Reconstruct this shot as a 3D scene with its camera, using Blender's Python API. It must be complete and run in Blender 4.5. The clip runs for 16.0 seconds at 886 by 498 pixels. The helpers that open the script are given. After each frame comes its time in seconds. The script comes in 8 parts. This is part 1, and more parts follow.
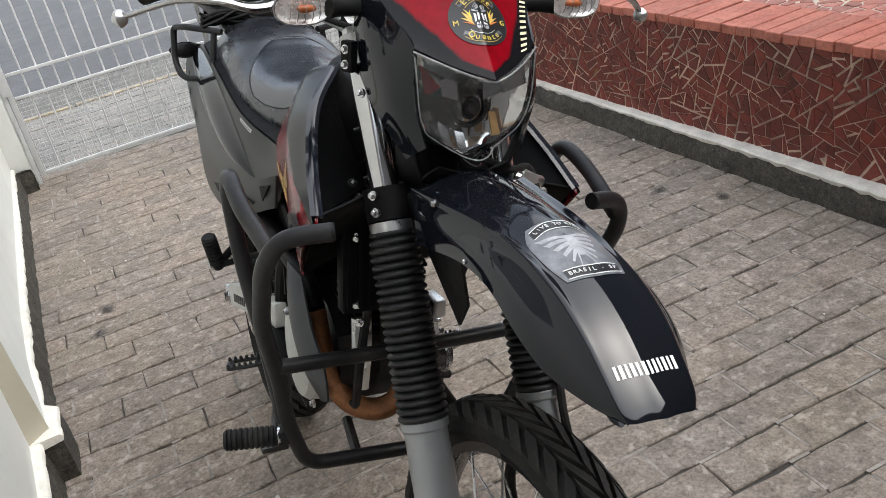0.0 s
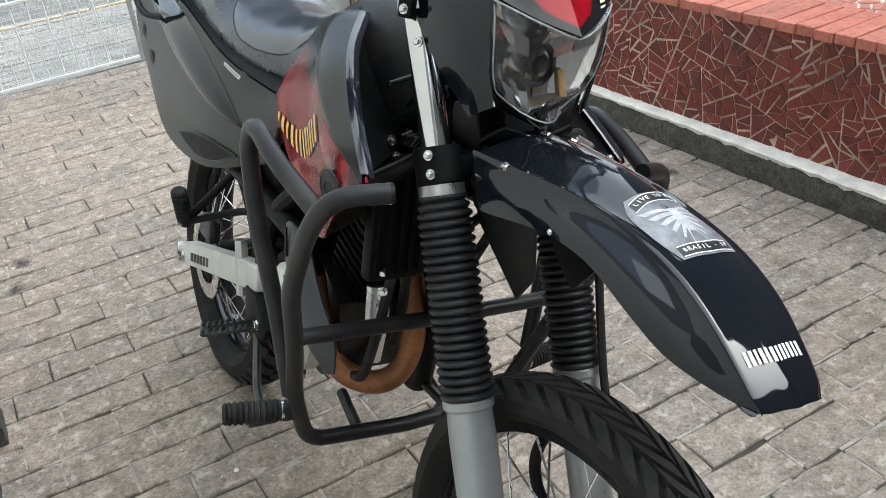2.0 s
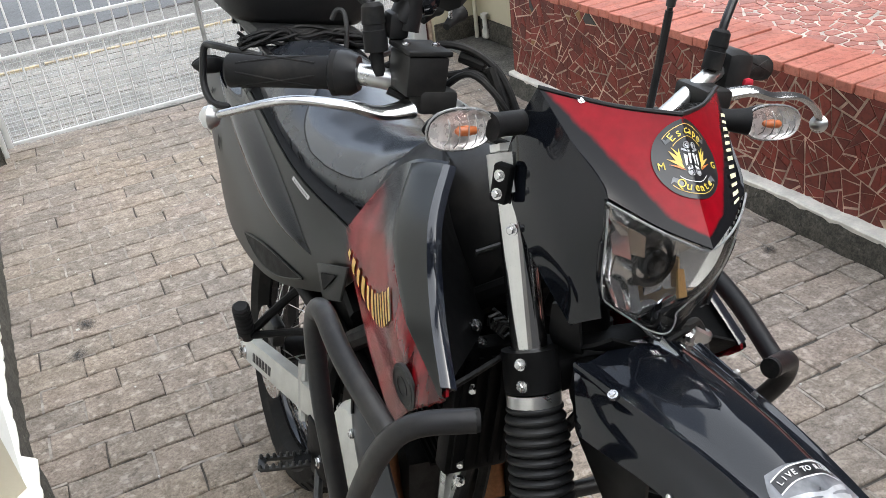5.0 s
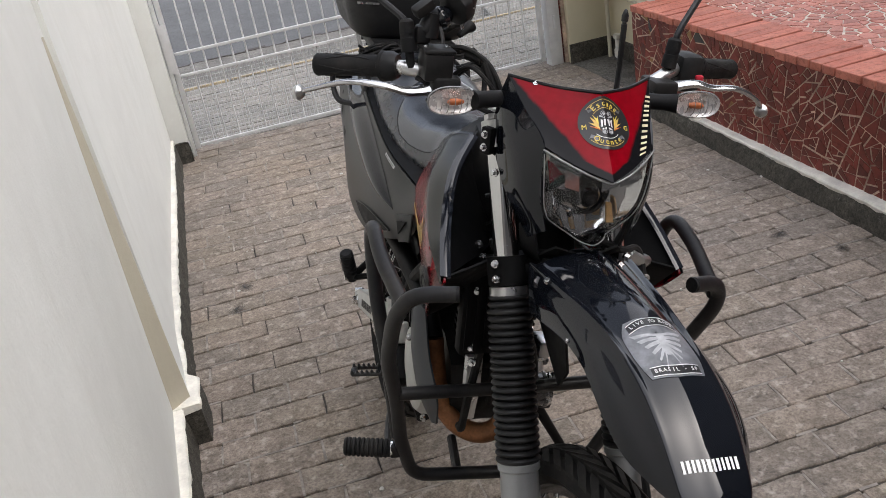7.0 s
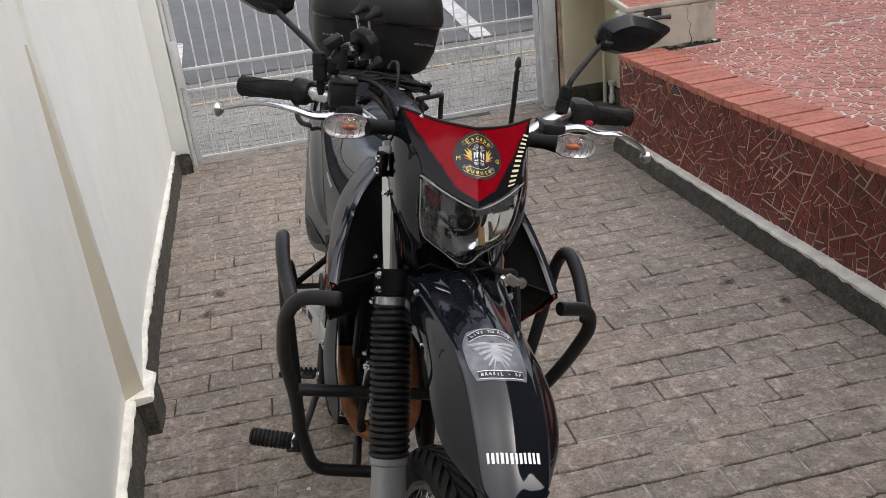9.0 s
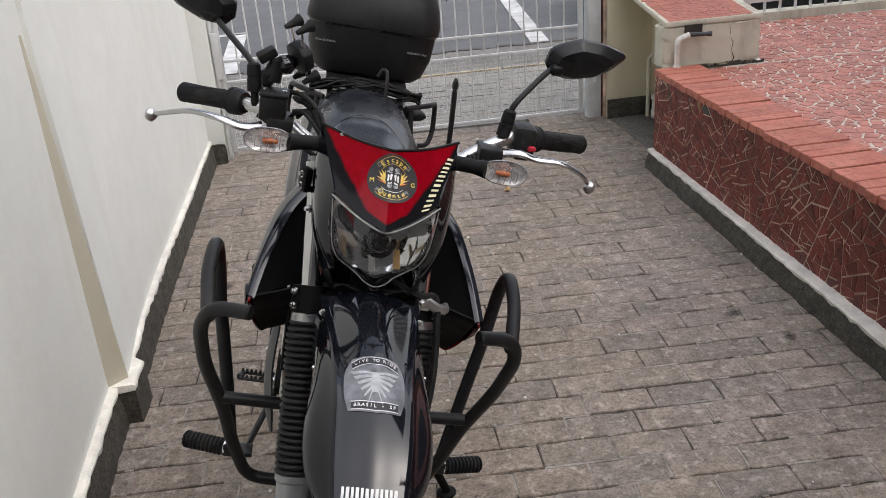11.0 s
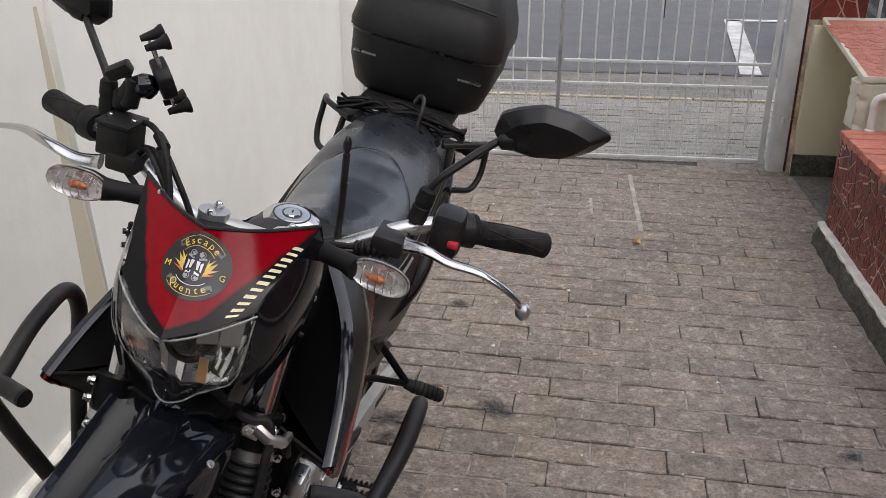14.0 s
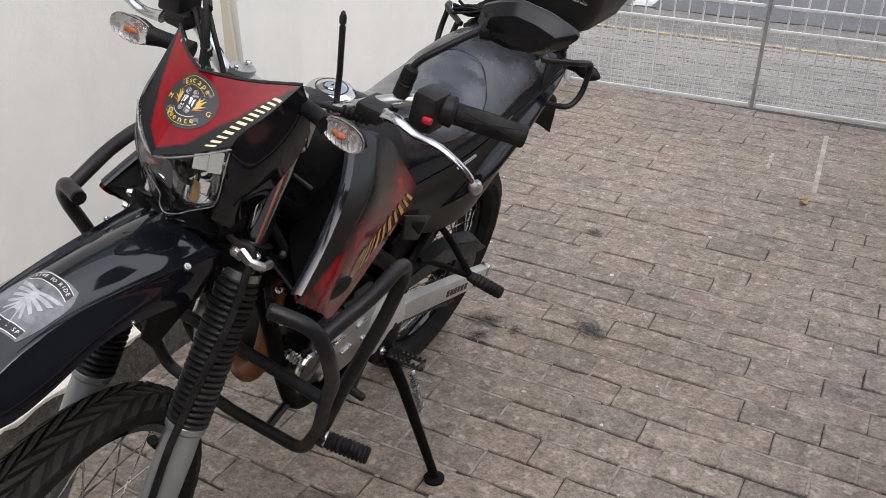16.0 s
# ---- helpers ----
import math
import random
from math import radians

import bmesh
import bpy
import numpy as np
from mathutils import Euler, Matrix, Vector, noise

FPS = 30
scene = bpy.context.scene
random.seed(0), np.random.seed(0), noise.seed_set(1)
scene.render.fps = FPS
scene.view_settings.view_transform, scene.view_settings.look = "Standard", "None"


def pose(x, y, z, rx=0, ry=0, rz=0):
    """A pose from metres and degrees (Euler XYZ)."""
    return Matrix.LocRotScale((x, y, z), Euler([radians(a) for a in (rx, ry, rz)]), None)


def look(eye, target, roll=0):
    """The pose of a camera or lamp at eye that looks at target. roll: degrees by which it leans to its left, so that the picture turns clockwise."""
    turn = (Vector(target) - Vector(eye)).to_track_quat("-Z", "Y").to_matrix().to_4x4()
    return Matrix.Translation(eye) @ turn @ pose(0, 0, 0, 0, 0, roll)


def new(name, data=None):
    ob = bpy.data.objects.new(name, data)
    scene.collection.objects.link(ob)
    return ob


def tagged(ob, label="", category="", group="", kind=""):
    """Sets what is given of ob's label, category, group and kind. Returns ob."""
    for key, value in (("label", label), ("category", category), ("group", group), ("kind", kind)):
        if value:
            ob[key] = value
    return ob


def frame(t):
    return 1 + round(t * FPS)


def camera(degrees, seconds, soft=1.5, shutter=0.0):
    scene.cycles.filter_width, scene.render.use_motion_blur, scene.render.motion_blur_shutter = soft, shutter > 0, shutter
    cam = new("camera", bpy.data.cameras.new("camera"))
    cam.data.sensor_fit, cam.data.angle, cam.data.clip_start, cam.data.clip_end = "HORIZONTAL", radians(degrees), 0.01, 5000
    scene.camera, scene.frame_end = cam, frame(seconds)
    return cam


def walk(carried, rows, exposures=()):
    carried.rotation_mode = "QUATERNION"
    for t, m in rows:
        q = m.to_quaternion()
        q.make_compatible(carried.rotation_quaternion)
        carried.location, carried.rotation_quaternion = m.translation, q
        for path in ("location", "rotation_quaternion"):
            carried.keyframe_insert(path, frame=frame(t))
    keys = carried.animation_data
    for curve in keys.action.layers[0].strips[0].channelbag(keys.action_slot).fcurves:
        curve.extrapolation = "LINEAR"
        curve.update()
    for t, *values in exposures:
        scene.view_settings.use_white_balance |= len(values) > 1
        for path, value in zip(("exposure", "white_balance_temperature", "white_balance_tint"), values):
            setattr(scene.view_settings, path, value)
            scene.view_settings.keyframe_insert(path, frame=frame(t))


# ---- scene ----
cam = camera(52.4, 16.0, soft=0.85)
PATH = [
    (0, (0.146, 0.079, 1.381), (0.826, 1.733, 0.485), -12.5),
    (0.5, (0.075, 0.1, 1.356), (0.802, 1.728, 0.45), -11.4),
    (1, (0.045, 0.138, 1.321), (0.873, 1.68, 0.354), -7.9),
    (1.5, (0.016, 0.19, 1.332), (0.872, 1.698, 0.336), -6.6),
    (2, (-0.005, 0.262, 1.375), (0.868, 1.756, 0.372), -6.5),
    (2.5, (-0.008, 0.338, 1.386), (0.86, 1.834, 0.381), -6.6),
    (3, (0.083, 0.497, 1.376), (0.945, 1.997, 0.372), -6.5),
    (3.5, (0.095, 0.596, 1.394), (0.953, 2.092, 0.381), -6.9),
    (3.7, (0.081, 0.591, 1.424), (0.933, 2.092, 0.414), -6.4),
    (5.8, (0.167, 0.333, 1.517), (0.793, 1.963, 0.542), -8.3),
    (6, (0.176, 0.28, 1.527), (0.764, 1.928, 0.557), -8.4),
    (6.5, (0.164, 0.11, 1.549), (0.677, 1.811, 0.631), -9.9),
    (7, (0.139, -0.023, 1.57), (0.563, 1.715, 0.675), -10.1),
    (7.5, (0.202, -0.103, 1.582), (0.594, 1.667, 0.738), -8.5),
    (8, (0.307, -0.152, 1.576), (0.684, 1.631, 0.752), -6.8),
    (10.3, (0.313, -0.28, 1.587), (0.71, 1.498, 0.763), -6.1),
    (10.5, (0.373, -0.275, 1.582), (0.76, 1.507, 0.762), -6.3),
    (11, (0.567, -0.245, 1.587), (0.809, 1.565, 0.772), -4.3),
    (11.5, (0.632, -0.182, 1.593), (0.742, 1.642, 0.78), -3.8),
    (12, (0.65, -0.08, 1.596), (0.759, 1.756, 0.81), -2.7),
    (12.5, (0.757, -0.016, 1.593), (0.798, 1.828, 0.818), -2.9),
    (13, (0.948, 0.02, 1.582), (0.764, 1.852, 0.8), -0.7),
    (13.5, (1.039, 0.064, 1.568), (0.821, 1.891, 0.786), -0.5),
    (14, (1.065, 0.198, 1.544), (0.841, 2.017, 0.744), 0.0),
    (14.5, (1.154, 0.311, 1.549), (0.84, 2.097, 0.707), 0.0),
    (15, (1.356, 0.355, 1.523), (0.714, 2.031, 0.641), 1.3),
    (15.5, (1.442, 0.307, 1.49), (0.735, 1.944, 0.584), 2.0),
    (16, (1.478, 0.137, 1.517), (0.762, 1.761, 0.597), 1.6),
]
walk(cam, [(t, look(eye, target, roll)) for t, eye, target, roll in PATH], [(0.0, 0.38, 6430, 8), (0.5, 0.44, 6430, 8), (1.0, 0.78, 6160, 3), (3.5, 0.89, 6160, 4), (6.0, 0.5, 6480, 10), (7.5, 0.03, 6540, 12), (12.0, 0.02, 6540, 12), (12.5, -0.04, 6540, 12), (13.5, -0.17, 6540, 12), (14.0, -0.07, 6580, 13), (15.0, 0.18, 6540, 13), (16.0, 0.22, 6500, 13)])

# ---- light: overcast sky with a weak wide sun ----
world = bpy.data.worlds.new("world")
scene.world = world
world.use_nodes = True
wn = world.node_tree.nodes
wl = world.node_tree.links
wn.clear()
sky = wn.new("ShaderNodeTexSky")
sky.sky_type = "NISHITA"
sky.sun_disc = False
sky.sun_elevation = radians(47)
sky.sun_rotation = radians(115)
sky.air_density, sky.dust_density, sky.ozone_density = 1.0, 3.0, 1.0
hsv = wn.new("ShaderNodeHueSaturation")
hsv.inputs["Saturation"].default_value = 0.45
bg = wn.new("ShaderNodeBackground")
bg.inputs["Strength"].default_value = 0.315
wout = wn.new("ShaderNodeOutputWorld")
wl.new(sky.outputs[0], hsv.inputs["Color"])
wl.new(hsv.outputs[0], bg.inputs["Color"])
wl.new(bg.outputs[0], wout.inputs["Surface"])

sun_data = bpy.data.lights.new("sun", "SUN")
sun_data.energy = 2.08
sun_data.angle = radians(110)
sun_data.color = (1.0, 0.99, 0.98)
sun = new("sun", sun_data)
sun.matrix_world = look((6.0, -1.0, 8), (0.8, 1.5, 0))

# ---- building tools ----
def V(*a):
    return Vector(a)


def glide(pts, n=6, closed=False):
    """A smooth line through the points."""
    p = [Vector(q) for q in pts]
    m = len(p)
    out = []
    for i in range(m if closed else m - 1):
        if closed:
            a, b, c, d = p[i - 1], p[i], p[(i + 1) % m], p[(i + 2) % m]
        else:
            a, b, c, d = p[max(i - 1, 0)], p[i], p[i + 1], p[min(i + 2, m - 1)]
        for k in range(n):
            t = k / n
            out.append(0.5 * ((2 * b) + (c - a) * t + (2 * a - 5 * b + 4 * c - d) * t * t + (3 * b - a - 3 * c + d) * t ** 3))
    if not closed:
        out.append(p[-1])
    return out


def rounded(pts, r=0.03, n=4):
    """A line through the points with rounded corners."""
    p = [Vector(q) for q in pts]
    out = [p[0]]
    for i in range(1, len(p) - 1):
        a, b, c = p[i - 1], p[i], p[i + 1]
        ra = min(r, (a - b).length * 0.49)
        rc = min(r, (c - b).length * 0.49)
        u, w = b + (a - b).normalized() * ra, b + (c - b).normalized() * rc
        for k in range(n + 1):
            t = k / n
            out.append(u * (1 - t) ** 2 + b * 2 * t * (1 - t) + w * t * t)
    out.append(p[-1])
    return out


def tube_into(bm, line, r, seg=10, caps=True, closed=False, flat=1.0):
    """Sweeps a round section along a line; r is one radius or one for each point."""
    line = [Vector(q) for q in line]
    m = len(line)
    rad = r if isinstance(r, (list, tuple)) else [r] * m
    rings = []
    ref = None
    for i, q in enumerate(line):
        if closed:
            d = line[(i + 1) % m] - line[i - 1]
        else:
            d = line[min(i + 1, m - 1)] - line[max(i - 1, 0)]
        d.normalize()
        if ref is None:
            ref = Vector((0, 0, 1)) if abs(d.z) < 0.9 else Vector((1, 0, 0))
        ref = (ref - d * ref.dot(d)).normalized()
        side = d.cross(ref)
        rings.append([bm.verts.new(q + (side * math.cos(2 * math.pi * k / seg) + ref * flat * math.sin(2 * math.pi * k / seg)) * rad[i]) for k in range(seg)])
    pairs = [(rings[i], rings[i + 1]) for i in range(m - 1)]
    if closed:
        pairs.append((rings[-1], rings[0]))
    for a, b in pairs:
        for k in range(seg):
            bm.faces.new((a[k], a[(k + 1) % seg], b[(k + 1) % seg], b[k]))
    if caps and not closed:
        bm.faces.new(rings[0][::-1])
        bm.faces.new(rings[-1])
    return bm


def tube(line, r, seg=10, caps=True, closed=False, flat=1.0):
    return tube_into(bmesh.new(), line, r, seg, caps, closed, flat)


def lathe_into(bm, origin, axis, profile, seg=20, caps=True):
    """Turns a profile of (distance along the axis, radius) round the axis."""
    origin, axis = Vector(origin), Vector(axis).normalized()
    ref = Vector((0, 0, 1)) if abs(axis.z) < 0.9 else Vector((1, 0, 0))
    u = (ref - axis * ref.dot(axis)).normalized()
    w = axis.cross(u)
    rings = []
    for h, r in profile:
        rings.append([bm.verts.new(origin + axis * h + (u * math.cos(2 * math.pi * k / seg) + w * math.sin(2 * math.pi * k / seg)) * max(r, 1e-4)) for k in range(seg)])
    for a, b in zip(rings, rings[1:]):
        for k in range(seg):
            bm.faces.new((a[k], a[(k + 1) % seg], b[(k + 1) % seg], b[k]))
    if caps:
        bm.faces.new(rings[0][::-1])
        bm.faces.new(rings[-1])
    return bm


def lathe(origin, axis, profile, seg=20, caps=True):
    return lathe_into(bmesh.new(), origin, axis, profile, seg, caps)


def box_into(bm, lo, hi, m=None, bevel=0.0):
    lo, hi = Vector(lo), Vector(hi)
    c, s = (lo + hi) / 2, hi - lo
    mm = Matrix.Translation(c) @ Matrix.Diagonal((s.x, s.y, s.z, 1))
    if m is not None:
        mm = m @ mm
    made = bmesh.ops.create_cube(bm, size=1, matrix=mm)["verts"]
    if bevel:
        edges = {e for v in made for e in v.link_edges}
        bmesh.ops.bevel(bm, geom=list(edges), offset=bevel, segments=2, profile=0.5, affect="EDGES", clamp_overlap=True)
    return bm


def box(lo, hi, m=None, bevel=0.0):
    return box_into(bmesh.new(), lo, hi, m, bevel)


def loft(rings, caps=True):
    """Joins rings of equal count, one after the other."""
    bm = bmesh.new()
    made = [[bm.verts.new(q) for q in ring] for ring in rings]
    n = len(made[0])
    for a, b in zip(made, made[1:]):
        for k in range(n):
            bm.faces.new((a[k], a[(k + 1) % n], b[(k + 1) % n], b[k]))
    if caps:
        bm.faces.new(made[0][::-1])
        bm.faces.new(made[-1])
    return bm


def panel(rows, thick=0.003, n=5, inward=(0, 0, 0)):
    """A curved shell through a net of points, thickened towards a point."""
    fine = [glide(r, n) for r in rows]
    cols = list(zip(*fine))
    fine = [glide(c, n) for c in cols]
    a, b = len(fine), len(fine[0])
    bm = bmesh.new()
    top = [[bm.verts.new(q) for q in r] for r in fine]
    mid = Vector(inward)
    under = []
    for i in range(a):
        line = []
        for j in range(b):
            du = fine[min(i + 1, a - 1)][j] - fine[max(i - 1, 0)][j]
            dv = fine[i][min(j + 1, b - 1)] - fine[i][max(j - 1, 0)]
            nrm = du.cross(dv)
            if nrm.length < 1e-9:
                nrm = mid - fine[i][j]
            nrm.normalize()
            if nrm.dot(mid - fine[i][j]) < 0:
                nrm = -nrm
            line.append(bm.verts.new(fine[i][j] + nrm * thick))
        under.append(line)
    for i in range(a - 1):
        for j in range(b - 1):
            bm.faces.new((top[i][j], top[i + 1][j], top[i + 1][j + 1], top[i][j + 1]))
            bm.faces.new((under[i][j], under[i][j + 1], under[i + 1][j + 1], under[i + 1][j]))
    rim = [(i, 0) for i in range(a)] + [(a - 1, j) for j in range(1, b)] + [(i, b - 1) for i in range(a - 2, -1, -1)] + [(0, j) for j in range(b - 2, 0, -1)]
    for (i, j), (k, l) in zip(rim, rim[1:] + rim[:1]):
        bm.faces.new((top[i][j], top[k][l], under[k][l], under[i][j]))
    return bm


def plate(outline, depth, bevel=0.0):
    """A flat outline pushed along a vector."""
    bm = bmesh.new()
    depth = Vector(depth)
    a = [bm.verts.new(Vector(q)) for q in outline]
    b = [bm.verts.new(Vector(q) + depth) for q in outline]
    bm.faces.new(a[::-1])
    bm.faces.new(b)
    for k in range(len(a)):
        j = (k + 1) % len(a)
        bm.faces.new((a[k], a[j], b[j], b[k]))
    if bevel:
        bmesh.ops.bevel(bm, geom=list(bm.edges), offset=bevel, segments=2, profile=0.5, affect="EDGES", clamp_overlap=True)
    return bm


def part(name, bm, material, parent=None, label="", smooth=True, sharp=35):
    """Links a bmesh as one mesh object, under a thing or a part."""
    bmesh.ops.recalc_face_normals(bm, faces=bm.faces)
    lim = radians(sharp)
    for e in bm.edges:
        if len(e.link_faces) == 2 and e.calc_face_angle(0) > lim:
            e.smooth = False
    for f in bm.faces:
        f.smooth = smooth
    me = bpy.data.meshes.new(name)
    bm.to_mesh(me)
    bm.free()
    for m in material if isinstance(material, (list, tuple)) else [material]:
        me.materials.append(m)
    ob = new(name, me)
    if parent is not None:
        ob.parent = parent
    if label:
        tagged(ob, label)
    return ob


def twin(me_ob, name, parent, m):
    """Another object on the same mesh."""
    ob = new(name, me_ob.data)
    ob.parent = parent
    ob.matrix_local = m
    return ob


def voronoi(w, h, cell, seed, gap, jit=0.9):
    """Irregular pieces that fill a field of w by h with joints of about gap."""
    rnd = random.Random(seed)
    nx, ny = max(1, round(w / cell)), max(1, round(h / cell))
    sx, sy = w / nx, h / ny
    seeds = {}
    for i in range(-2, nx + 2):
        for j in range(-2, ny + 2):
            seeds[i, j] = ((i + 0.5 + jit * (rnd.random() - 0.5)) * sx, (j + 0.5 + jit * (rnd.random() - 0.5)) * sy)
    out = []
    for i in range(nx):
        for j in range(ny):
            px, py = seeds[i, j]
            poly = [(0, 0), (w, 0), (w, h), (0, h)]
            g = gap * (0.15 + 1.5 * rnd.random() ** 1.5)
            for a in range(-2, 3):
                for b in range(-2, 3):
                    if not (a or b):
                        continue
                    qx, qy = seeds.get((i + a, j + b), (None, None))
                    if qx is None:
                        continue
                    dx, dy = qx - px, qy - py
                    d = math.hypot(dx, dy)
                    dx, dy = dx / d, dy / d
                    lim = px * dx + py * dy + d / 2 - g / 2
                    nxt = []
                    for k in range(len(poly)):
                        p, q = poly[k], poly[(k + 1) % len(poly)]
                        fp, fq = p[0] * dx + p[1] * dy - lim, q[0] * dx + q[1] * dy - lim
                        if fp <= 0:
                            nxt.append(p)
                        if fp * fq < 0:
                            s = fp / (fp - fq)
                            nxt.append((p[0] + (q[0] - p[0]) * s, p[1] + (q[1] - p[1]) * s))
                    poly = nxt
                    if len(poly) < 3:
                        break
                if len(poly) < 3:
                    break
            clean = []
            for q in poly:
                if not clean or math.dist(q, clean[-1]) > 0.0025:
                    clean.append(q)
            if len(clean) > 2 and math.dist(clean[0], clean[-1]) <= 0.0025:
                clean.pop()
            if len(clean) >= 3:
                out.append(((px, py), clean))
    return out


def slivers(w, h, area, seed, gap):
    """Splits a field of w by h into pointed pieces by crossing cuts, with joints of about gap."""
    rnd = random.Random(seed)

    def size(p):
        return abs(sum(a[0] * b[1] - b[0] * a[1] for a, b in zip(p, p[1:] + p[:1]))) / 2

    def clip(poly, nx, ny, lim):
        out = []
        for p, q in zip(poly, poly[1:] + poly[:1]):
            fp, fq = p[0] * nx + p[1] * ny - lim, q[0] * nx + q[1] * ny - lim
            if fp <= 0:
                out.append(p)
            if fp * fq < 0:
                k = fp / (fp - fq)
                out.append((p[0] + (q[0] - p[0]) * k, p[1] + (q[1] - p[1]) * k))
        return out

    todo = [[(0, 0), (w, 0), (w, h), (0, h)]]
    done = []
    while todo:
        poly = todo.pop()
        a = size(poly)
        if a < area * (0.45 + 1.5 * rnd.random()):
            cx, cy = sum(p[0] for p in poly) / len(poly), sum(p[1] for p in poly) / len(poly)
            clean = []
            for q in poly:
                if not clean or math.dist(q, clean[-1]) > 0.002:
                    clean.append(q)
            if len(clean) > 2 and math.dist(clean[0], clean[-1]) <= 0.002:
                clean.pop()
            if len(clean) >= 3 and a > 0.00012:
                done.append(((cx, cy), clean))
            continue
        far = max(((p, q) for p in poly for q in poly), key=lambda e: math.dist(*e))
        dx, dy = far[1][0] - far[0][0], far[1][1] - far[0][1]
        turn = math.atan2(dy, dx) + rnd.uniform(-0.95, 0.95)
        k = rnd.uniform(0.3, 0.7)
        ox, oy = far[0][0] + dx * k, far[0][1] + dy * k
        nx, ny = math.cos(turn), math.sin(turn)
        lim = ox * nx + oy * ny
        g = gap * (0.3 + 1.4 * rnd.random() ** 1.6) / 2
        for part_poly in (clip(poly, nx, ny, lim - g), clip(poly, -nx, -ny, -lim - g)):
            if len(part_poly) > 2:
                todo.append(part_poly)
    return done

# ---- materials ----
def node_mat(name):
    m = bpy.data.materials.new(name)
    m.use_nodes = True
    nt = m.node_tree
    nt.nodes.clear()
    out = nt.nodes.new("ShaderNodeOutputMaterial")
    bsdf = nt.nodes.new("ShaderNodeBsdfPrincipled")
    nt.links.new(bsdf.outputs[0], out.inputs["Surface"])
    return m, nt, bsdf


def noise_node(nt, scale, detail=4.0, rough=0.55, coord=None, which="Object", stretch=None):
    if which == "World":
        src = nt.nodes.new("ShaderNodeNewGeometry").outputs["Position"]
    else:
        src = nt.nodes.new("ShaderNodeTexCoord").outputs[which]
    if stretch:
        mp = nt.nodes.new("ShaderNodeMapping")
        mp.inputs["Scale"].default_value = stretch
        nt.links.new(src, mp.inputs["Vector"])
        src = mp.outputs[0]
    n = nt.nodes.new("ShaderNodeTexNoise")
    n.inputs["Scale"].default_value = scale
    n.inputs["Detail"].default_value = detail
    n.inputs["Roughness"].default_value = rough
    nt.links.new(src, n.inputs["Vector"])
    return n.outputs["Fac"]


def ramp(nt, fac, stops):
    r = nt.nodes.new("ShaderNodeValToRGB")
    els = r.color_ramp.elements
    while len(els) < len(stops):
        els.new(0.5)
    for e, (p, c) in zip(els, stops):
        e.position = p
        e.color = (*c, 1) if len(c) == 3 else c
    nt.links.new(fac, r.inputs["Fac"])
    return r.outputs["Color"]


def blend(nt, fac, a, b, kind="MIX"):
    mx = nt.nodes.new("ShaderNodeMix")
    mx.data_type = "RGBA"
    mx.blend_type = kind
    for socket, v in ((mx.inputs[0], fac), (mx.inputs[6], a), (mx.inputs[7], b)):
        if isinstance(v, (int, float)):
            socket.default_value = v
        elif isinstance(v, tuple):
            socket.default_value = (*v, 1)
        else:
            nt.links.new(v, socket)
    return mx.outputs[2]


def bump(nt, bsdf, fac, strength, distance=0.002):
    b = nt.nodes.new("ShaderNodeBump")
    b.inputs["Strength"].default_value = strength
    b.inputs["Distance"].default_value = distance
    nt.links.new(fac, b.inputs["Height"])
    nt.links.new(b.outputs[0], bsdf.inputs["Normal"])


def surf(name, c, rough=0.5, metal=0.0, vary=0.15, scale=30.0, fine=250.0, relief=0.1, coat=0.0, rvary=0.1, coat_rough=0.05, dust=0.0, spec=0.5):
    """A surface with variation at two scales and fine relief."""
    m, nt, b = node_mat(name)
    big = noise_node(nt, scale)
    small = noise_node(nt, fine, 3.0)
    lo, hi = tuple(x * (1 - vary) for x in c), tuple(min(1, x * (1 + vary)) for x in c)
    col = ramp(nt, big, [(0.3, lo), (0.7, hi)])
    if vary:
        grain = ramp(nt, small, [(0.3, (1 - vary * 0.6,) * 3), (0.7, (1, 1, 1))])
        col = blend(nt, 1.0, col, grain, "MULTIPLY")
    if dust:
        spots = ramp(nt, noise_node(nt, scale * 0.6, 6.0, 0.7), [(0.45, (0, 0, 0)), (0.75, (dust,) * 3)])
        col = blend(nt, spots, col, (0.35, 0.32, 0.27))
    nt.links.new(col, b.inputs["Base Color"])
    rr = ramp(nt, big, [(0.25, (max(0.02, rough - rvary),) * 3), (0.75, (min(1, rough + rvary),) * 3)])
    nt.links.new(rr, b.inputs["Roughness"])
    b.inputs["Metallic"].default_value = metal
    b.inputs["Specular IOR Level"].default_value = spec
    b.inputs["Coat Weight"].default_value = coat
    b.inputs["Coat Roughness"].default_value = coat_rough
    if relief:
        bump(nt, b, small, relief, 0.001)
    return m


fender_black = surf("fender_gloss_black", (0.0050, 0.0062, 0.0092), 0.05, 0.0, 0.2, 12, 300, 0.0, 0.0, 0.015, dust=0.006, spec=0.44)
black_gloss = surf("black_gloss_paint", (0.007, 0.0078, 0.010), 0.06, 0.0, 0.2, 12, 300, 0.0, 0.0, 0.02, dust=0.006, spec=0.5)
blade_gloss = surf("blade_gloss_paint", (0.004, 0.005, 0.008), 0.06, 0.0, 0.2, 12, 300, 0.0, 0.0, 0.02, dust=0.003, spec=0.26)
graphite = surf("graphite_paint", (0.010, 0.012, 0.018), 0.12, 0.0, 0.15, 10, 900, 0.0, 0.1, 0.05, dust=0.01)
black_plastic = surf("black_plastic", (0.0096, 0.0096, 0.0102), 0.45, 0, 0.25, 25, 700, 0.08, dust=0.05, spec=0.25)
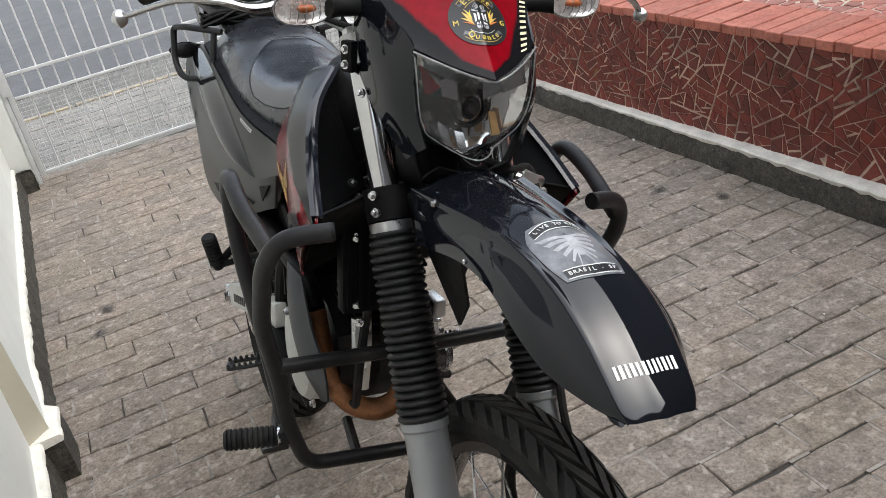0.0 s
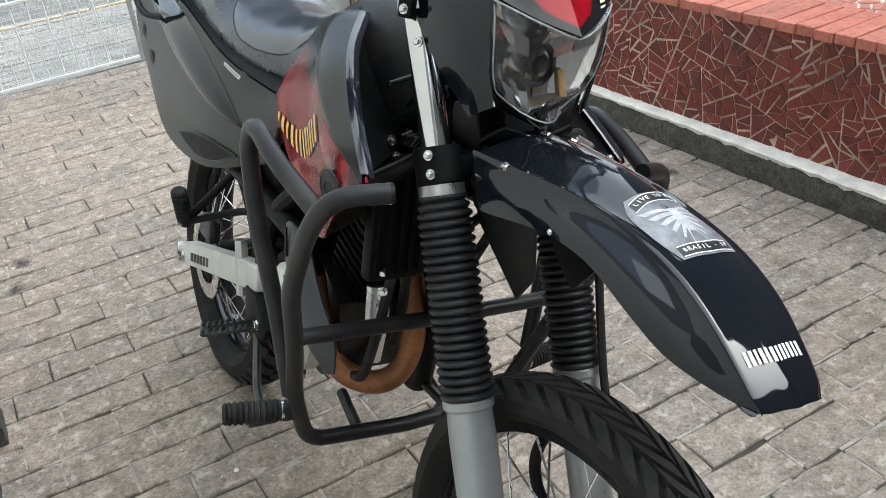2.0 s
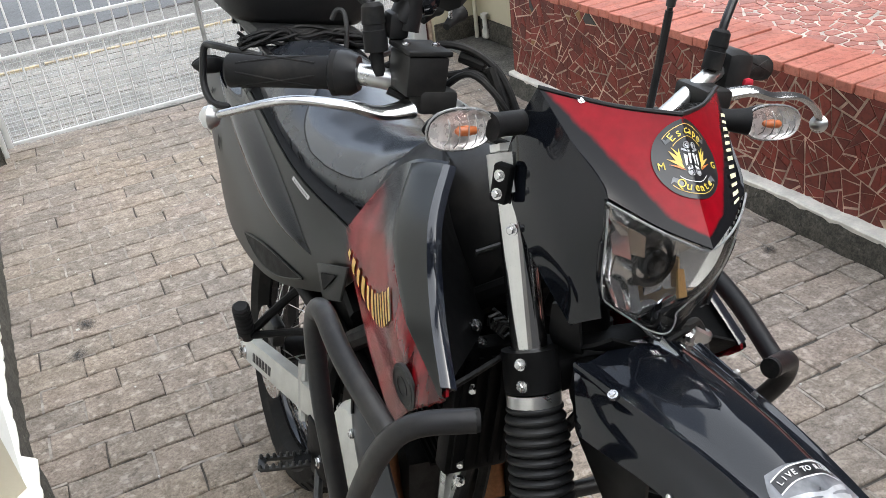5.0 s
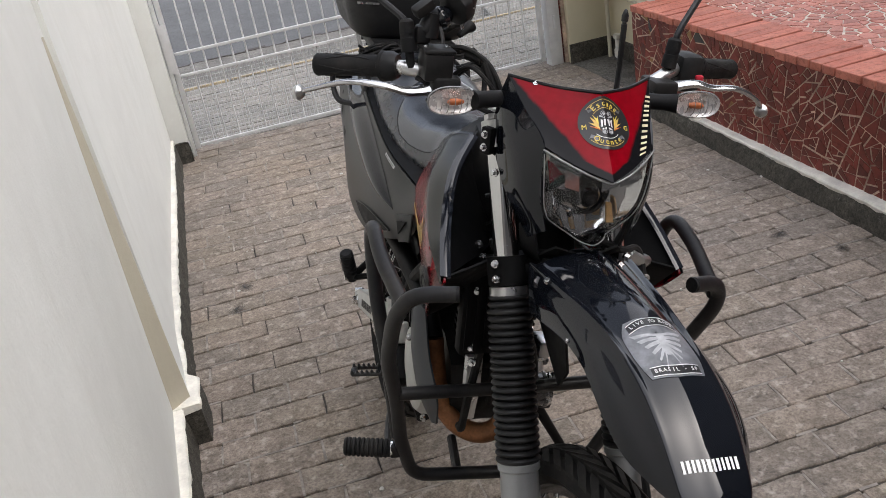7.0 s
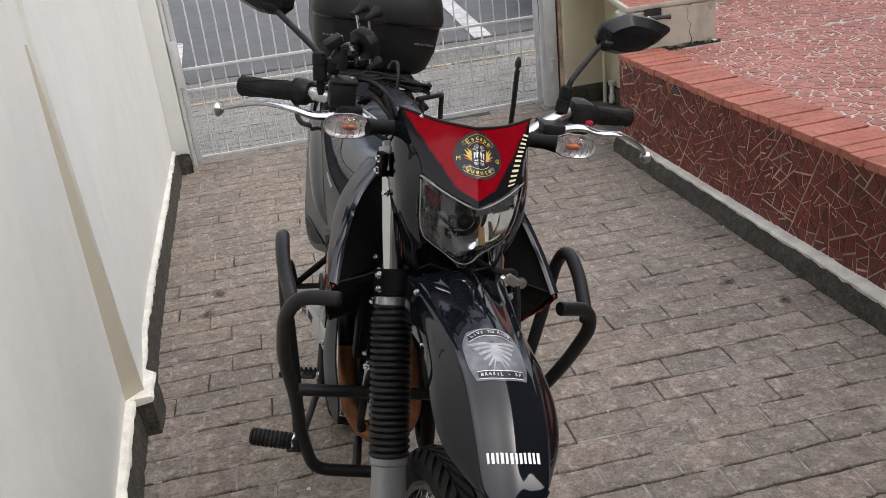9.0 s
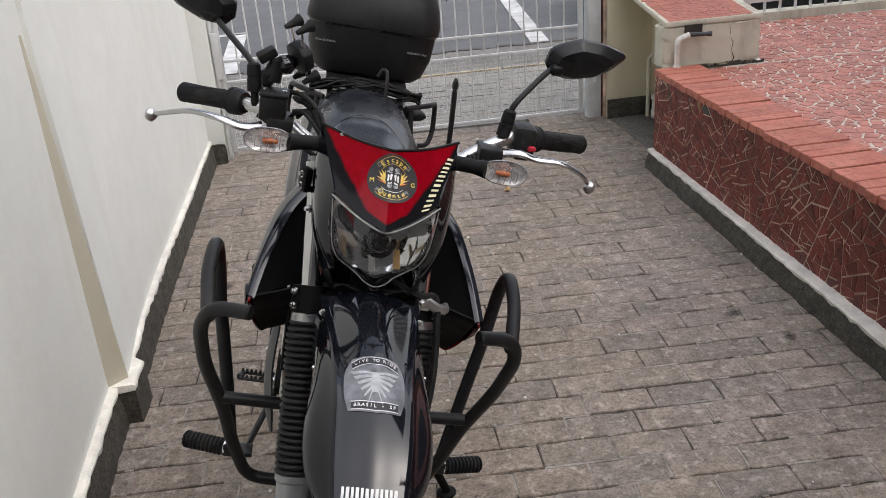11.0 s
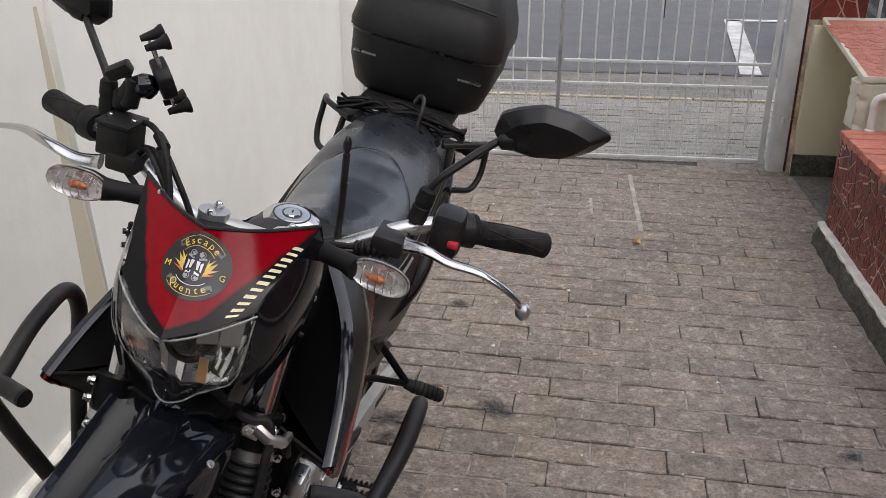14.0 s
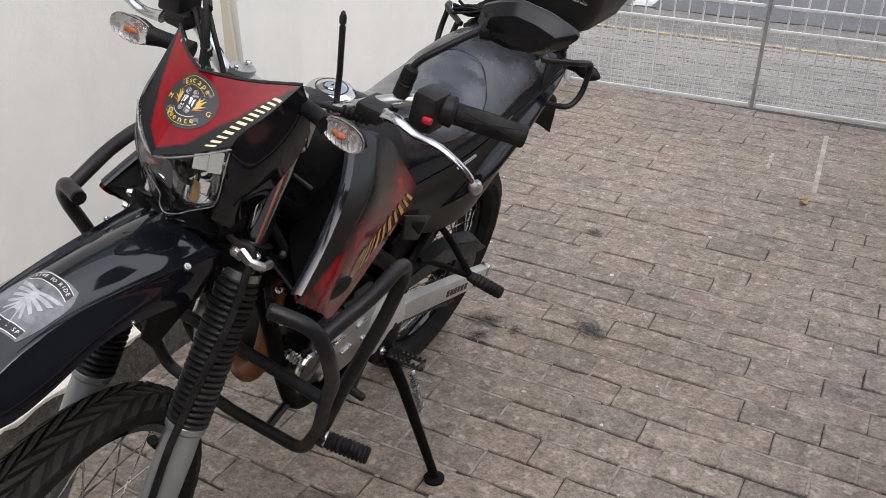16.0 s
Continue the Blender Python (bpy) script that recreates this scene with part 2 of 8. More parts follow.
slate_plastic = surf("slate_grey_plastic", (0.030, 0.034, 0.040), 0.38, 0, 0.2, 15, 900, 0.05, dust=0.05, spec=0.35)
dull_plastic = surf("dull_grey_plastic", (0.021, 0.0225, 0.0225), 0.5, 0, 0.2, 15, 900, 0.1, dust=0.08, spec=0.3)
mirror_plastic = surf("mirror_shell_plastic", (0.0068, 0.0074, 0.0088), 0.33, 0, 0.2, 25, 700, 0.05, dust=0.02, spec=0.36)
rubber = surf("black_rubber", (0.0084, 0.0084, 0.009), 0.62, 0, 0.3, 30, 500, 0.15, dust=0.08, spec=0.2)
gaiter_rubber = surf("gaiter_rubber", (0.0125, 0.0127, 0.0138), 0.42, 0, 0.25, 30, 500, 0.06, dust=0.04, spec=0.32)
tyre_rubber = surf("tyre_rubber", (0.0125, 0.012, 0.012), 0.75, 0, 0.2, 25, 400, 0.25, dust=0.06, spec=0.22)
# paler than tyre_rubber: the shade in the tread grooves is put into colour
tread_rubber = surf("lit_tread_rubber", (0.024, 0.0232, 0.0228), 0.8, 0, 0.2, 40, 400, 0.25, dust=0.08, spec=0.25)
guard_paint = surf("satin_black_powder_coat", (0.0108, 0.0108, 0.012), 0.42, 0, 0.2, 20, 900, 0.15, dust=0.06, spec=0.3)
steel = surf("bright_steel", (0.62, 0.62, 0.62), 0.25, 1.0, 0.1, 40, 400, 0.03)
chrome = surf("chrome", (0.6, 0.6, 0.59), 0.12, 1.0, 0.06, 30, 400, 0.0, rvary=0.05)
cast_alu = surf("cast_aluminium", (0.5, 0.5, 0.49), 0.42, 0.9, 0.15, 25, 300, 0.12)
lever_alu = surf("polished_lever", (0.5, 0.5, 0.5), 0.2, 1.0, 0.1, 25, 500, 0.03)
alu_satin = surf("satin_aluminium", (0.6, 0.6, 0.59), 0.32, 0.95, 0.1, 25, 500, 0.05)
fork_grey = surf("grey_fork_paint", (0.30, 0.31, 0.315), 0.35, 0.35, 0.1, 15, 600, 0.03, 0.3, dust=0.05)
engine_black = surf("engine_black", (0.0044, 0.0044, 0.0046), 0.55, 0.1, 0.3, 40, 300, 0.2, spec=0.13)
dark_metal = surf("dark_metal", (0.06, 0.06, 0.06), 0.4, 0.8, 0.25, 50, 300, 0.15)
copper_pipe = surf("rusty_heat_brown_pipe", (0.3, 0.13, 0.055), 0.5, 0.55, 0.35, 25, 200, 0.15)
pad_vinyl = surf("seat_pad_vinyl", (0.030, 0.036, 0.046), 0.24, 0, 0.2, 18, 420, 0.07, rvary=0.05, dust=0.03, spec=0.9)
seat_vinyl = surf("seat_vinyl", (0.019, 0.022, 0.028), 0.28, 0, 0.2, 18, 420, 0.10, rvary=0.06, dust=0.05, spec=0.65)
case_plastic = surf("case_plastic", (0.0119, 0.0119, 0.0126), 0.5, 0, 0.2, 14, 1100, 0.35, dust=0.05, spec=0.3)
white_vinyl = surf("white_decal", (0.8, 0.8, 0.8), 0.4, 0, 0.05, 40, 300, 0)
gold_vinyl = surf("gold_decal", (0.7, 0.48, 0.12), 0.4, 0, 0.1, 40, 300, 0)
cream_vinyl = surf("cream_decal", (0.75, 0.68, 0.45), 0.4, 0, 0.1, 40, 300, 0)
sticker_black = surf("sticker_black", (0.012, 0.012, 0.014), 0.35, 0, 0.2, 60, 300, 0)
sticker_pale = surf("pale_grey_label", (0.5, 0.5, 0.5), 0.4, 0, 0.1, 60, 300, 0)
sticker_grey = surf("sticker_grey", (0.17, 0.178, 0.195), 0.35, 0, 0.5, 45, 130, 0)
red_button = surf("red_switch", (0.5, 0.02, 0.04), 0.4, 0, 0.1, 40, 300, 0)
red_paint = surf("red_paint", (0.36, 0.006, 0.016), 0.25, 0.15, 0.2, 14, 900, 0.02, 0.6, 0.05)
orange_lens = surf("orange_reflector", (0.75, 0.22, 0.06), 0.25, 0, 0.2, 60, 200, 0.05)
amber_dark = surf("amber_bulb", (0.52, 0.15, 0.05), 0.3, 0, 0.25, 60, 200, 0.05)
silver_lamp = surf("lamp_silver", (0.74, 0.73, 0.72), 0.28, 0.45, 0.15, 80, 200, 0.0)
mirror_glass = surf("mirror_glass", (0.85, 0.85, 0.87), 0.02, 1.0, 0.02, 5, 100, 0, rvary=0.0)
white_metal = surf("white_gate_paint", (0.63, 0.63, 0.62), 0.45, 0, 0.12, 12, 300, 0.08, dust=0.12)
joint_sand = surf("joint_sand", (0.31, 0.275, 0.24), 0.95, 0, 0.45, 20, 150, 0.4)
cement = surf("light_joint_cement", (0.42, 0.37, 0.32), 0.9, 0, 0.35, 15, 150, 0.5)
white_ledge = surf("worn_white_paint", (0.80, 0.77, 0.69), 0.8, 0, 0.2, 12, 120, 0.4)


def thin_lens(name, tint):
    """A thin clear shell: it lets light straight through and shines by its Fresnel gloss."""
    m, nt, b = node_mat(name)
    tr = nt.nodes.new("ShaderNodeBsdfTransparent")
    tr.inputs["Color"].default_value = (*tint, 1)
    gl = nt.nodes.new("ShaderNodeBsdfGlossy")
    gl.inputs["Roughness"].default_value = 0.03
    lw = nt.nodes.new("ShaderNodeLayerWeight")
    lw.inputs["Blend"].default_value = 0.5
    pw = nt.nodes.new("ShaderNodeMath")
    pw.operation = "POWER"
    pw.inputs[1].default_value = 4.0
    nt.links.new(lw.outputs["Facing"], pw.inputs[0])
    ma = nt.nodes.new("ShaderNodeMath")
    ma.operation = "MULTIPLY_ADD"
    ma.inputs[1].default_value = 0.4
    ma.inputs[2].default_value = 0.018
    nt.links.new(pw.outputs[0], ma.inputs[0])
    mx = nt.nodes.new("ShaderNodeMixShader")
    nt.links.new(ma.outputs[0], mx.inputs[0])
    nt.links.new(tr.outputs[0], mx.inputs[1])
    nt.links.new(gl.outputs[0], mx.inputs[2])
    nt.links.new(mx.outputs[0], nt.nodes["Material Output"].inputs["Surface"])
    nt.nodes.remove(b)
    return m


lamp_lens = thin_lens("lamp_lens", (0.95, 0.94, 0.93))
clear_lens = thin_lens("clear_lens", (0.95, 0.95, 0.95))


def shroud_mat(name, base, lim, cross, spec=0.3, rough=0.2, swoosh=True):
    """Painted panel: a red field that fades into dark paint along a slanted ragged edge, in the panel's own place."""
    m, nt, b = node_mat(name)
    tc = nt.nodes.new("ShaderNodeTexCoord")
    dot = nt.nodes.new("ShaderNodeVectorMath")
    dot.operation = "DOT_PRODUCT"
    dot.inputs[1].default_value = cross
    nt.links.new(tc.outputs["Object"], dot.inputs[0])
    wob = noise_node(nt, 22, 3.0, 0.6, stretch=(0.4, 1, 2.0))
    add = nt.nodes.new("ShaderNodeMath")
    add.operation = "MULTIPLY_ADD"
    nt.links.new(wob, add.inputs[0])
    add.inputs[1].default_value = 0.05
    nt.links.new(dot.outputs["Value"], add.inputs[2])
    rng = nt.nodes.new("ShaderNodeMapRange")
    rng.inputs["From Min"].default_value = lim[0]
    rng.inputs["From Max"].default_value = lim[1]
    nt.links.new(add.outputs[0], rng.inputs["Value"])
    red = ramp(nt, noise_node(nt, 30), [(0.3, (0.23, 0.004, 0.010)), (0.7, (0.31, 0.007, 0.014))])
    if swoosh:
        licks = ramp(nt, noise_node(nt, 16, 3.0, 0.6, stretch=(1.2, 1, 0.5)), [(0.38, (0.22, 0.22, 0.22)), (0.56, (1, 1, 1))])
        red = blend(nt, 1.0, red, licks, "MULTIPLY")
    col = blend(nt, rng.outputs[0], base, red)
    nt.links.new(col, b.inputs["Base Color"])
    b.inputs["Roughness"].default_value = rough
    b.inputs["Specular IOR Level"].default_value = spec
    b.inputs["Coat Weight"].default_value = 0.08 if swoosh else 0.0
    b.inputs["Coat Roughness"].default_value = 0.06
    return m


shroud_paint = shroud_mat("shroud_red_black_paint", (0.006, 0.0066, 0.0085), (-0.880, -0.850), (-0.10, 0.0, -0.995))
left_shroud_paint = shroud_mat("left_shroud_red_black_paint", (0.006, 0.0066, 0.0085), (-0.862, -0.832), (-0.10, 0.0, -0.995))
side_paint = shroud_mat("side_red_black_paint", (0.0125, 0.0135, 0.0125), (-0.27, -0.20), (1.0, 0.0, 0.6), 0.17, 0.32, False)
panel_paint = surf("dull_graphite_panel", (0.0135, 0.0145, 0.0135), 0.32, 0.0, 0.15, 12, 900, 0.0, 0.0, 0.04, dust=0.01, spec=0.28)


def cowl_mat():
    """Red middle field on a black cowl, with soft dark borders."""
    m, nt, b = node_mat("cowl_red_black_paint")
    tc = nt.nodes.new("ShaderNodeTexCoord")
    sep = nt.nodes.new("ShaderNodeSeparateXYZ")
    nt.links.new(tc.outputs["Object"], sep.inputs[0])
    ab = nt.nodes.new("ShaderNodeMath")
    ab.operation = "ABSOLUTE"
    nt.links.new(sep.outputs["Y"], ab.inputs[0])
    lim = nt.nodes.new("ShaderNodeMath")      # half width of the red field grows with height
    lim.operation = "MULTIPLY_ADD"
    nt.links.new(sep.outputs["Z"], lim.inputs[0])
    lim.inputs[1].default_value = 2.6
    lim.inputs[2].default_value = -2.856
    rim = nt.nodes.new("ShaderNodeMath")      # and stays inside the side edges
    rim.operation = "MULTIPLY_ADD"
    nt.links.new(sep.outputs["Z"], rim.inputs[0])
    rim.inputs[1].default_value = 0.91
    rim.inputs[2].default_value = -0.981
    least = nt.nodes.new("ShaderNodeMath")
    least.operation = "MINIMUM"
    nt.links.new(lim.outputs[0], least.inputs[0])
    nt.links.new(rim.outputs[0], least.inputs[1])
    dif = nt.nodes.new("ShaderNodeMath")
    dif.operation = "SUBTRACT"
    nt.links.new(least.outputs[0], dif.inputs[0])
    nt.links.new(ab.outputs[0], dif.inputs[1])
    wob = noise_node(nt, 40, 3.0, 0.6, stretch=(1, 1, 0.25))
    add = nt.nodes.new("ShaderNodeMath")
    add.operation = "MULTIPLY_ADD"
    nt.links.new(wob, add.inputs[0])
    add.inputs[1].default_value = 0.012
    nt.links.new(dif.outputs[0], add.inputs[2])
    rng = nt.nodes.new("ShaderNodeMapRange")
    rng.inputs["From Min"].default_value = 0.0
    rng.inputs["From Max"].default_value = 0.009
    rng.interpolation_type = "SMOOTHSTEP"
    nt.links.new(add.outputs[0], rng.inputs["Value"])
    red = ramp(nt, noise_node(nt, 60), [(0.3, (0.19, 0.001, 0.005)), (0.7, (0.25, 0.0012, 0.008))])
    col = blend(nt, rng.outputs[0], (0.007, 0.007, 0.008), red)
    nt.links.new(col, b.inputs["Base Color"])
    b.inputs["Roughness"].default_value = 0.1
    b.inputs["Specular IOR Level"].default_value = 0.16
    b.inputs["Coat Roughness"].default_value = 0.05
    return m


cowl_paint = cowl_mat()


def plaster_mat(name, c, stain=0.25, stain_col=(0.42, 0.38, 0.27), spread=0.52):
    m, nt, b = node_mat(name)
    big = noise_node(nt, 1.3, 5.0, 0.6)
    mid = noise_node(nt, 9.0, 6.0, 0.65)
    small = noise_node(nt, 120.0, 5.0, 0.7)
    col = ramp(nt, big, [(0.3, tuple(x * 0.93 for x in c)), (0.7, c)])
    drip = ramp(nt, noise_node(nt, 3.0, 6.0, 0.7, stretch=(1.6, 1.6, 0.35)), [(spread, (0, 0, 0)), (0.8, (stain,) * 3)])
    col = blend(nt, drip, col, stain_col)
    col = blend(nt, 1.0, col, ramp(nt, mid, [(0.3, (0.95, 0.95, 0.945)), (0.7, (1, 1, 1))]), "MULTIPLY")
    nt.links.new(col, b.inputs["Base Color"])
    b.inputs["Roughness"].default_value = 0.9
    lumps = noise_node(nt, 24.0, 3.0, 0.5)
    bump(nt, b, blend(nt, 0.18, blend(nt, 0.5, mid, lumps), small), 0.7, 0.006)
    return m


wall_white = plaster_mat("off_white_plaster", (0.815, 0.82, 0.775), 0.12)
cream_plaster = plaster_mat("cream_plaster", (0.64, 0.59, 0.43), 0.5, (0.3, 0.27, 0.16))
old_white = plaster_mat("old_white_plaster", (0.66, 0.63, 0.51), 0.9, (0.16, 0.14, 0.095), 0.46)
# dark plaster of the added, unseen walls that keep reflections dark
screen_dark = plaster_mat("dark_screen_plaster", (0.17, 0.165, 0.16), 0.3, (0.1, 0.09, 0.08))
strip_beige = plaster_mat("beige_plaster", (0.57, 0.53, 0.42), 0.3)


def stone_mat(name, c1, c2, speck=(0.62, 0.6, 0.55), speckle=0.5, rough=0.85, scale=9.0, relief=0.6, each=0.0, wet=0.0, grit=0.0, worms=0.0):
    """Rough stone or concrete with pale flecks; each: variation from piece to piece."""
    m, nt, b = node_mat(name)
    mid = noise_node(nt, scale, 6.0, 0.65, which="World")
    small = noise_node(nt, 140.0, 5.0, 0.75, which="World")
    col = ramp(nt, mid, [(0.3, c1), (0.7, c2)])
    fl = ramp(nt, noise_node(nt, 75.0, 4.0, 0.8, which="World"), [(0.6, (0, 0, 0)), (0.72, (speckle,) * 3)])
    col = blend(nt, fl, col, speck)
    dk = ramp(nt, noise_node(nt, 48.0, 5.0, 0.75, which="World"), [(0.3, (0.55, 0.53, 0.51)), (0.52, (1, 1, 1))])
    col = blend(nt, 1.0, col, dk, "MULTIPLY")
    if grit:
        pits = ramp(nt, noise_node(nt, 110.0, 4.0, 0.85, which="World"), [(0.36, (1 - grit,) * 3), (0.5, (1, 1, 1)), (0.64, (1 + grit * 0.7,) * 3)])
        col = blend(nt, 1.0, col, pits, "MULTIPLY")
    if worms:
        pale = ramp(nt, noise_node(nt, 30.0, 3.0, 0.6, which="World"), [(0.57, (0, 0, 0)), (0.66, (worms,) * 3)])
        col = blend(nt, pale, col, speck)
        tint = ramp(nt, noise_node(nt, 1.3, 4.0, 0.6, which="World"), [(0.42, (1, 1, 1)), (0.68, (1.0, 0.975, 0.90))])
        col = blend(nt, 1.0, col, tint, "MULTIPLY")
    if each:
        oi = nt.nodes.new("ShaderNodeObjectInfo")
        ge = nt.nodes.new("ShaderNodeNewGeometry")
        sm = nt.nodes.new("ShaderNodeMath")
        sm.operation = "ADD"
        nt.links.new(oi.outputs["Random"], sm.inputs[0])
        nt.links.new(ge.outputs["Random Per Island"], sm.inputs[1])
        fr = nt.nodes.new("ShaderNodeMath")
        fr.operation = "FRACT"
        nt.links.new(sm.outputs[0], fr.inputs[0])
        tone = ramp(nt, fr.outputs[0], [(0.0, (1 - each,) * 3), (0.5, (1, 0.98, 0.95)), (1.0, (1 + each * 0.3, 1.0, 0.97))])
        col = blend(nt, 1.0, col, tone, "MULTIPLY")
    if wet:
        patches = ramp(nt, noise_node(nt, 1.9, 7.0, 0.66, which="World"), [(0.38, (1, 1, 1)), (0.72, (1 - wet, 1 - wet, 1 - wet))])
        col = blend(nt, 1.0, col, patches, "MULTIPLY")
    nt.links.new(col, b.inputs["Base Color"])
    b.inputs["Roughness"].default_value = rough
    bump(nt, b, blend(nt, 0.5, mid, small), relief, 0.004)
    return m


paver_stone = stone_mat("grey_brown_paver", (0.190, 0.160, 0.136), (0.375, 0.324, 0.280), speck=(0.62, 0.56, 0.5), speckle=0.5, each=0.15, relief=0.75, grit=0.36, wet=0.26, scale=16.0, worms=0.42)
joint_dirt = stone_mat("dark_joint_dirt", (0.024, 0.021, 0.018), (0.085, 0.075, 0.064), speckle=0.2, scale=5.0)
kerb_stone = stone_mat("mossy_dark_stone", (0.034, 0.031, 0.024), (0.108, 0.098, 0.078), speck=(0.4, 0.4, 0.36), speckle=0.35, scale=22.0, relief=1.0, grit=0.6)
asphalt = stone_mat("asphalt", (0.066, 0.068, 0.07), (0.102, 0.104, 0.107), speck=(0.3, 0.3, 0.3), speckle=0.25, scale=3.0)
old_concrete = stone_mat("worn_concrete", (0.18, 0.172, 0.156), (0.29, 0.278, 0.252), speckle=0.4, scale=5.0)
sett_stone = stone_mat("worn_grey_sett", (0.19, 0.182, 0.166), (0.31, 0.297, 0.27), speckle=0.4, scale=5.0, each=0.14, grit=0.3)
gutter_stone = stone_mat("dirty_gutter_concrete", (0.085, 0.08, 0.072), (0.2, 0.19, 0.17), speckle=0.4, scale=6.0, grit=0.5, relief=1.0)
tile_red = stone_mat("red_tile_shard", (0.150, 0.024, 0.016), (0.225, 0.040, 0.025), speck=(0.35, 0.2, 0.16), speckle=0.2, rough=0.45, relief=0.15, each=0.4)
tile_ochre = stone_mat("ochre_tile_shard", (0.22, 0.12, 0.04), (0.3, 0.17, 0.06), speckle=0.2, rough=0.45, relief=0.15)
tile_black = stone_mat("black_tile_shard", (0.035, 0.035, 0.03), (0.06, 0.06, 0.055), speckle=0.2, rough=0.45, relief=0.15)
floor_red = stone_mat("weathered_red_floor_shard", (0.44, 0.155, 0.115), (0.60, 0.26, 0.20), speck=(0.75, 0.6, 0.55), speckle=0.4, rough=0.6, relief=0.2, each=0.25)
brick_red = stone_mat("red_coping_brick", (0.46, 0.14, 0.095), (0.58, 0.22, 0.155), speck=(0.6, 0.4, 0.33), speckle=0.25, rough=0.7, relief=0.3, each=0.18)
crack_red = stone_mat("red_cement_shard", (0.40, 0.140, 0.100), (0.50, 0.20, 0.15), speck=(0.6, 0.42, 0.36), speckle=0.2, rough=0.75, relief=0.3, each=0.12)
# dirt in cracks, and the painted shadow along the gutter
crack_dirt_shade = surf("crack_dirt_and_shade", (0.05, 0.04, 0.035), 0.95, 0, 0.3, 30, 200, 0.4)
wall_joint = surf("brown_wall_joint", (0.56, 0.43, 0.33), 0.9, 0, 0.6, 7, 60, 0.5)
pale_joint = surf("pale_floor_joint", (0.68, 0.6, 0.52), 0.9, 0, 0.3, 15, 150, 0.4)
road_paint = surf("worn_white_road_paint", (0.46, 0.46, 0.45), 0.8, 0, 0.35, 8, 90, 0.4)
yellow_paint = surf("worn_yellow_kerb_paint", (0.50, 0.40, 0.25), 0.85, 0, 0.5, 8, 90, 0.4, dust=0.5)
speck_white = surf("pale_paint_specks", (0.6, 0.58, 0.54), 0.8, 0, 0.2, 60, 300, 0.2)
dry_leaf = surf("dry_leaf", (0.62, 0.42, 0.2), 0.7, 0, 0.35, 80, 400, 0.3)


def stain_mat():
    """A blotchy oil mark that thins out towards its ragged edge."""
    mt, nt, b = node_mat("oil_stain")
    b.inputs["Base Color"].default_value = (0.03, 0.028, 0.026, 1)
    b.inputs["Roughness"].default_value = 0.6
    tc = nt.nodes.new("ShaderNodeTexCoord")
    ln = nt.nodes.new("ShaderNodeVectorMath")
    ln.operation = "LENGTH"
    nt.links.new(tc.outputs["Object"], ln.inputs[0])
    wob = noise_node(nt, 3.2, 6.0, 0.72)
    add = nt.nodes.new("ShaderNodeMath")
    add.operation = "MULTIPLY_ADD"
    nt.links.new(wob, add.inputs[0])
    add.inputs[1].default_value = 1.7
    nt.links.new(ln.outputs["Value"], add.inputs[2])
    rng = nt.nodes.new("ShaderNodeMapRange")
    rng.inputs["From Min"].default_value = 1.6
    rng.inputs["From Max"].default_value = 0.9
    rng.inputs["To Max"].default_value = 0.8
    nt.links.new(add.outputs[0], rng.inputs["Value"])
    tr = nt.nodes.new("ShaderNodeBsdfTransparent")
    mx = nt.nodes.new("ShaderNodeMixShader")
    nt.links.new(rng.outputs[0], mx.inputs[0])
    nt.links.new(tr.outputs[0], mx.inputs[1])
    nt.links.new(b.outputs[0], mx.inputs[2])
    nt.links.new(mx.outputs[0], nt.nodes["Material Output"].inputs["Surface"])
    return mt


oil_stain = stain_mat()
car_blue = surf("blue_grey_car_paint", (0.022, 0.025, 0.030), 0.25, 0.3, 0.1, 5, 300, 0, 0.5)
dark_glass = surf("dark_car_glass", (0.02, 0.022, 0.025), 0.08, 0, 0.1, 5, 300, 0)
white_pvc = surf("white_plastic_pipe", (0.7, 0.69, 0.63), 0.5, 0, 0.15, 30, 300, 0.05, dust=0.15)

# ---- the driveway and its walls ----
GATE_Y = 4.99
RED_X = 2.262          # face of the tiled retaining wall
RED_TOP = 0.495
END_Y = 3.97          # far end of the tiled wall
NEAR_Y = -2.4         # plain unseen wall added behind the camera

def slab(name, lo, hi, mat, kind="structure", label="", category="", bevel=0.0, parent=None):
    ob = part(name, box(lo, hi, None, bevel), mat, parent, smooth=bool(bevel))
    if parent is None:
        tagged(ob, label, category, "", kind)
    elif label:
        tagged(ob, label)
    return ob


ground = slab("ground", (-40, -30, -0.5), (40, 60, -0.16), asphalt, label="grey asphalt ground that reaches the horizon", category="ground")
floor = slab("floor", (-0.3, NEAR_Y, -0.155), (2.66, 5.06, -0.008), joint_dirt, label="driveway of grey-brown stone pavers with dark dirty joints", category="driveway")
pavement = slab("pavement", (-6, 5.06, -0.155), (9, 6.46, -0.012), old_concrete, label="worn grey pavement of small setts outside the gate", category="pavement")
gutter = slab("gutter", (-12, 6.58, -0.155), (16, 7.62, -0.075), gutter_stone, label="rough cracked dark gutter strip beside the road", category="gutter")
road = slab("road", (-30, 7.64, -0.155), (34, 40, -0.1), asphalt, label="grey asphalt road with worn white bay markings", category="road")

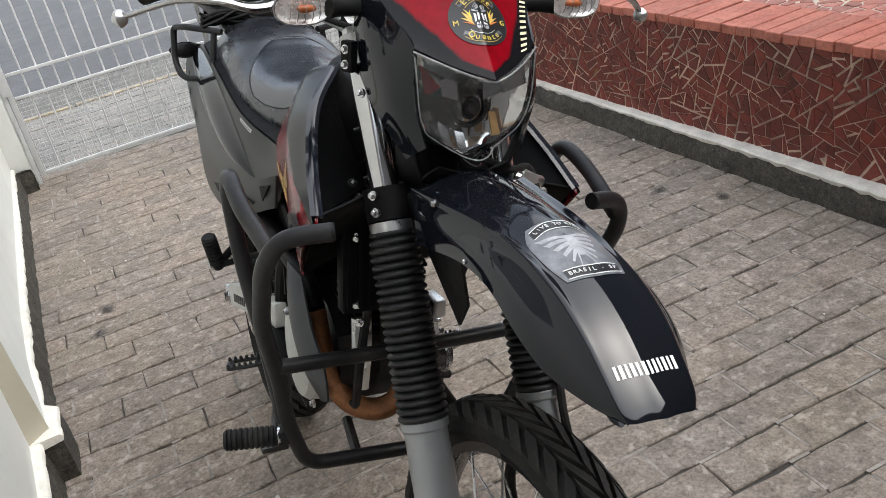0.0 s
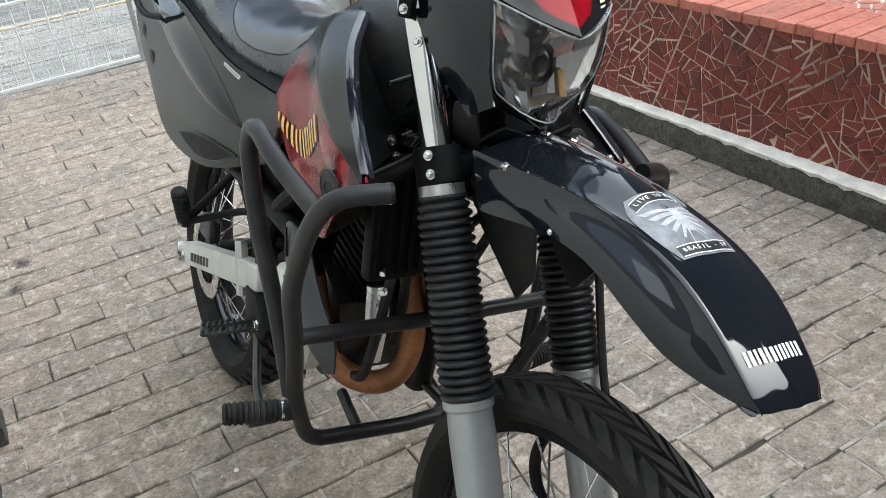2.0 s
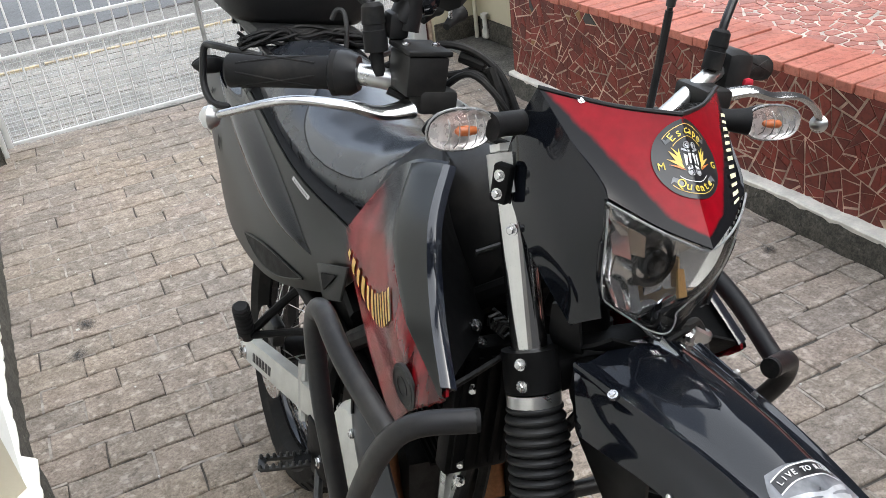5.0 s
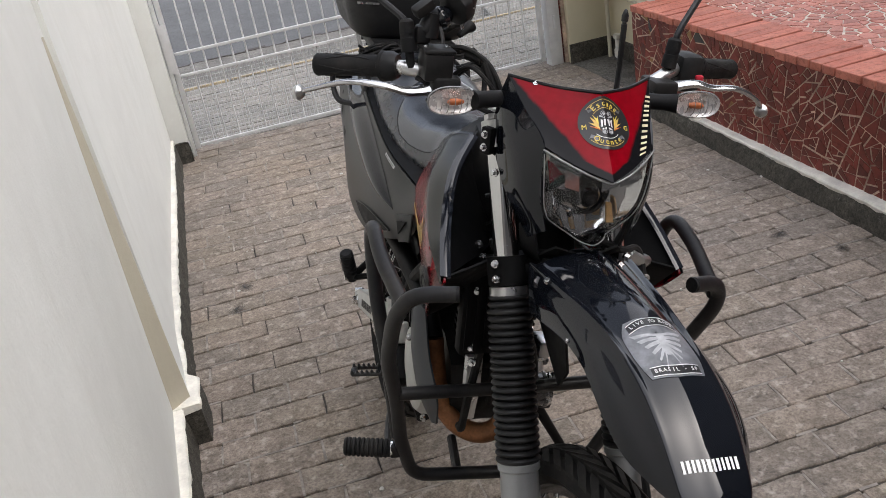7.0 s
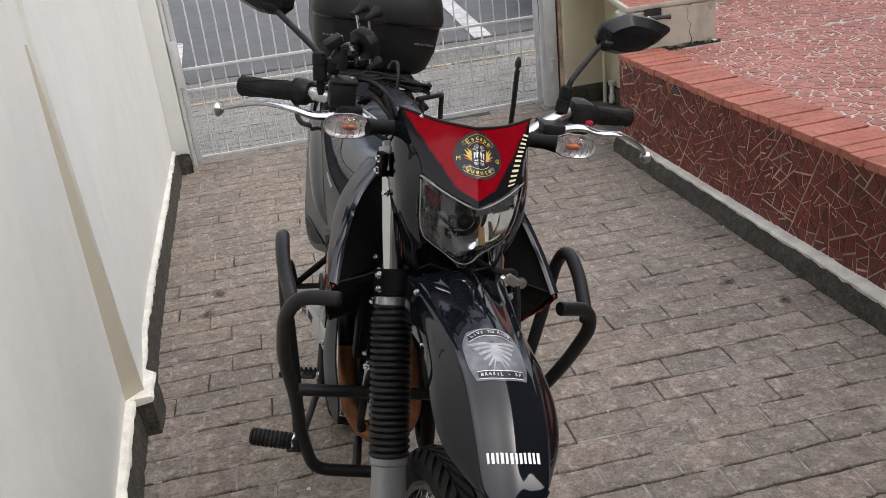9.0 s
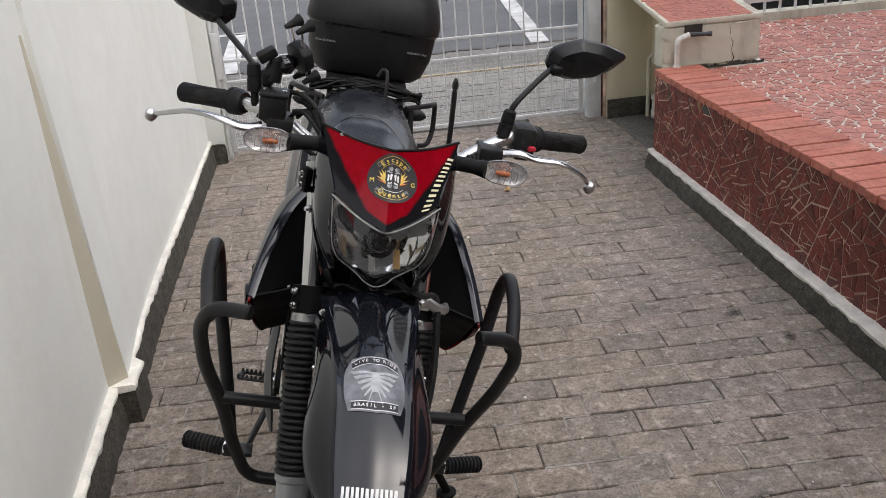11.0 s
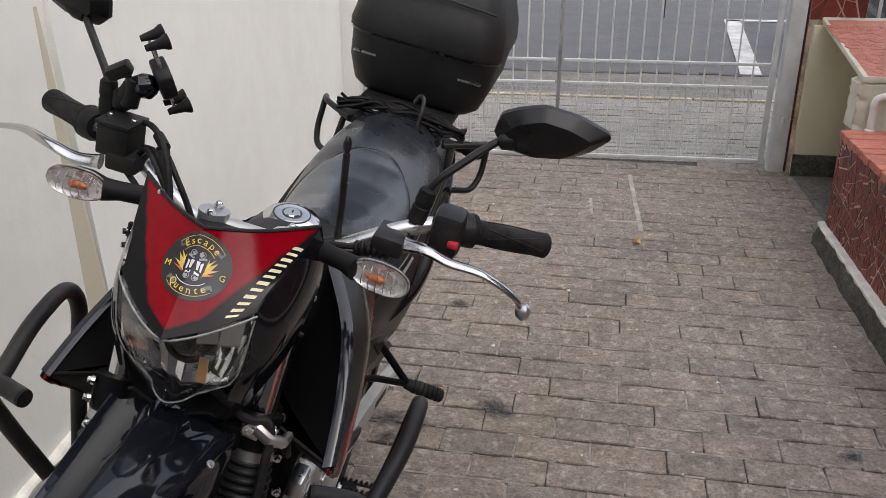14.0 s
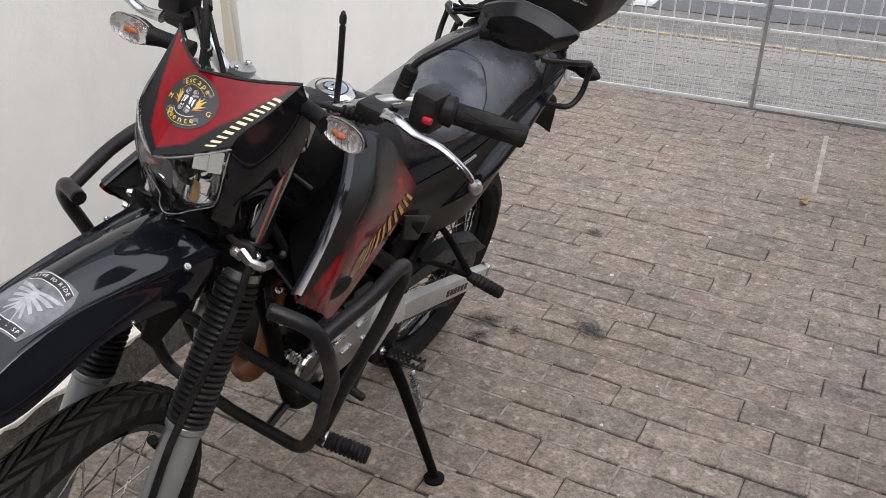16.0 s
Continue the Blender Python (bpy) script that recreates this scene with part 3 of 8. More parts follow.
# kerb pieces, with the dropped corner by the neighbour's ramp
rnd = random.Random(4)
kx = -5.0
while kx < 2.3:
    kl = 0.7 + 0.15 * rnd.random()
    slab("kerb_stone", (kx, 6.46, -0.155), (kx + kl - 0.012, 6.58, 0.0 + rnd.uniform(-0.006, 0.006)), old_concrete, bevel=0.012, parent=pavement)
    part("yellow_line", box((kx + 0.004, 6.466, -0.01), (kx + kl - 0.02, 6.497 + rnd.uniform(-0.008, 0.008), 0.0085), None, 0.002), yellow_paint, pavement, "worn yellow kerb line")
    kx += kl
ramp_bm = plate([(2.42, 6.46, -0.1), (2.5, 6.9, -0.1), (4.4, 6.95, -0.1), (4.4, 6.46, -0.1)], (0, 0, 0.105), 0.02)
part("kerb_ramp", ramp_bm, old_concrete, pavement, "pale concrete driveway ramp with a broken edge")

# broken edge of the asphalt, its dark colour standing in for the gutter's shadow
edge = bmesh.new()
for k in range(60):
    x0 = -4 + k * 0.16
    y0 = 7.58 + 0.05 * rnd.random()
    box_into(edge, (x0, y0, -0.11), (x0 + 0.17, y0 + 0.02 + 0.05 * rnd.random() ** 2, -0.073 + 0.004 * rnd.random()))
tagged(part("asphalt_edge", edge, crack_dirt_shade, road, "crumbled asphalt edge, coloured dark for the gutter's shadow", smooth=False), kind="stuff")


def road_mark(pts, w=0.13):
    """A painted line along two points."""
    a, b = Vector((*pts[0], -0.094)), Vector((*pts[1], -0.094))
    d = (b - a).normalized()
    s = Vector((-d.y, d.x, 0)) * w / 2
    return part("road_marking", plate([a - s, b - s, b + s, a + s], (0, 0, 0.003)), road_paint, road, smooth=False)


road_mark([(2.97, 10.50), (2.66, 7.68)], 0.17)
road_mark([(2.9, 10.47), (7.5, 10.6)], 0.12)
road_mark([(-0.12, 9.72), (-0.14, 7.68)], 0.17)
road_mark([(-4.5, 9.45), (-0.05, 9.72)], 0.12)

def rough_block(lo, hi, seed, amp=0.004, cuts=7):
    """A plaster block with worn, uneven faces and chipped edges."""
    bm = box(lo, hi, None, 0.0)
    bmesh.ops.subdivide_edges(bm, edges=list(bm.edges), cuts=cuts, use_grid_fill=True)
    r2 = random.Random(seed)
    for v in bm.verts:
        on = [min(abs(v.co[i] - lo[i]), abs(v.co[i] - hi[i])) < 0.0005 for i in range(3)]
        mid = [(lo[i] + hi[i]) / 2 for i in range(3)]
        for i in range(3):
            v.co[i] += r2.uniform(-amp, amp) * 0.6
            if on[i] and sum(on) > 1:
                v.co[i] += (mid[i] - v.co[i]) / abs(mid[i] - v.co[i]) * (amp * 1.6 + (r2.random() ** 4) * 0.016)
    return bm


# left boundary wall: the far stretch stands forward of the near one and swells where it ends
WALL_TOP = 2.3
NEAR_X, STEP_Y = -0.172, 2.30
SCREEN_Y = 0.30


def along(table, y):
    """A value read from a table of (y, value), straight between its rows."""
    for (a, p), (b, q) in zip(table, table[1:]):
        if y <= b:
            return p + (q - p) * max(0.0, y - a) / (b - a)
    return table[-1][1]


FACE = [(2.26, -0.111), (2.45, -0.119), (2.7, -0.132), (3.1, -0.127), (4.0, -0.088), (4.9, -0.050)]
LEDGE = [(2.26, -0.088), (2.42, -0.080), (2.435, -0.112), (2.7, -0.116), (3.1, -0.105), (4.0, -0.066), (4.9, -0.032)]
FOOT = [(2.26, -0.088), (2.42, -0.078), (2.45, -0.112), (2.9, -0.108), (3.3, -0.093), (4.06, -0.062), (4.9, -0.024)]


def wall_rings(x_at, near_end, far_end, stops=2):
    """A wall whose face and near end lean with the height, as sections from end to end."""
    heights = (-0.05, 0.3, 0.6, 0.9, 1.2, WALL_TOP)
    rings = []
    for k in range(stops):
        ring = []
        for z in heights:
            h = min(max(z, 0.0), 1.2)
            y = near_end(h) + (far_end(h) - near_end(h)) * k / (stops - 1)
            ring.append(V(x_at(y, h), y, z))
        rings.append([V(-0.42, ring[0].y, -0.05)] + ring + [V(-0.42, ring[-1].y, WALL_TOP)])
    return loft(rings)


tagged(part("wall_west", wall_rings(lambda y, h: along(FACE, y) - 0.022 * h * max(0.0, 1 - (y - 2.29) / 2.4), lambda h: 2.318 - 0.045 * h, lambda h: 4.88, 24), wall_white, sharp=25), "off-white plastered boundary wall, stained, with a dark stone plinth", "wall", "", "structure")
tagged(part("wall_west_near", wall_rings(lambda y, h: -0.168 + 0.0135 * h, lambda h: SCREEN_Y, lambda h: 2.36 - 0.06 * h), wall_white, sharp=15), "off-white plastered boundary wall set back behind the far stretch", "wall", "", "structure")
# two added dark walls, out of view, that darken reflections from the west
slab("wall_screen_west", (-0.42, NEAR_Y, -0.15), (-0.150, SCREEN_Y - 0.003, WALL_TOP), screen_dark, label="unseen dark wall added beside the yard to darken reflections", category="wall")
slab("wall_screen_behind", (-1.0, NEAR_Y, -0.15), (-0.75, 4.9, 5.2), screen_dark, label="unseen dark wall added behind the boundary wall to darken reflections", category="wall")
tagged(part("wall_end_face", plate([(-0.168, 2.262, 0.1), (-0.112, 2.314, 0.1), (-0.1480, 2.232, 1.22), (-0.1515, 2.221, 1.22)], (-0.004, 0.003, 0)), strip_beige, smooth=False), "beige end face of the forward wall", "wall", "", "structure")
slab("wall_return", (-0.42, 4.885, -0.1), (0.040, 5.09, WALL_TOP), wall_white, label="off-white wall return beside the gate post", category="wall", bevel=0.006)


def ragged_ledge(name, x0, x1, y0, y1, z, mat, seed, parent=None):
    """A plinth top that was painted unevenly; x0 and x1 give the inner and outer edge at y."""
    r2 = random.Random(seed)
    n = max(2, int((y1 - y0) / 0.03))
    bm = bmesh.new()
    rows = []
    for k in range(n + 1):
        y = y0 + (y1 - y0) * k / n
        a, x, zz = x0(y), x1(y) + r2.uniform(-0.003, 0.003), z + r2.uniform(-0.002, 0.002)
        rows.append([bm.verts.new((a, y, zz + 0.004)), bm.verts.new((x - 0.005, y, zz + 0.003)), bm.verts.new((x, y, zz - 0.003)), bm.verts.new((x - 0.002, y, zz - 0.010 - r2.random() * 0.010)), bm.verts.new((a, y, zz - 0.03))])
    for a, b in zip(rows, rows[1:]):
        for k in range(5):
            bm.faces.new((a[k], a[(k + 1) % 5], b[(k + 1) % 5], b[k]))
    bm.faces.new(rows[0])
    bm.faces.new(rows[-1][::-1])
    return part(name, bm, mat, parent)


def plinth(name, x0, top, foot, y0, y1, z, seed, label):
    """A rough stone footing; top and foot give its face at y."""
    r2 = random.Random(seed)
    bm = bmesh.new()
    n = int((y1 - y0) / 0.035)
    rows = []
    for k in range(n + 1):
        y = y0 + (y1 - y0) * k / n
        t, f = top(y), foot(y)
        rows.append([bm.verts.new(q) for q in ((x0, y, -0.05), (f + 0.003 + r2.uniform(-0.004, 0.004), y, -0.05), (f + r2.uniform(-0.003, 0.003), y, z * 0.15), ((t + f) / 2 + r2.uniform(-0.005, 0.005), y, z * 0.55), (t - 0.004, y, z), (x0, y, z))])
    for a, b in zip(rows, rows[1:]):
        for k in range(6):
            bm.faces.new((a[k], a[(k + 1) % 6], b[(k + 1) % 6], b[k]))
    bm.faces.new(rows[0])
    bm.faces.new(rows[-1][::-1])
    return tagged(part(name, bm, kerb_stone, sharp=50), label, "plinth", "", "structure")


p_far = plinth("plinth_west", -0.2, lambda y: along(LEDGE, y), lambda y: along(FOOT, y), STEP_Y - 0.035, 4.88, 0.125, 3, "dark mossy stone plinth under a ragged white ledge")
ragged_ledge("ledge", lambda y: -0.2, lambda y: along(LEDGE, y), STEP_Y - 0.040, 4.88, 0.135, white_ledge, 5, p_far)
p_near = plinth("plinth_west_near", NEAR_X - 0.05, lambda y: NEAR_X + 0.03, lambda y: NEAR_X + 0.038, SCREEN_Y, STEP_Y - 0.037, 0.125, 8, "dark mossy stone plinth under a ragged white ledge")
ragged_ledge("ledge", lambda y: NEAR_X - 0.03, lambda y: NEAR_X + 0.034, SCREEN_Y, STEP_Y - 0.042, 0.135, white_ledge, 9, p_near)
part("return_plinth", rough_block((-0.1, 4.862, -0.1), (0.042, 4.884, 0.115), 33, 0.003, 5), kerb_stone, p_far)

# added plain walls behind the camera and to the east, dark to cut reflected sky
slab("wall_screen_south", (-0.42, NEAR_Y - 0.2, -0.15), (5.7, NEAR_Y - 0.003, 3.4), screen_dark, label="unseen dark wall added to close the yard and darken reflections", category="wall")
slab("wall_screen_east", (5.7, NEAR_Y - 0.2, -0.15), (5.95, 4.94, 7.2), screen_dark, label="tall unseen dark wall added along the terrace to block sky light", category="wall")

# raised terrace on the right
terrace = slab("terrace", (RED_X + 0.006, NEAR_Y, -0.155), (5.697, END_Y, RED_TOP - 0.014), pale_joint, label="raised terrace paved with broken red tile shards in pale cement", category="terrace")
slab("terrace_far", (2.62, END_Y + 0.003, -0.155), (5.697, 4.95, RED_TOP - 0.014), pale_joint, label="far part of the raised terrace beside the street fence", category="terrace")
red_wall = slab("wall_east", (RED_X - 0.002, NEAR_Y, -0.1), (RED_X + 0.05, END_Y + 0.004, RED_TOP - 0.012), wall_joint, label="low retaining wall clad with broken dark red tile shards", category="wall")


def kerb_out(y):
    """How far the kerb's foot stands before the tiled wall."""
    return 0.080 - 0.030 * min(1.0, max(0.0, (y - 1.6) / 2.2))


kerb_e = bmesh.new()
n_k = 110
r3 = random.Random(12)
rows_k = []
for k in range(n_k + 1):
    y = NEAR_Y + (END_Y - NEAR_Y) * k / n_k
    out_k = kerb_out(y)
    rows_k.append([kerb_e.verts.new(q) for q in ((RED_X + 0.01, y, -0.05), (RED_X - out_k + r3.uniform(-0.005, 0.005), y, -0.05), (RED_X - out_k + 0.005 + r3.uniform(-0.006, 0.006), y, 0.04), (RED_X - out_k + 0.022, y, 0.082 + r3.uniform(-0.004, 0.004)), (RED_X + 0.01, y, 0.09))])
for a, b in zip(rows_k, rows_k[1:]):
    for k in range(5):
        kerb_e.faces.new((a[k], a[(k + 1) % 5], b[(k + 1) % 5], b[k]))
kerb_e.faces.new(rows_k[0])
kerb_e.faces.new(rows_k[-1][::-1])
plinth_east = tagged(part("plinth_east", kerb_e, kerb_stone, sharp=50), "dark mossy stone kerb along the foot of the tiled wall", "kerb", "", "structure")
led = ragged_ledge("ledge", lambda y: -(RED_X + 0.004), lambda y: -(RED_X - kerb_out(y) + 0.017), NEAR_Y, END_Y + 0.01, 0.094, white_ledge, 6, plinth_east)
led.matrix_local = Matrix.Diagonal((-1, 1, 1, 1))
led.data.flip_normals()

# cement shelter for the water meter, with a sloping cracked red top
shelter = tagged(new("meter_shelter"), "old cream cement meter shelter with a sloping cracked red top", "shelter", "", "structure")
part("back_wall", box((2.335, 4.90, -0.1), (2.95, 4.945, 0.775), None, 0.004), cream_plaster, shelter)
part("inner_wall", box((2.60, 4.0, -0.1), (2.63, 4.90, 0.70)), cream_plaster, shelter)
part("plinth", box((2.328, 4.885, -0.1), (2.6, 4.9, 0.115)), kerb_stone, shelter)
part("plinth", box((2.585, 4.0, -0.1), (2.6, 4.885, 0.11)), kerb_stone, shelter)
part("front_block", rough_block((2.303, 3.993, RED_TOP - 0.012), (2.814, 4.12, 0.712), 21, 0.006, 11), old_white, shelter, "stained off-white plaster block")
roof_top = plate([(2.31, 3.99, 0.70), (2.818, 3.99, 0.70), (2.876, 4.95, 0.785), (2.375, 4.95, 0.785)], (0, 0, 0.028), 0.008)
part("roof_slab", roof_top, old_white, shelter)
part("foot_pier", rough_block((2.30, 3.985, -0.1), (2.39, 4.05, RED_TOP - 0.012), 22, 0.004, 6), kerb_stone, shelter)
# tap pipe on the block
part("pipe", tube(rounded([(2.36, 3.955, 0.505), (2.36, 3.955, 0.645), (2.42, 3.955, 0.665)], 0.02), 0.014, 10), white_pvc, shelter, "white plastic elbow pipe")
part("pipe_collar", lathe((2.36, 3.955, 0.497), (0, 0, 1), [(0, 0.02), (0.02, 0.02), (0.024, 0.016)], 12), white_pvc, shelter)
part("tap", tube([(2.42, 3.955, 0.665), (2.5, 3.95, 0.662), (2.53, 3.95, 0.66)], [0.012, 0.01, 0.014], 8), dark_metal, shelter, "dark metal garden tap")
part("tap_hole", box((2.41, 3.985, 0.66), (2.5, 3.998, 0.705)), crack_dirt_shade, shelter, "broken dark gap above the tap")
part("riser_pipe", tube(rounded([(2.562, 4.84, -0.02), (2.562, 4.84, 0.36), (2.562, 4.70, 0.43)], 0.03), 0.012, 10), old_white, shelter, "stained plastic water pipe")
part("recess_slab", box((2.34, 4.06, -0.1), (2.584, 4.884, 0.003), None, 0.002), gutter_stone, shelter, "dark concrete floor of the recess")
part("riser_valve", lathe((2.572, 4.76, 0.01), (0, 0, 1), [(0, 0.012), (0.01, 0.020), (0.05, 0.020), (0.06, 0.013), (0.11, 0.013), (0.12, 0.022), (0.14, 0.022), (0.145, 0.01)], 12), white_pvc, shelter)

# tiled pier between gate and fence
pier = slab("gate_pier", (2.318, 4.95, -0.1), (2.585, 5.16, 2.3), wall_joint, label="tall gate pier clad with broken red tile shards", category="pier")


# ---- the gate: two white leaves ----
def gate_leaf(x0, x1, label):
    leaf = tagged(new("metal_gate"), label, "gate", "gate leaves")
    leaf.matrix_world = Matrix.Translation((x0, GATE_Y, 0))
    w = x1 - x0
    for x, hw in ((0.016, 0.014 if x0 < 0.5 else 0.006), (w - 0.016, 0.006 if x0 < 0.5 else 0.014)):
        part("stile", box((x - hw, -0.012, 0.03), (x + hw, 0.012, 2.05), None, 0.003), white_metal if hw > 0.01 else stile_grey, leaf)
    for z in (0.045, 0.44, 0.56, 1.3, 2.03):
        part("rail", box((0.032, -0.009, z - 0.0075), (w - 0.032, 0.009, z + 0.0075), None, 0.002), white_metal, leaf)
    n = 12
    first = None
    for k in range(n):
        x = 0.032 + (w - 0.064) * (k + 1) / (n + 1)
        if first is None:
            first = part("bar", tube([(0, 0.0, 0.05), (0, 0.0, 2.03)], 0.0046, 8), white_metal, leaf)
            first.matrix_local = Matrix.Translation((x, 0.012, 0))
        else:
            twin(first, "bar", leaf, Matrix.Translation((x, 0.012, 0)))
    mesh = bmesh.new()
    step = 0.022
    for k in range(int((w - 0.06) / step)):
        x = 0.035 + k * step
        box_into(mesh, (x - 0.0009, 0.02, 0.05), (x + 0.0009, 0.0214, 0.44))
    for k in range(int(0.39 / step)):
        z = 0.055 + k * step
        box_into(mesh, (0.03, 0.0214, z - 0.0005), (w - 0.03, 0.0228, z + 0.0005))
    tagged(part("wire_mesh", mesh, white_metal, leaf, "fine welded wire mesh", smooth=False), kind="stuff")
    return leaf


stile_grey = surf("worn_grey_gate_edge", (0.3, 0.3, 0.29), 0.6, 0, 0.3, 12, 200, 0.1)
gate_leaf(0.066, 1.108, "white steel gate leaf of upright bars with wire mesh below")
gate_leaf(1.084, 2.205, "white steel gate leaf of upright bars with wire mesh below")
for x0, x1, nm in ((0.043, 0.064, "gate_post"), (2.225, 2.305, "gate_post")):
    post = tagged(part(nm, box((x0, GATE_Y - 0.04, -0.1), (x1, GATE_Y + 0.04, 2.3), None, 0.004), white_metal), "white square steel gate post with worn paint", "gate post", "gate posts")
    part("hinge", lathe(((x0 + x1) / 2, GATE_Y - 0.045, 0.22), (0, 0, 1), [(0, 0.01), (0.08, 0.01)], 10), white_metal, post)
part("hinge_plate", box((0.048, GATE_Y - 0.052, 0.47), (0.092, GATE_Y - 0.043, 0.73), pose(0, 0, 0), 0.003), white_metal, bpy.data.objects["gate_post"], "white steel hinge plate")
part("drop_bolt", tube([(1.096, GATE_Y - 0.03, 0.0), (1.096, GATE_Y - 0.03, 0.42)], 0.006, 8), dark_metal, bpy.data.objects["metal_gate.001"], "dark steel drop bolt")

# street fence beyond the terrace
fence = tagged(new("street_fence"), "white steel street fence of upright bars on a low wall", "fence", "", "structure")
part("base_wall", box((2.62, 4.955, -0.155), (6.2, 5.06, 0.53)), old_white, fence)
for z in (0.60, 1.75):
    part("rail", box((2.6, 4.99, z - 0.012), (6.2, 5.014, z + 0.012)), white_metal, fence)
fbar = None
for k in range(36):
    x = 2.66 + k * 0.1
    if fbar is None:
        fbar = part("bar", tube([(0, 5.002, 0.53), (0, 5.002, 1.85)], 0.009, 8), white_metal, fence)
        fbar.matrix_local = Matrix.Translation((x, 0, 0))
    else:
        twin(fbar, "bar", fence, Matrix.Translation((x, 0, 0)))


# ---- parked car across the street ----
def parked_car(m):
    car = tagged(new("parked_car"), "dark blue-grey parked car with silver spoked wheels", "car")
    car.matrix_world = m
    prof = [(-2.0, 0.3), (-2.05, 0.62), (-1.85, 0.82), (-1.2, 0.9), (-0.55, 1.38), (0.9, 1.42), (1.55, 0.98), (1.98, 0.9), (2.05, 0.6), (2.0, 0.3)]
    rings = []
    for y, k in ((-0.82, 0.96), (-0.74, 1.0), (0.0, 1.02), (0.74, 1.0), (0.82, 0.96)):
        rings.append([Vector((x * (0.985 if abs(y) > 0.8 else 1), y * (1 - 0.22 * max(0, z - 0.9)), 0.3 + (z - 0.3) * k)) for x, z in prof])
    part("body", loft(rings), car_blue, car)
    for s in (-1, 1):
        part("side_window", plate([(-0.95, s * 0.775, 0.95), (-0.45, s * 0.71, 1.3), (0.8, s * 0.71, 1.33), (1.3, s * 0.775, 0.98)], (0, s * 0.006, 0)), dark_glass, car)
        part("sill", box((-1.2, s * 0.79 - 0.03, 0.2), (1.2, s * 0.79 + 0.03, 0.36), None, 0.02), black_plastic, car)
        for x in (-1.28, 1.3):
            wheel = part("wheel", lathe((x, s * 0.68, 0.31), (0, s, 0), [(0, 0.2), (0.0, 0.29), (0.03, 0.31), (0.14, 0.31), (0.17, 0.29), (0.17, 0.2)], 28), tyre_rubber, car)
            part("rim", lathe((x, s * 0.69, 0.31), (0, s, 0), [(0.10, 0.0), (0.10, 0.17), (0.14, 0.19), (0.155, 0.2), (0.155, 0.21), (0.10, 0.21)], 28), dark_metal, wheel)
            spk = bmesh.new()
            for k in range(10):
                a = 2 * math.pi * k / 10
                tube_into(spk, [(x, s * 0.83, 0.31), (x + 0.19 * math.cos(a), s * 0.84, 0.31 + 0.19 * math.sin(a))], [0.012, 0.020], 6)
            part("rim_spokes", spk, dark_metal, wheel)
    return car


parked_car(pose(5.7, 8.62, -0.1))

# ---- the motorcycle: x ahead, y to its left, z up along its own lean ----
BIKE = pose(0.372, 0.82, 0, 0, 0, -94) @ pose(0, 0, 0, -14, 0, 0)
bike = tagged(new("motorcycle"), "black and red trail motorcycle leaning on its side stand", "motorcycle")
bike.matrix_world = BIKE
AX_F, AX_R = V(-0.056, 0.0125, 0.347), V(-1.358, 0, 0.328)
STEER = 4.0           # the bars are turned a little to the left


def bolt_into(bm, at, axis, r=0.006, h=0.006):
    """A hex head with a washer."""
    lathe_into(bm, at, axis, [(-0.002, r * 1.5), (0.002, r * 1.5)], 12)
    lathe_into(bm, at, axis, [(0.002, r), (h, r), (h + 0.001, r * 0.8)], 6)
    return bm


def bolt(at, axis, parent, r=0.006, h=0.006, name="bolt"):
    return part(name, bolt_into(bmesh.new(), at, axis, r, h), steel, parent, sharp=25)


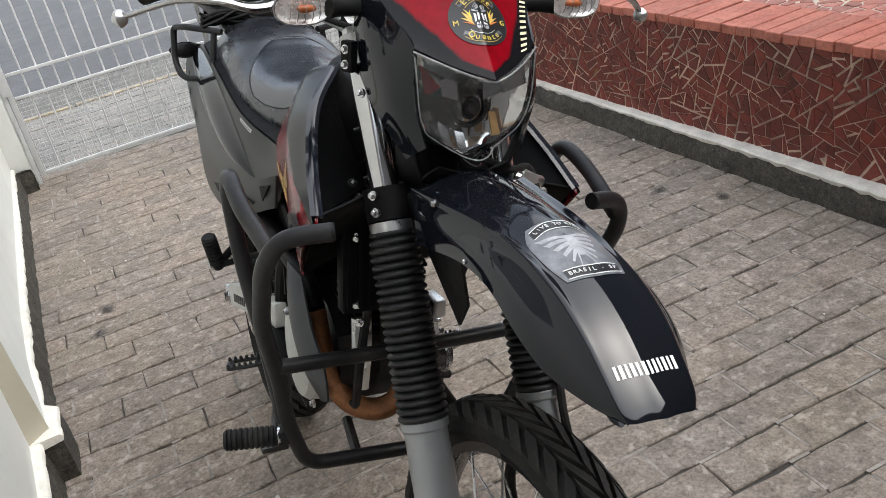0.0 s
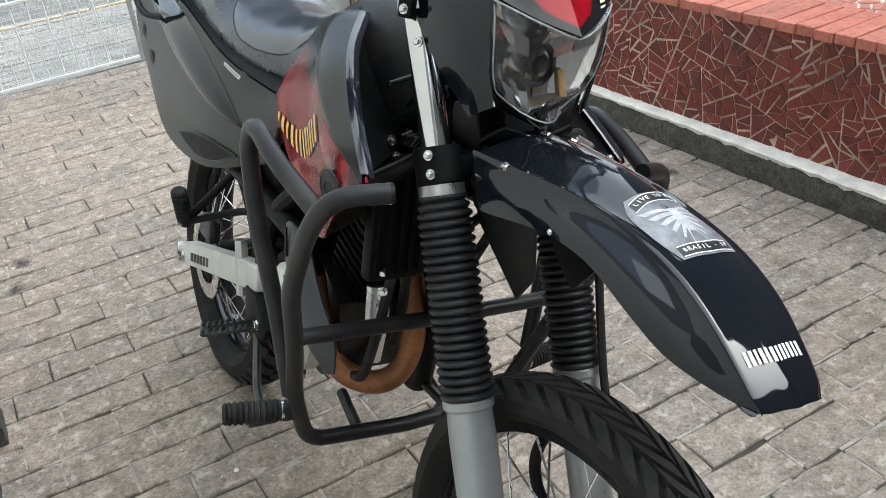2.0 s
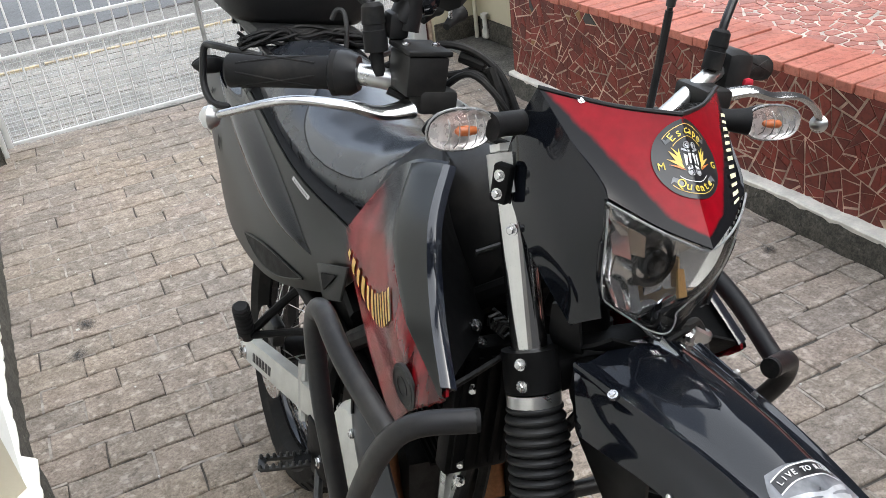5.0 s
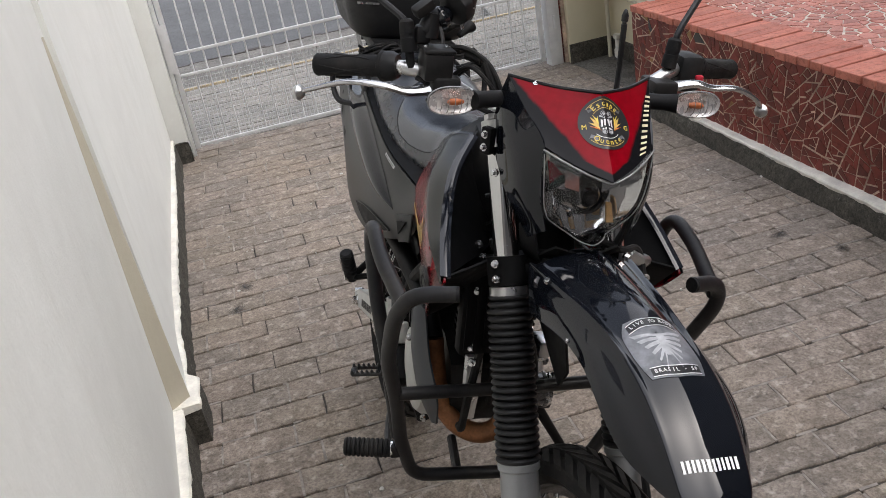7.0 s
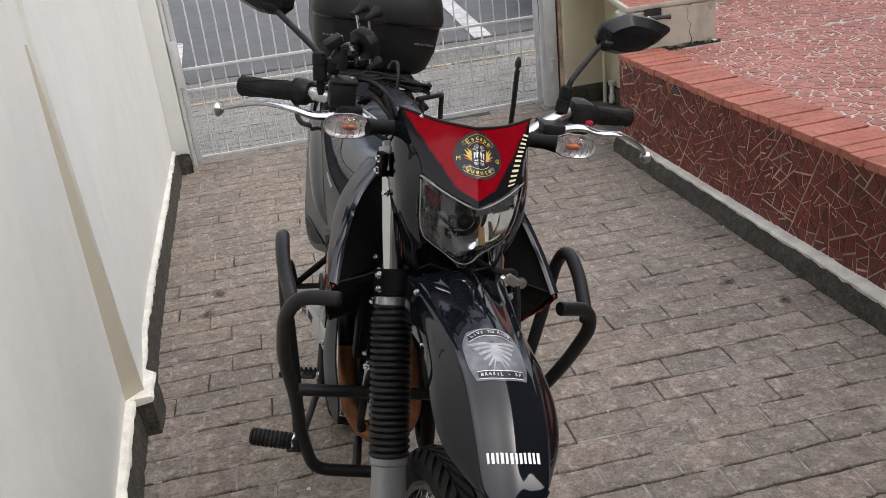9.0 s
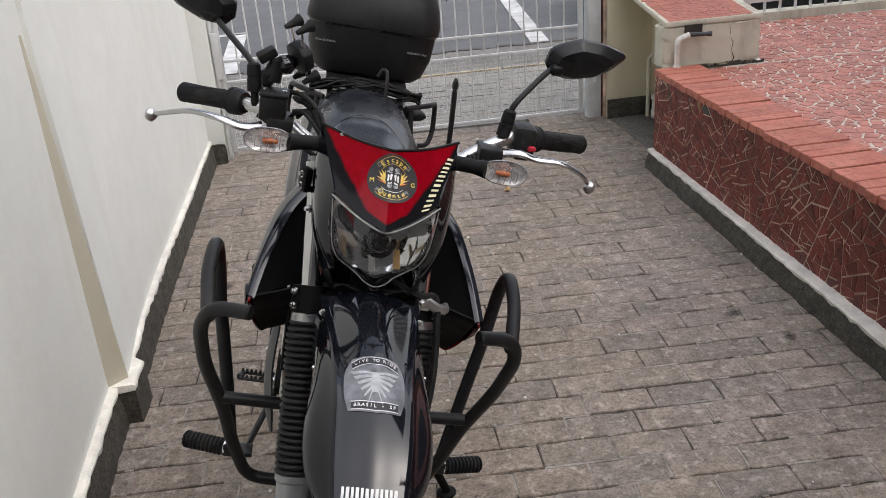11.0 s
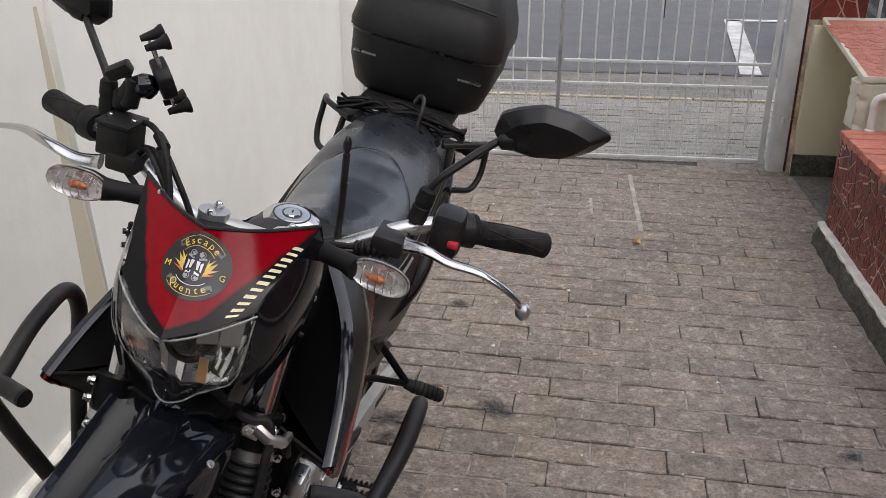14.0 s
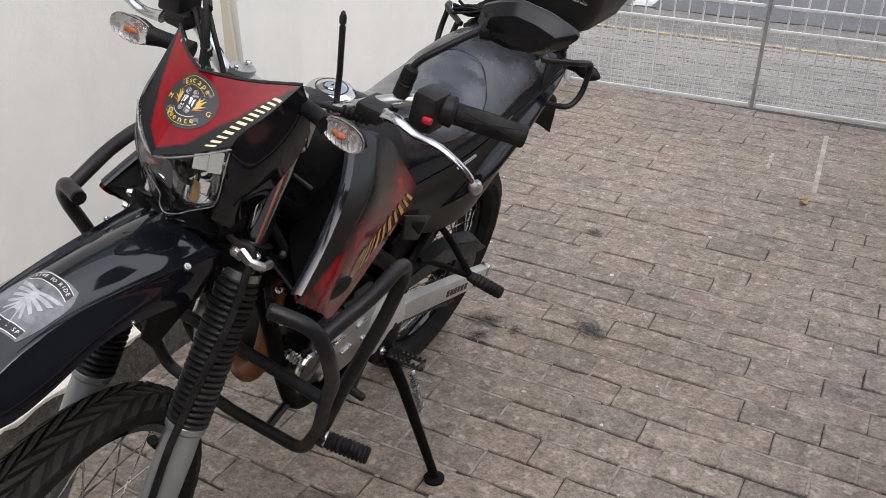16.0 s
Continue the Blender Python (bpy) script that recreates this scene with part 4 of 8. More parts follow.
# wheels
def wheel(name, c, R, w, rim_r, knob_h, rows, blocks, hub_w, seed):
    hub = part(name, lathe(c - V(0, hub_w, 0), (0, 1, 0), [(0, 0.045), (0.01, 0.052), (0.02, 0.03), (2 * hub_w - 0.02, 0.03), (2 * hub_w - 0.01, 0.052), (2 * hub_w, 0.045)], 24), black_plastic, bike)
    # rim
    prof = [(-0.022, rim_r), (-0.024, rim_r + 0.016), (-0.018, rim_r + 0.018), (-0.006, rim_r + 0.004), (0.006, rim_r + 0.004), (0.018, rim_r + 0.018), (0.024, rim_r + 0.016), (0.022, rim_r), (0.008, rim_r - 0.007), (-0.008, rim_r - 0.007), (-0.022, rim_r)]
    part("rim", lathe(c, (0, 1, 0), prof, 72, False), black_gloss, hub, "black wire-spoked rim")
    # carcass, in a darker rubber than the blocks to paint the grooves' shade
    h = w / 2
    tr = R - knob_h
    prof = [(-0.02, rim_r + 0.012), (-h * 0.8, rim_r + 0.022), (-h, rim_r + (tr - rim_r) * 0.5), (-h * 0.9, rim_r + (tr - rim_r) * 0.8), (-h * 0.6, tr - 0.006), (0, tr), (h * 0.6, tr - 0.006), (h * 0.9, rim_r + (tr - rim_r) * 0.8), (h, rim_r + (tr - rim_r) * 0.5), (h * 0.8, rim_r + 0.022), (0.02, rim_r + 0.012)]
    tyre = part("tyre", lathe(c, (0, 1, 0), prof, 84, False), tyre_rubber, hub, "knobbly dual-purpose tyre")

    def spot(a, u, up):
        # u across the tread from -1 to 1, about the hub
        y = h * 0.94 * u
        r = tr - (tr - rim_r) * 0.30 * abs(u) ** 2.2 + up
        return V(r * math.sin(a), y, r * math.cos(a))

    for lane, (u0, u1, sk) in enumerate(rows):
        knob = bmesh.new()
        da = 2 * math.pi / blocks * 0.66
        lo, hi = [], []
        for (aa, uu) in ((0, u0), (0, u1), (1, u1), (1, u0)):
            skew = sk * (uu - (u0 + u1) / 2) * 0.2
            lo.append(spot(da * aa + skew, uu, -0.004))
            hi.append(spot(da * (0.05 if aa == 0 else 0.95) + skew, uu * (0.97 if abs(uu) > 0.8 else 0.99), knob_h * (0.6 if abs(uu) > 0.8 else 1.0)))
        vl = [knob.verts.new(q) for q in lo]
        vh = [knob.verts.new(q) for q in hi]
        knob.faces.new(vh)
        for j in range(4):
            knob.faces.new((vl[j], vl[(j + 1) % 4], vh[(j + 1) % 4], vh[j]))
        one = part("tread_block", knob, tread_rubber, hub, smooth=False)
        for k in range(blocks):
            m = Matrix.Translation(c) @ Matrix.Rotation(2 * math.pi * (k + 0.5 * (lane % 2)) / blocks, 4, "Y")
            if k == 0:
                one.matrix_local = m
            else:
                twin(one, "tread_block", hub, m)
    for k in range(36):
        side = 1 if k % 2 else -1
        a = 2 * math.pi * k / 36
        b = a + (0.42 if (k // 2) % 2 else -0.42)
        p = c + V(0.05 * math.sin(b), side * (hub_w - 0.008), 0.05 * math.cos(b))
        q = c + V((rim_r - 0.004) * math.sin(a), side * 0.006, (rim_r - 0.004) * math.cos(a))
        part("spoke", tube([p, q], 0.0017, 6), steel, hub)
    return hub


front = wheel("front_wheel", AX_F, 0.346, 0.088, 0.270, 0.0100, [(-1.0, -0.58, -1.3), (-0.50, -0.04, 1.7), (0.04, 0.50, -1.7), (0.58, 1.0, 1.3)], 50, 0.06, 1)
rear = wheel("rear_wheel", AX_R, 0.329, 0.125, 0.232, 0.0150, [(-0.98, -0.66, 0.3), (-0.58, -0.2, 0.5), (-0.14, 0.14, 0.0), (0.2, 0.58, -0.5), (0.66, 0.98, -0.3)], 40, 0.08, 2)
disc = lathe(AX_F + V(0, 0.062, 0), (0, 1, 0), [(0, 0.075), (0, 0.122), (0.004, 0.122), (0.004, 0.075)], 48, False)
part("brake_disc", disc, steel, front, "drilled steel brake disc")
part("disc_carrier", lathe(AX_F + V(0, 0.058, 0), (0, 1, 0), [(0, 0.03), (0, 0.078), (0.005, 0.078), (0.005, 0.03)], 24, False), dark_metal, front)
part("axle", tube([AX_F - V(0, 0.125, 0), AX_F + V(0, 0.125, 0)], 0.011, 10), steel, front)
front.matrix_local = Matrix.Translation(AX_F) @ Matrix.Rotation(radians(STEER), 4, "Z") @ Matrix.Translation(-AX_F)
part("caliper", box((-0.225, 0.060, 0.33), (-0.150, 0.098, 0.42), None, 0.01), dark_metal, bike, "front brake caliper")
part("caliper_hose", tube(glide([V(-0.19, 0.070, 0.60), V(-0.225, 0.068, 0.54), V(-0.245, 0.070, 0.48), V(-0.235, 0.075, 0.43), V(-0.19, 0.078, 0.40)], 6), 0.009, 10), rubber, bike, "black brake hose guard")
part("sprocket", lathe(AX_R + V(0, 0.085, 0), (0, 1, 0), [(0, 0.05), (0, 0.098), (0.006, 0.098), (0.006, 0.05)], 42, False), dark_metal, rear)
part("rear_brake_disc", lathe(AX_R - V(0, 0.09, 0), (0, 1, 0), [(0, 0.07), (0, 0.105), (0.004, 0.105), (0.004, 0.07)], 36, False), steel, rear)

# fork legs
FD = V(0.440, 0.040, -1.0).normalized()          # down along the fork


def fork_at(z, y):
    """A point on a fork leg's line at the height z."""
    side = 1 if y > 0 else -1
    return V(-0.3416 + 0.440 * (0.9 - z) - 0.0085 * side, 0.0937 * side - 0.004 + 0.040 * (0.9 - z), z)


for s in (-1, 1):
    y = 0.098 * s
    leg = part("fork_leg", tube([fork_at(0.632, y), fork_at(0.58, y), fork_at(0.36, y), fork_at(0.335, y)], [0.0295, 0.031, 0.029, 0.022], 20), fork_grey, bike, "grey painted lower fork leg")
    part("axle_lug", box((AX_F.x - 0.060, fork_at(0.36, y).y - 0.018, 0.312), (AX_F.x + 0.030, fork_at(0.36, y).y + 0.018, 0.385), None, 0.012), fork_grey, leg)
    part("inner_tube", tube([fork_at(0.92, y), fork_at(1.102, y)], 0.0200, 20), chrome, leg, "polished steel fork tube")
    prof = []
    n = 24
    length = (fork_at(0.632, y) - fork_at(0.872, y)).length
    for k in range(n):
        t0 = k / n * length
        dt = length / n
        rr = 0.0355 - 0.004 * max(0, 2 - k) / 2
        prof += [(t0, rr - 0.0060), (t0 + dt * 0.16, rr - 0.0022), (t0 + dt * 0.40, rr), (t0 + dt * 0.60, rr), (t0 + dt * 0.84, rr - 0.0022)]
    prof.append((length, 0.031))
    part("gaiter", lathe(fork_at(0.872, y), FD, prof, 28), gaiter_rubber, leg, "black ribbed rubber fork gaiter")
    part("gaiter_band", lathe(fork_at(0.882, y), FD, [(0, 0.026), (0, 0.030), (0.014, 0.030), (0.014, 0.026)], 22), alu_satin, leg)
    part("gaiter_ring", lathe(fork_at(0.634, y), FD, [(0, 0.031), (0.003, 0.0335), (0.012, 0.0335), (0.015, 0.031)], 22), fork_grey, leg)
    clamp = part("lower_clamp", tube([fork_at(0.925, y), fork_at(0.884, y)], 0.031, 18), engine_black, bike)
    for z in (0.914, 0.893):
        bolt(fork_at(z, y) + V(0.022, 0.026 * s, 0.01), (0.45, s, 0.2), clamp, 0.0044, 0.006)
    ear = fork_at(1.094, y) + V(0.020, 0.024 * s, 0)
    upper = part("upper_clamp", tube([fork_at(1.078, y), fork_at(1.116, y)], 0.0265, 18), cast_alu, bike)
    part("clamp_ear", box((-0.010, -0.007, -0.021), (0.010, 0.007, 0.021), Matrix.Translation(ear) @ Matrix.Rotation(radians(-30 * s), 4, "Z"), 0.003), engine_black, upper)
    bolt(fork_at(1.048, y) + V(0.016, 0.016 * s, 0), (0.6, 0.8 * s, 0.1), upper, 0.0044, 0.006)
    for dz in (0.010, -0.010):
        bolt(ear + V(0.0035, 0.006 * s, dz), (0.5, 0.86 * s, 0.1), upper, 0.0042, 0.006)
    part("fork_cap", lathe(fork_at(1.118, y), -FD, [(0, 0.022), (0.008, 0.022), (0.009, 0.012), (0.014, 0.012)], 6), alu_satin, upper)
part("lower_yoke", box((-0.375, -0.085, 0.88), (-0.315, 0.085, 0.925), None, 0.012), engine_black, bike)
part("upper_yoke", box((-0.475, -0.085, 1.078), (-0.405, 0.085, 1.104), None, 0.01), cast_alu, bike)
part("steering_head", tube([V(-0.37, 0, 0.88), V(-0.465, 0, 1.08)], 0.032, 16), engine_black, bike)

# front fender
def fender_ring(x, zc, wr, zr, we, ze, dx=-0.01):
    hump = 0.016 * min(1.0, max(0.0, (0.05 - x) / 0.16))
    half = [V(x + 0.004, wr * 0.30, zc + (zr - zc) * 0.15 + hump * 0.86), V(x + 0.003, wr * 0.58, zc + (zr - zc) * 0.4 + hump * 0.28), V(x + 0.002, wr * 0.84, zc + (zr - zc) * 0.8 - hump * 0.22), V(x, wr, zr), V(x + dx * 0.2, wr + (we - wr) * 0.25, zr - (zr - ze) * 0.22), V(x + dx * 0.6, wr + (we - wr) * 0.8, ze + (zr - ze) * 0.4), V(x + dx, we, ze)]
    return [V(q.x, -q.y, q.z) for q in half[::-1]] + [V(x + 0.006, 0, zc + hump)] + half


FEN = [(-0.285, 0.946, 0.083, 0.940, 0.087, 0.876, 0.035), (-0.22, 0.951, 0.075, 0.942, 0.087, 0.881, 0.0), (-0.12, 0.950, 0.062, 0.945, 0.084, 0.897), (-0.04, 0.944, 0.054, 0.940, 0.086, 0.898),
       (0.03, 0.930, 0.052, 0.926, 0.090, 0.880), (0.085, 0.905, 0.051, 0.901, 0.083, 0.858), (0.128, 0.874, 0.048, 0.870, 0.063, 0.844), (0.152, 0.854, 0.045, 0.850, 0.051, 0.839), (0.164, 0.841, 0.038, 0.839, 0.041, 0.834)]
fender = part("front_fender", panel([fender_ring(*f) for f in FEN], 0.0035, 3, (-0.05, 0, 0.5)), fender_black, bike, "glossy black beak front fender", sharp=28)
part("fender_bracket", box((-0.31, -0.07, 0.875), (-0.20, 0.07, 0.935), None, 0.015), engine_black, bike)
for s in (-1, 1):
    bolt((-0.222, 0.078 * s, 0.940), (0.1, 0.5 * s, 0.8), fender, 0.0035, 0.003, "screw")
    bolt((-0.115, 0.083 * s, 0.903), (0.1, s, 0.1), fender, 0.0022, 0.002, "screw")
    # inner flap between fork and fender
    part("fender_flap", plate([(-0.305, 0.062 * s, 0.885), (-0.165, 0.066 * s, 0.885), (-0.172, 0.050 * s, 0.815), (-0.205, 0.045 * s, 0.772), (-0.30, 0.050 * s, 0.838)], (0, -0.004 * s, 0)), black_plastic, fender)


def skin(rows, n=8):
    """Gives a function from (u, v, lift) to a place on the panel through these rows, outside of it."""
    fine = [glide(r, n) for r in rows]
    fine = [glide(c, n) for c in zip(*fine)]          # first index: along a row; second: from row to row
    a, b = len(fine) - 1, len(fine[0]) - 1
    mid = sum((q for r in fine for q in r), V(0, 0, 0)) / ((a + 1) * (b + 1))

    def at(u, v, lift=0.0, inside=V(-0.6, 0, 0.85)):
        x, y = min(max(u, 0), 0.9999) * a, min(max(v, 0), 0.9999) * b
        i, j = int(x), int(y)
        p00, p10, p01, p11 = fine[i][j], fine[i + 1][j], fine[i][j + 1], fine[i + 1][j + 1]
        p = p00.lerp(p10, x - i).lerp(p01.lerp(p11, x - i), y - j)
        nrm = (p10 - p00).cross(p01 - p00)
        nrm.normalize()
        if nrm.dot(p - inside) < 0:
            nrm = -nrm
        return p + nrm * lift
    return at


fender_skin = skin([fender_ring(*f) for f in FEN])


def fender_top(x, y, lift=0.0016):
    """A point on the fender's crown, lifted off it."""
    core = V(-0.05, 0, 0.5)
    lo, hi = 0.0, 0.9999
    for _ in range(24):
        m = (lo + hi) / 2
        lo, hi = (m, hi) if fender_skin(0.5, m, 0, core).x < x else (lo, m)
    v = lo
    lo, hi = 0.05, 0.95
    for _ in range(24):
        m = (lo + hi) / 2
        lo, hi = (m, hi) if fender_skin(m, v, 0, core).y < y else (lo, m)
    return fender_skin(lo, v, lift, core)


def patch_on(at, quad, lift, nu=6, nv=3):
    """A thin patch that follows a surface; quad: four (u, v) corners."""
    bm = bmesh.new()
    grid = []
    for j in range(nv + 1):
        row = []
        for i in range(nu + 1):
            s, t = i / nu, j / nv
            u = (quad[0][0] * (1 - s) + quad[1][0] * s) * (1 - t) + (quad[3][0] * (1 - s) + quad[2][0] * s) * t
            v = (quad[0][1] * (1 - s) + quad[1][1] * s) * (1 - t) + (quad[3][1] * (1 - s) + quad[2][1] * s) * t
            row.append(bm.verts.new(at(u, v, lift)))
        grid.append(row)
    for j in range(nv):
        for i in range(nu):
            bm.faces.new((grid[j][i], grid[j][i + 1], grid[j + 1][i + 1], grid[j + 1][i]))
    return bm


def bars_on(name, at, p0, p1, height, count, lift, mat, parent, slant=0.0, stroke=0.24, last=None):
    """Plain slanted bars along a line on a surface, in place of lettering; p0, p1, height in (u, v)."""
    p0, p1, h0, h1 = np.array(p0, float), np.array(p1, float), np.array(height, float), np.array(last or height, float)
    step = (p1 - p0) / count
    for k in range(count):
        o, sl, hv = p0 + step * k, step * slant, h0 + (h1 - h0) * (k + 0.5) / count

        def spot(a, h):
            return o + step * a + hv * h + sl * h

        for a, w in ((0.05, stroke), (0.52, stroke * 1.25)):
            part(name, patch_on(at, [spot(a, 0), spot(a + w, 0), spot(a + w, 1), spot(a, 1)], lift, 2, 3), mat, parent)


def on_fender(u, v, lift=0.0):
    return fender_top(u, v, lift)


bars_on("lettering_bar", on_fender, (0.1375, -0.037), (0.1375, 0.037), (-0.0115, 0.0), 6, 0.0007, white_vinyl, fender, 0.0, 0.27)


def words(text, size, m, mat, parent, name="lettering"):
    """Flat lettering in the built-in font, as a mesh."""
    cu = bpy.data.curves.new(name, "FONT")
    cu.body = text
    cu.size = size
    cu.align_x = "CENTER"
    cu.align_y = "CENTER"
    cu.extrude = 0.0003
    cu.resolution_u = 2
    tmp = bpy.data.objects.new(name, cu)
    scene.collection.objects.link(tmp)
    me = bpy.data.meshes.new_from_object(tmp.evaluated_get(bpy.context.evaluated_depsgraph_get()))
    bpy.data.objects.remove(tmp)
    bpy.data.curves.remove(cu)
    me.materials.clear()
    me.materials.append(mat)
    ob = new(name, me)
    ob.parent = parent
    ob.matrix_local = m
    return ob


def facing(at, right, up):
    """A pose whose x runs along right and y along up."""
    x = Vector(right).normalized()
    n = x.cross(Vector(up)).normalized()
    y = n.cross(x)
    m = Matrix((x, y, n)).transposed().to_4x4()
    m.translation = Vector(at)
    return m


steel_grey = surf("pale_grey_decal", (0.42, 0.43, 0.45), 0.4, 0, 0.25, 60, 200, 0)
# fender sticker: shield with two banners
st_rows = [[fender_top(x, y * k, 0.0008) for y in (-0.040, -0.02, 0.0, 0.02, 0.040)] for x, k in ((-0.066, 0.80), (-0.045, 1.02), (-0.015, 1.06), (0.012, 1.02), (0.034, 0.88))]
sticker = part("fender_sticker", panel(st_rows, 0.0003, 3, (0, 0, 0.5)), sticker_grey, bike, "grey silver shield sticker with two banners")
for x0, x1, text, arc in ((-0.064, -0.050, "LIVE TO RIDE", 6.0), (0.018, 0.031, "BRASIL - SP", 0.0)):
    hw = 0.032
    ys = [hw * k / 4 for k in range(-4, 5)]
    part("banner", panel([[fender_top(x + arc * y * y, y, 0.0012) for y in ys] for x in (x0, (x0 + x1) / 2, x1)], 0.0002, 2, (0, 0, 0.5)), sticker_black, sticker)
    for xe in (x0, x1):
        part("banner_edge", panel([[fender_top(xe + d + arc * y * y, y, 0.0016) for y in ys] for d in (-0.0006, 0.0, 0.0006)], 0.0002, 2, (0, 0, 0.5)), white_vinyl, sticker)
    step = 1.82 * hw / len(text)
    for i, ch in enumerate(text):
        y = (i - (len(text) - 1) / 2) * step
        if ch != " ":
            xc = (x0 + x1) / 2 + arc * y * y
            up = fender_top(xc - 0.006, y, 0.002) - fender_top(xc + 0.006, y, 0.002)
            run = fender_top(xc + 2 * arc * y * 0.004, y + 0.004, 0.002) - fender_top(xc - 2 * arc * y * 0.004, y - 0.004, 0.002)
            words(ch, 0.0078, facing(fender_top(xc, y, 0.0020), run, up), white_vinyl, sticker)
for s in (-1, 1):
    for k in range(6):
        part("emblem_feather", patch_on(on_fender, [(-0.034 + 0.005 * k, 0.003 * s), (-0.040 + 0.012 * k, (0.035 - 0.005 * k) * s), (-0.033 + 0.011 * k, (0.030 - 0.004 * k) * s), (-0.030 + 0.006 * k, 0.003 * s)], 0.0013, 3, 2), steel_grey, sticker, "pale emblem shape")
part("emblem_body", patch_on(on_fender, [(-0.034, -0.006), (-0.034, 0.006), (0.002, 0.003), (0.002, -0.003)], 0.0016, 3, 3), steel_grey, sticker, "pale emblem shape")

dark_gloss_metal = surf("dark_gloss_metal", (0.10, 0.10, 0.10), 0.2, 0.8, 0.2, 30, 300, 0.03)
# headlight
hl = part("headlight", box((-0.395, -0.062, 0.985), (-0.362, 0.062, 1.10), None, 0.012), engine_black, bike)
rows = []
for i in range(7):
    v = i / 6
    hw = 0.0875 * (1 - 0.12 * v) * (1 - 0.84 * v ** 6)
    row = []
    for j in range(9):
        u = -1 + 2 * j / 8
        top = 1.086 + 0.033 * abs(u) ** 1.2
        bot = 0.968 + 0.012 * u * u
        z = top + (bot - top) * v
        x = -0.226 - 0.036 * v * v - 0.057 * abs(u) ** 1.7 * (1 - 0.5 * v)
        row.append(V(x, hw * u, z))
    rows.append(row)
lens = part("headlight_lens", panel(rows, 0.003, 3, (-0.4, 0, 1.05)), clear_lens, hl, "clear bulging headlight lens")
lens.visible_shadow = False
bowl_mat = surf("headlight_bowl", (0.74, 0.74, 0.73), 0.11, 0.94, 0.06, 60, 200, 0.0, rvary=0.04)
refl_mat = surf("headlight_reflector", (0.78, 0.78, 0.77), 0.07, 0.96, 0.04, 60, 200, 0.0, rvary=0.02)
# opaque grey that paints the highlights of clear lens edges and ribs
edge_glint = surf("lens_edge_glint", (0.30, 0.30, 0.30), 0.25, 0.2, 0.15, 80, 300, 0.0)
lens_at = skin(rows)
bowl = bmesh.new()
NU, NV = 28, 22


def bowl_at(u, v, ahead=0.0):
    """A place on the reflector, a smooth bowl behind the lens."""
    p = lens_at(0.02 + 0.96 * u, 0.02 + 0.92 * v)
    du, dv = abs(2 * u - 1), abs(2 * v - 0.95)
    deep = 0.008 + 0.070 * (1 - du ** 2.4) * (1 - 0.55 * min(1, dv) ** 2)
    return V(p.x - deep + ahead, p.y * 0.97, p.z)


net = [[bowl.verts.new(bowl_at(i / NU, j / NV)) for i in range(NU + 1)] for j in range(NV + 1)]
for j in range(NV):
    for i in range(NU):
        bowl.faces.new((net[j][i], net[j][i + 1], net[j + 1][i + 1], net[j + 1][i]))
part("reflector", bowl, bowl_mat, hl, "bright polished reflector bowl", sharp=60)
# flat polished facets: tall strips below the bulb, square ones beside it, slanted ones under the brow
facets = bmesh.new()


def facet(u0, v0, u1, v1, tu, tv, ahead=0.004):
    """A flat mirror facet that leans off the bowl by tu and tv."""
    mid = bowl_at((u0 + u1) / 2, (v0 + v1) / 2, ahead)
    ex = bowl_at(u1, (v0 + v1) / 2) - bowl_at(u0, (v0 + v1) / 2)
    ey = bowl_at((u0 + u1) / 2, v1) - bowl_at((u0 + u1) / 2, v0)
    ex, ey = (ex + V(tu, 0, 0)) * 0.485, (ey + V(tv, 0, 0)) * 0.485
    facets.faces.new([facets.verts.new(mid - ex - ey), facets.verts.new(mid + ex - ey), facets.verts.new(mid + ex + ey), facets.verts.new(mid - ex + ey)])


for k in range(4):
    facet(0.15 + 0.085 * k, 0.62, 0.235 + 0.085 * k, 0.92, 0.003 if k % 2 else -0.003, 0.004)
for i in range(2):
    for j in range(2):
        facet(0.57 + 0.16 * i, 0.38 + 0.22 * j, 0.73 + 0.16 * i, 0.60 + 0.22 * j, 0.003 * i, 0.006 - 0.008 * j)
for u0, v0, u1, v1, tu, tv in ((0.04, 0.06, 0.21, 0.36, 0.004, 0.030), (0.22, 0.12, 0.38, 0.34, -0.002, 0.022), (0.60, 0.08, 0.77, 0.33, 0.002, 0.024), (0.78, 0.06, 0.95, 0.34, -0.004, 0.014)):
    facet(u0, v0, u1, v1, tu, tv, 0.010)
tagged(part("reflector_facets", facets, refl_mat, hl, "flat mirror facets", smooth=False), kind="stuff")
edge_uv = [(0.0, 0.30 + 0.68 * k / 10) for k in range(10)] + [(k / 10, 0.985) for k in range(11)] + [(1.0, 0.98 - 0.68 * k / 10) for k in range(10)]
part("bulb_shield", lathe((-0.318, 0.0, 1.040), (1, 0, 0), [(0, 0.010), (0.018, 0.0155), (0.026, 0.0155), (0.028, 0.0125), (0.0255, 0.009), (0.034, 0.0075), (0.036, 0.0)], 24), dark_gloss_metal, hl, "dark bulb shield")
part("shield_ring", lathe((-0.300, 0.0, 1.040), (1, 0, 0), [(0, 0.0225), (0.006, 0.0275), (0.006, 0.0225), (0, 0.0205)], 32, False), dark_gloss_metal, hl)
part("tan_strip", plate([(-0.287, 0.024, 1.034), (-0.289, 0.034, 1.032), (-0.279, 0.038, 1.004), (-0.278, 0.026, 1.004)], (0.003, 0, 0.002)), surf("tan_strip", (0.36, 0.22, 0.09), 0.35, 0, 0.2, 40, 200, 0), hl, "tan strip behind the lens")
